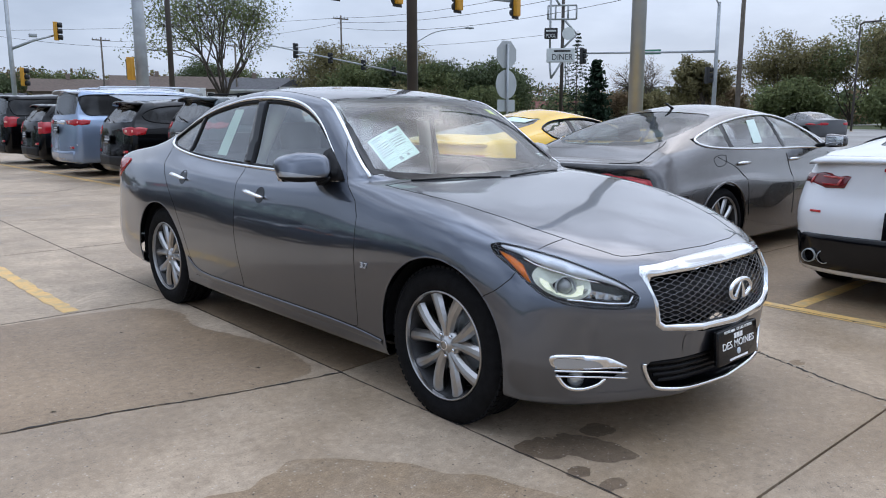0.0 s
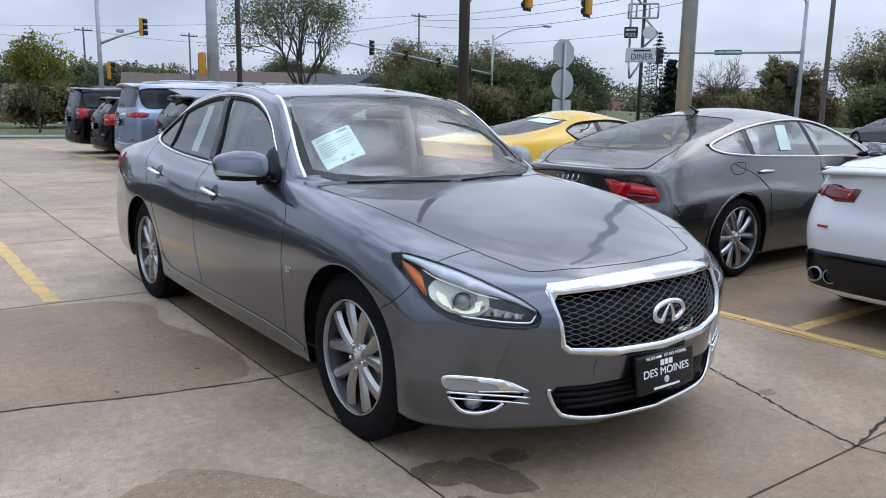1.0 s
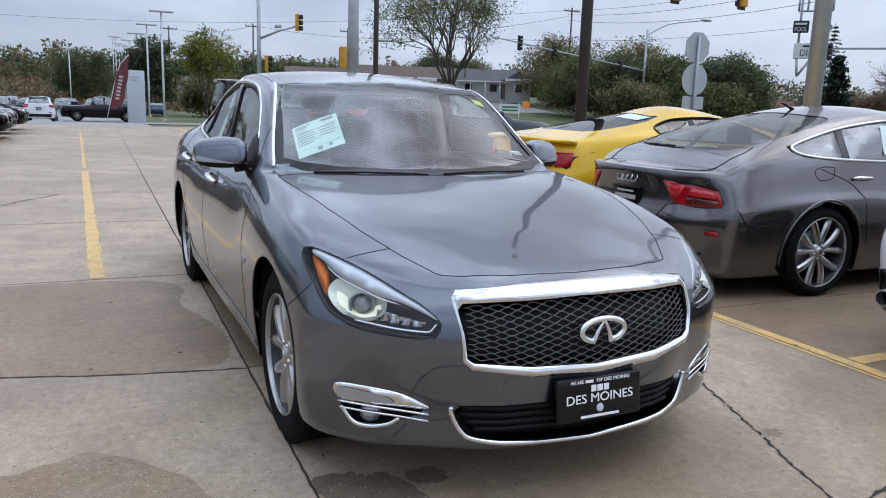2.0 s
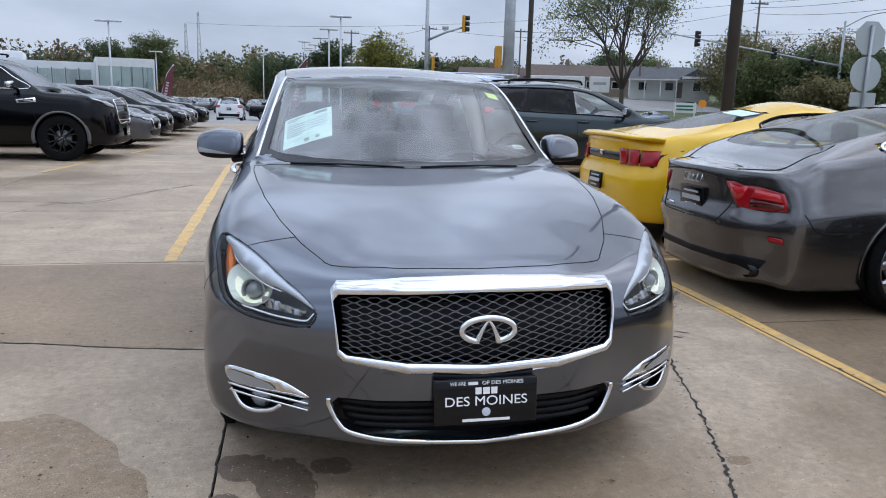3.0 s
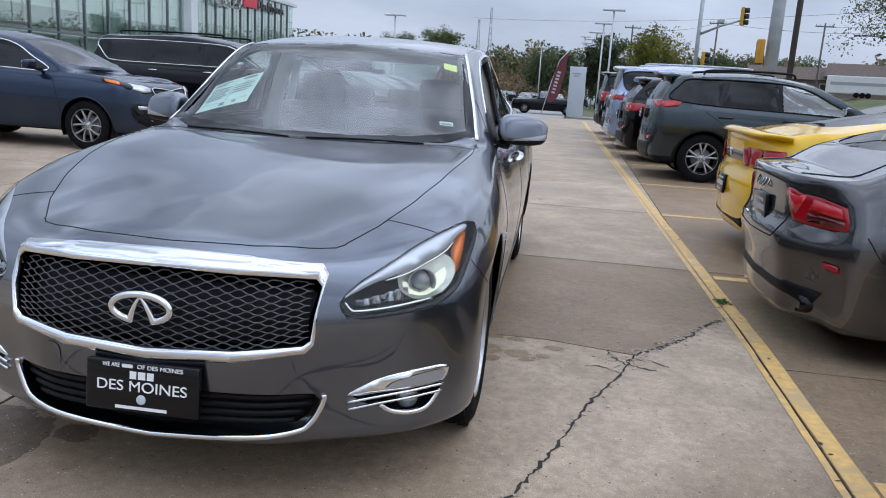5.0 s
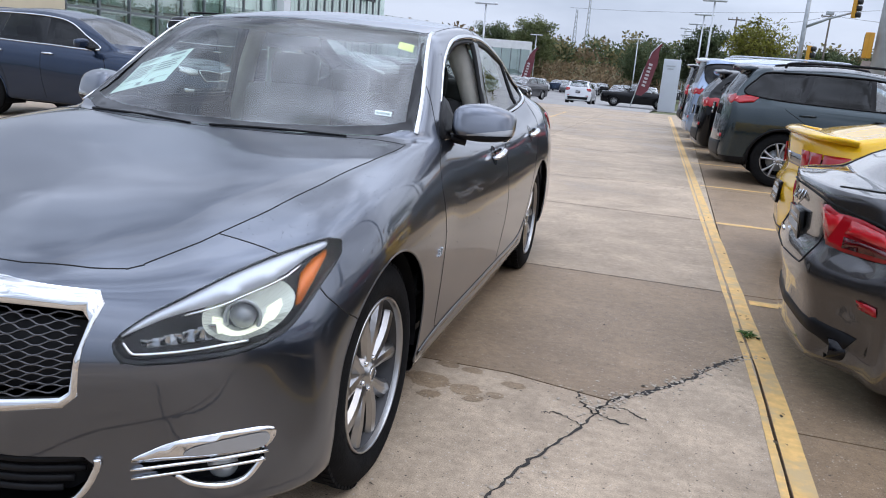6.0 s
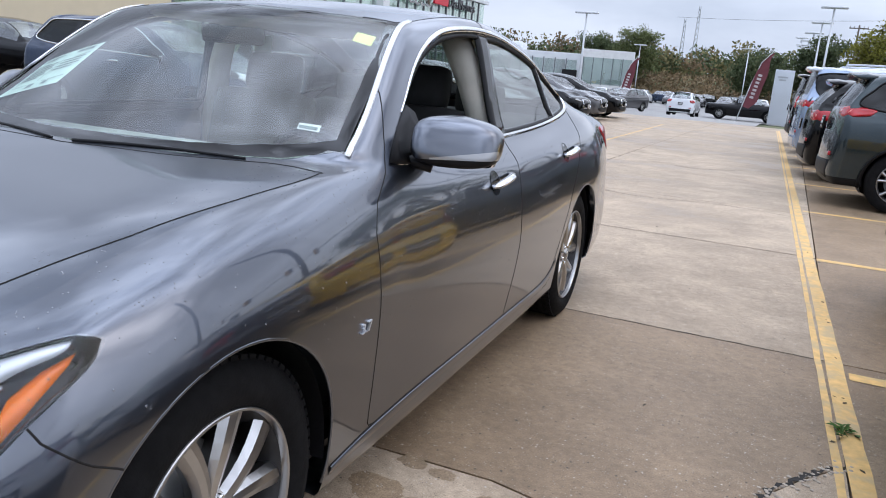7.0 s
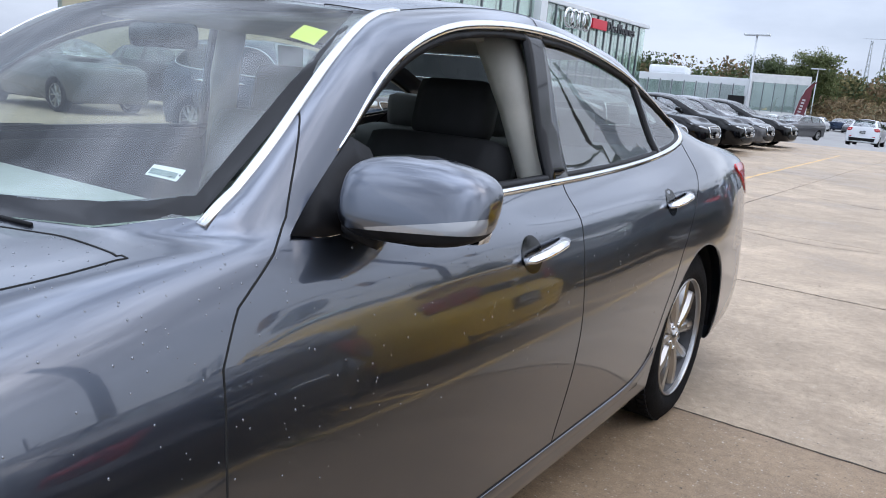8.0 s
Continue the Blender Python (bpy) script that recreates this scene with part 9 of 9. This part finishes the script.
for k, (x, y, h, w, m) in enumerate(((27, 150, 5.5, 12, LEAFDARK), (38, 152, 5.5, 12, LEAFGREEN), (14, 150, 4.5, 11, LEAFDARK))):
    spread_tree("broadleaf_tree", "loose green tree behind the houses", x, y, h + 1, w, m, 220 + k, .16, 6, .75, .17, .05)
make_spruce(82, 66, 13, 7, 60)
make_spruce(33.5, 25.5, 4.6, 2.4, 61, "small dark spruce by the road")
for k, (x, y, h, w) in enumerate(((92, 62, 11, 10), (108, 74, 9, 9), (112, 62, 10, 9))):
    spread_tree("bare_tree", "leafless tree with fine branches", x, y, h, w, LEAFRUST, 70 + k, .22, 5, .16, .10)
for k, (x, y, h, w, m) in enumerate(((96, 30, 12, 12, LEAFOLIVE), (101, 37, 12.3, 12, LEAFGREEN), (98, 43, 11.5, 11, LEAFOLIVE), (93, 24, 12, 12, LEAFGREEN), (99, 16, 12, 12, LEAFOLIVE), (104, 8, 12.5, 12, LEAFGREEN), (94, 52, 6.5, 8, LEAFRUST), (88, 57, 5, 7, LEAFOLIVE), (84, 48, 8.5, 6, LEAFOLIVE), (78, 34, 5, 7, LEAFGREEN), (76, 22, 5, 8, LEAFGREEN), (78, 12, 5, 8, LEAFOLIVE), (92, 66, 5, 8, LEAFRUST), (104, 70, 5, 8, LEAFOLIVE), (118, 80, 7, 9, LEAFDARK))):
    wood_label = "olive and green autumn tree at the wood's edge" if m is not LEAFRUST else "rust brown autumn shrub tree"
    if h > 8:
        spread_tree("wood_edge_tree", wood_label, x, y, h * 1.06, w * 1.15, m, 90 + k, .2, 6, .85, .17, .05)
    else:
        make_tree("wood_edge_tree", wood_label, x, y, h, w, m, 90 + k, 1.5, .22, .12, .03, .32)
spread_tree("young_tree", "young yellow-green tree beside the lot lamps", 7.4, 69, 8.4, 6.0, leaf_mat("leaf_yellow_green", (.25, .26, .06)), 120, .12, 5, .55, .12, .10)
for k, (x, y, h, w, m) in enumerate(((4.0, 92, 9.5, 5, LEAFDARK), (13, 90, 6, 6, LEAFDARK), (9.5, 84, 4.5, 6, LEAFOLIVE), (-3.5, 128, 8, 9, LEAFDARK), (-24, 136, 11, 7.5, LEAFGREEN), (-31, 140, 9, 8, LEAFDARK))):
    make_tree("lot_tree", "green tree behind the dealer lots", x, y, h, w, m, 130 + k, 1.1, .2, .1, .12, .30)
# far woods round the horizon
rng = np.random.default_rng(5)
for nm, mt, n, seed, lift in (("far_woods", LEAFDARK, 560, 5, 0), ("far_autumn_woods", LEAFOLIVE, 300, 6, 0), ("far_rusty_woods", LEAFRUST, 120, 7, 0)):
    rng = np.random.default_rng(seed)
    C = []
    for k in range(n):
        az = rng.uniform(-42, 112)
        r = rng.uniform(165, 240)
        x, y = r * math.sin(radians(az)), r * math.cos(radians(az))
        hgt = rng.uniform(3.2, 7.6)
        for q in range(5):
            C.append((x + rng.normal(0, 2.2), y + rng.normal(0, 2.2), fall(y) + hgt * (q + .5) / 5))
    V, F, N = leaves(C, 46, 1.35, .46, rng, .7)
    tagged(part(nm, quick_mesh(nm, V, F, N), mt), "distant belt of autumn woods on the horizon", "woods", kind="stuff")
# rough brush on the bank
C = [(rng.uniform(-60, 26), y, fall(y) + .4) for y in rng.uniform(112, 156, 2600)]
V, F, N = leaves(C, 12, .7, .28, rng, .6)
tagged(part("bank_brush", quick_mesh("bank_brush", V, F, N), LEAFRUST), "rough brown brush on the bank", "brush", kind="stuff")


# ---- cars further off ----
def far_car(label, x, y, heading, pt, size, boxy, group="far cars"):
    m = pose(x, y, fall(y), 0, 0, heading) @ pose(0, -size["wb"] / 2, 0)
    return build_car("far_car", label, m, pt, size, boxy=boxy, detail=False, group=group)


c, sk = far_car("white suv driving lane side, seen from behind", -5.0, 55.0, 180, WHITE, SUV_S, True)
suv_rear(c, sk, SUV_S, 1.05, .2, .3, GLOSSBLACK)
far_car("dark grey suv parked on the far lot", -9.5, 56, -20, GREYPAINT, SUV_M, True)
c, sk = far_car("grey sedan on the road with red lamps", 37.5, 15.2, 150, GREYPAINT, SEDAN, False)
stick(c, sk, REAR, smooth_line([(-.45, .90), (-.85, .90), (-.85, .78), (-.45, .80)], 3, True), .008, REDLENS, "tail_lamp")
# black pickup by the pylon
TRUCK = dict(fo=.95, wb=3.4, ro=1.1, hw=.96, h=1.85, hood=1.12, cowl=(.45, 1.22), header=(.95, 1.72), roof_end=(2.2, 1.78), glass_end=(2.45, 1.25), tail=1.10, belt=(1.18, 1.20), rail=.62, gc=.32)
tk, sk = build_car("pickup_truck", "black four-door pickup truck", pose(.4, 60.5, fall(60.5), 0, 0, 92), BLACKPAINT, TRUCK, tyre_r=.42, rim_r=.25, detail=False, group="far cars")
# rows of cars on the far lot: one built per colour, then repeated
seeds = [far_car("small far-off parked " + nm + " car", -14 + 6 * k, 84, 0, pt, SEDAN, False) [0] for k, (nm, pt) in enumerate((("white", WHITE), ("dark", BLACKPAINT), ("grey", GREYPAINT), ("blue", NAVY)))]
rnd = random.Random(4)
for row, (y, x0, x1) in enumerate(((92, -17, 3), (100, -16, 3), (108, -14, 4), (76, -22, -12))):
    x = x0
    while x < x1:
        src = seeds[rnd.randrange(4)]
        copy_thing(src, pose(x, y + rnd.uniform(-.3, .3), fall(y), 0, 0, rnd.choice((0, 180))))
        x += rnd.uniform(2.7, 3.2)
far_car("white car parked by the houses", 30, 70, -60, WHITE, SEDAN, False)
far_car("pale car parked by the houses", 34.5, 68.5, -60, ICEBLUE, SEDAN, False)


# ---- rain drops on the sedan's paint ----
rnd = random.Random(21)
DROP = material("water_drop", (.20, .215, .24), .05, .6, coat=1)
b = bmesh.new()
made = 0
while made < 800:
    if rnd.random() < .62:
        y, z = rnd.uniform(-.35, 2.6), rnd.uniform(.55, .97)
        r = HERO_SKIN.onto(SIDE, y, z, .0)
        if r is None or (y * y + (z - .335) ** 2) < .40 ** 2 or z < .5 + .3 * rnd.random():
            made += 1
            continue
    else:
        r = HERO_SKIN.onto(TOP, rnd.uniform(.60, .86), rnd.uniform(-.4, .75), .0)
        if r is None:
            made += 1
            continue
    s = rnd.uniform(.0009, .0022)
    q = r[1].to_track_quat("Z", "Y").to_matrix().to_4x4()
    bmesh.ops.create_icosphere(b, subdivisions=1, radius=s, matrix=Matrix.Translation(r[0]) @ q @ Matrix.Diagonal((1, 1.4, .38, 1)))
    made += 1
tagged(part("rain_wetness", b, DROP, HERO), "small rain drops on the paint", kind="stuff")
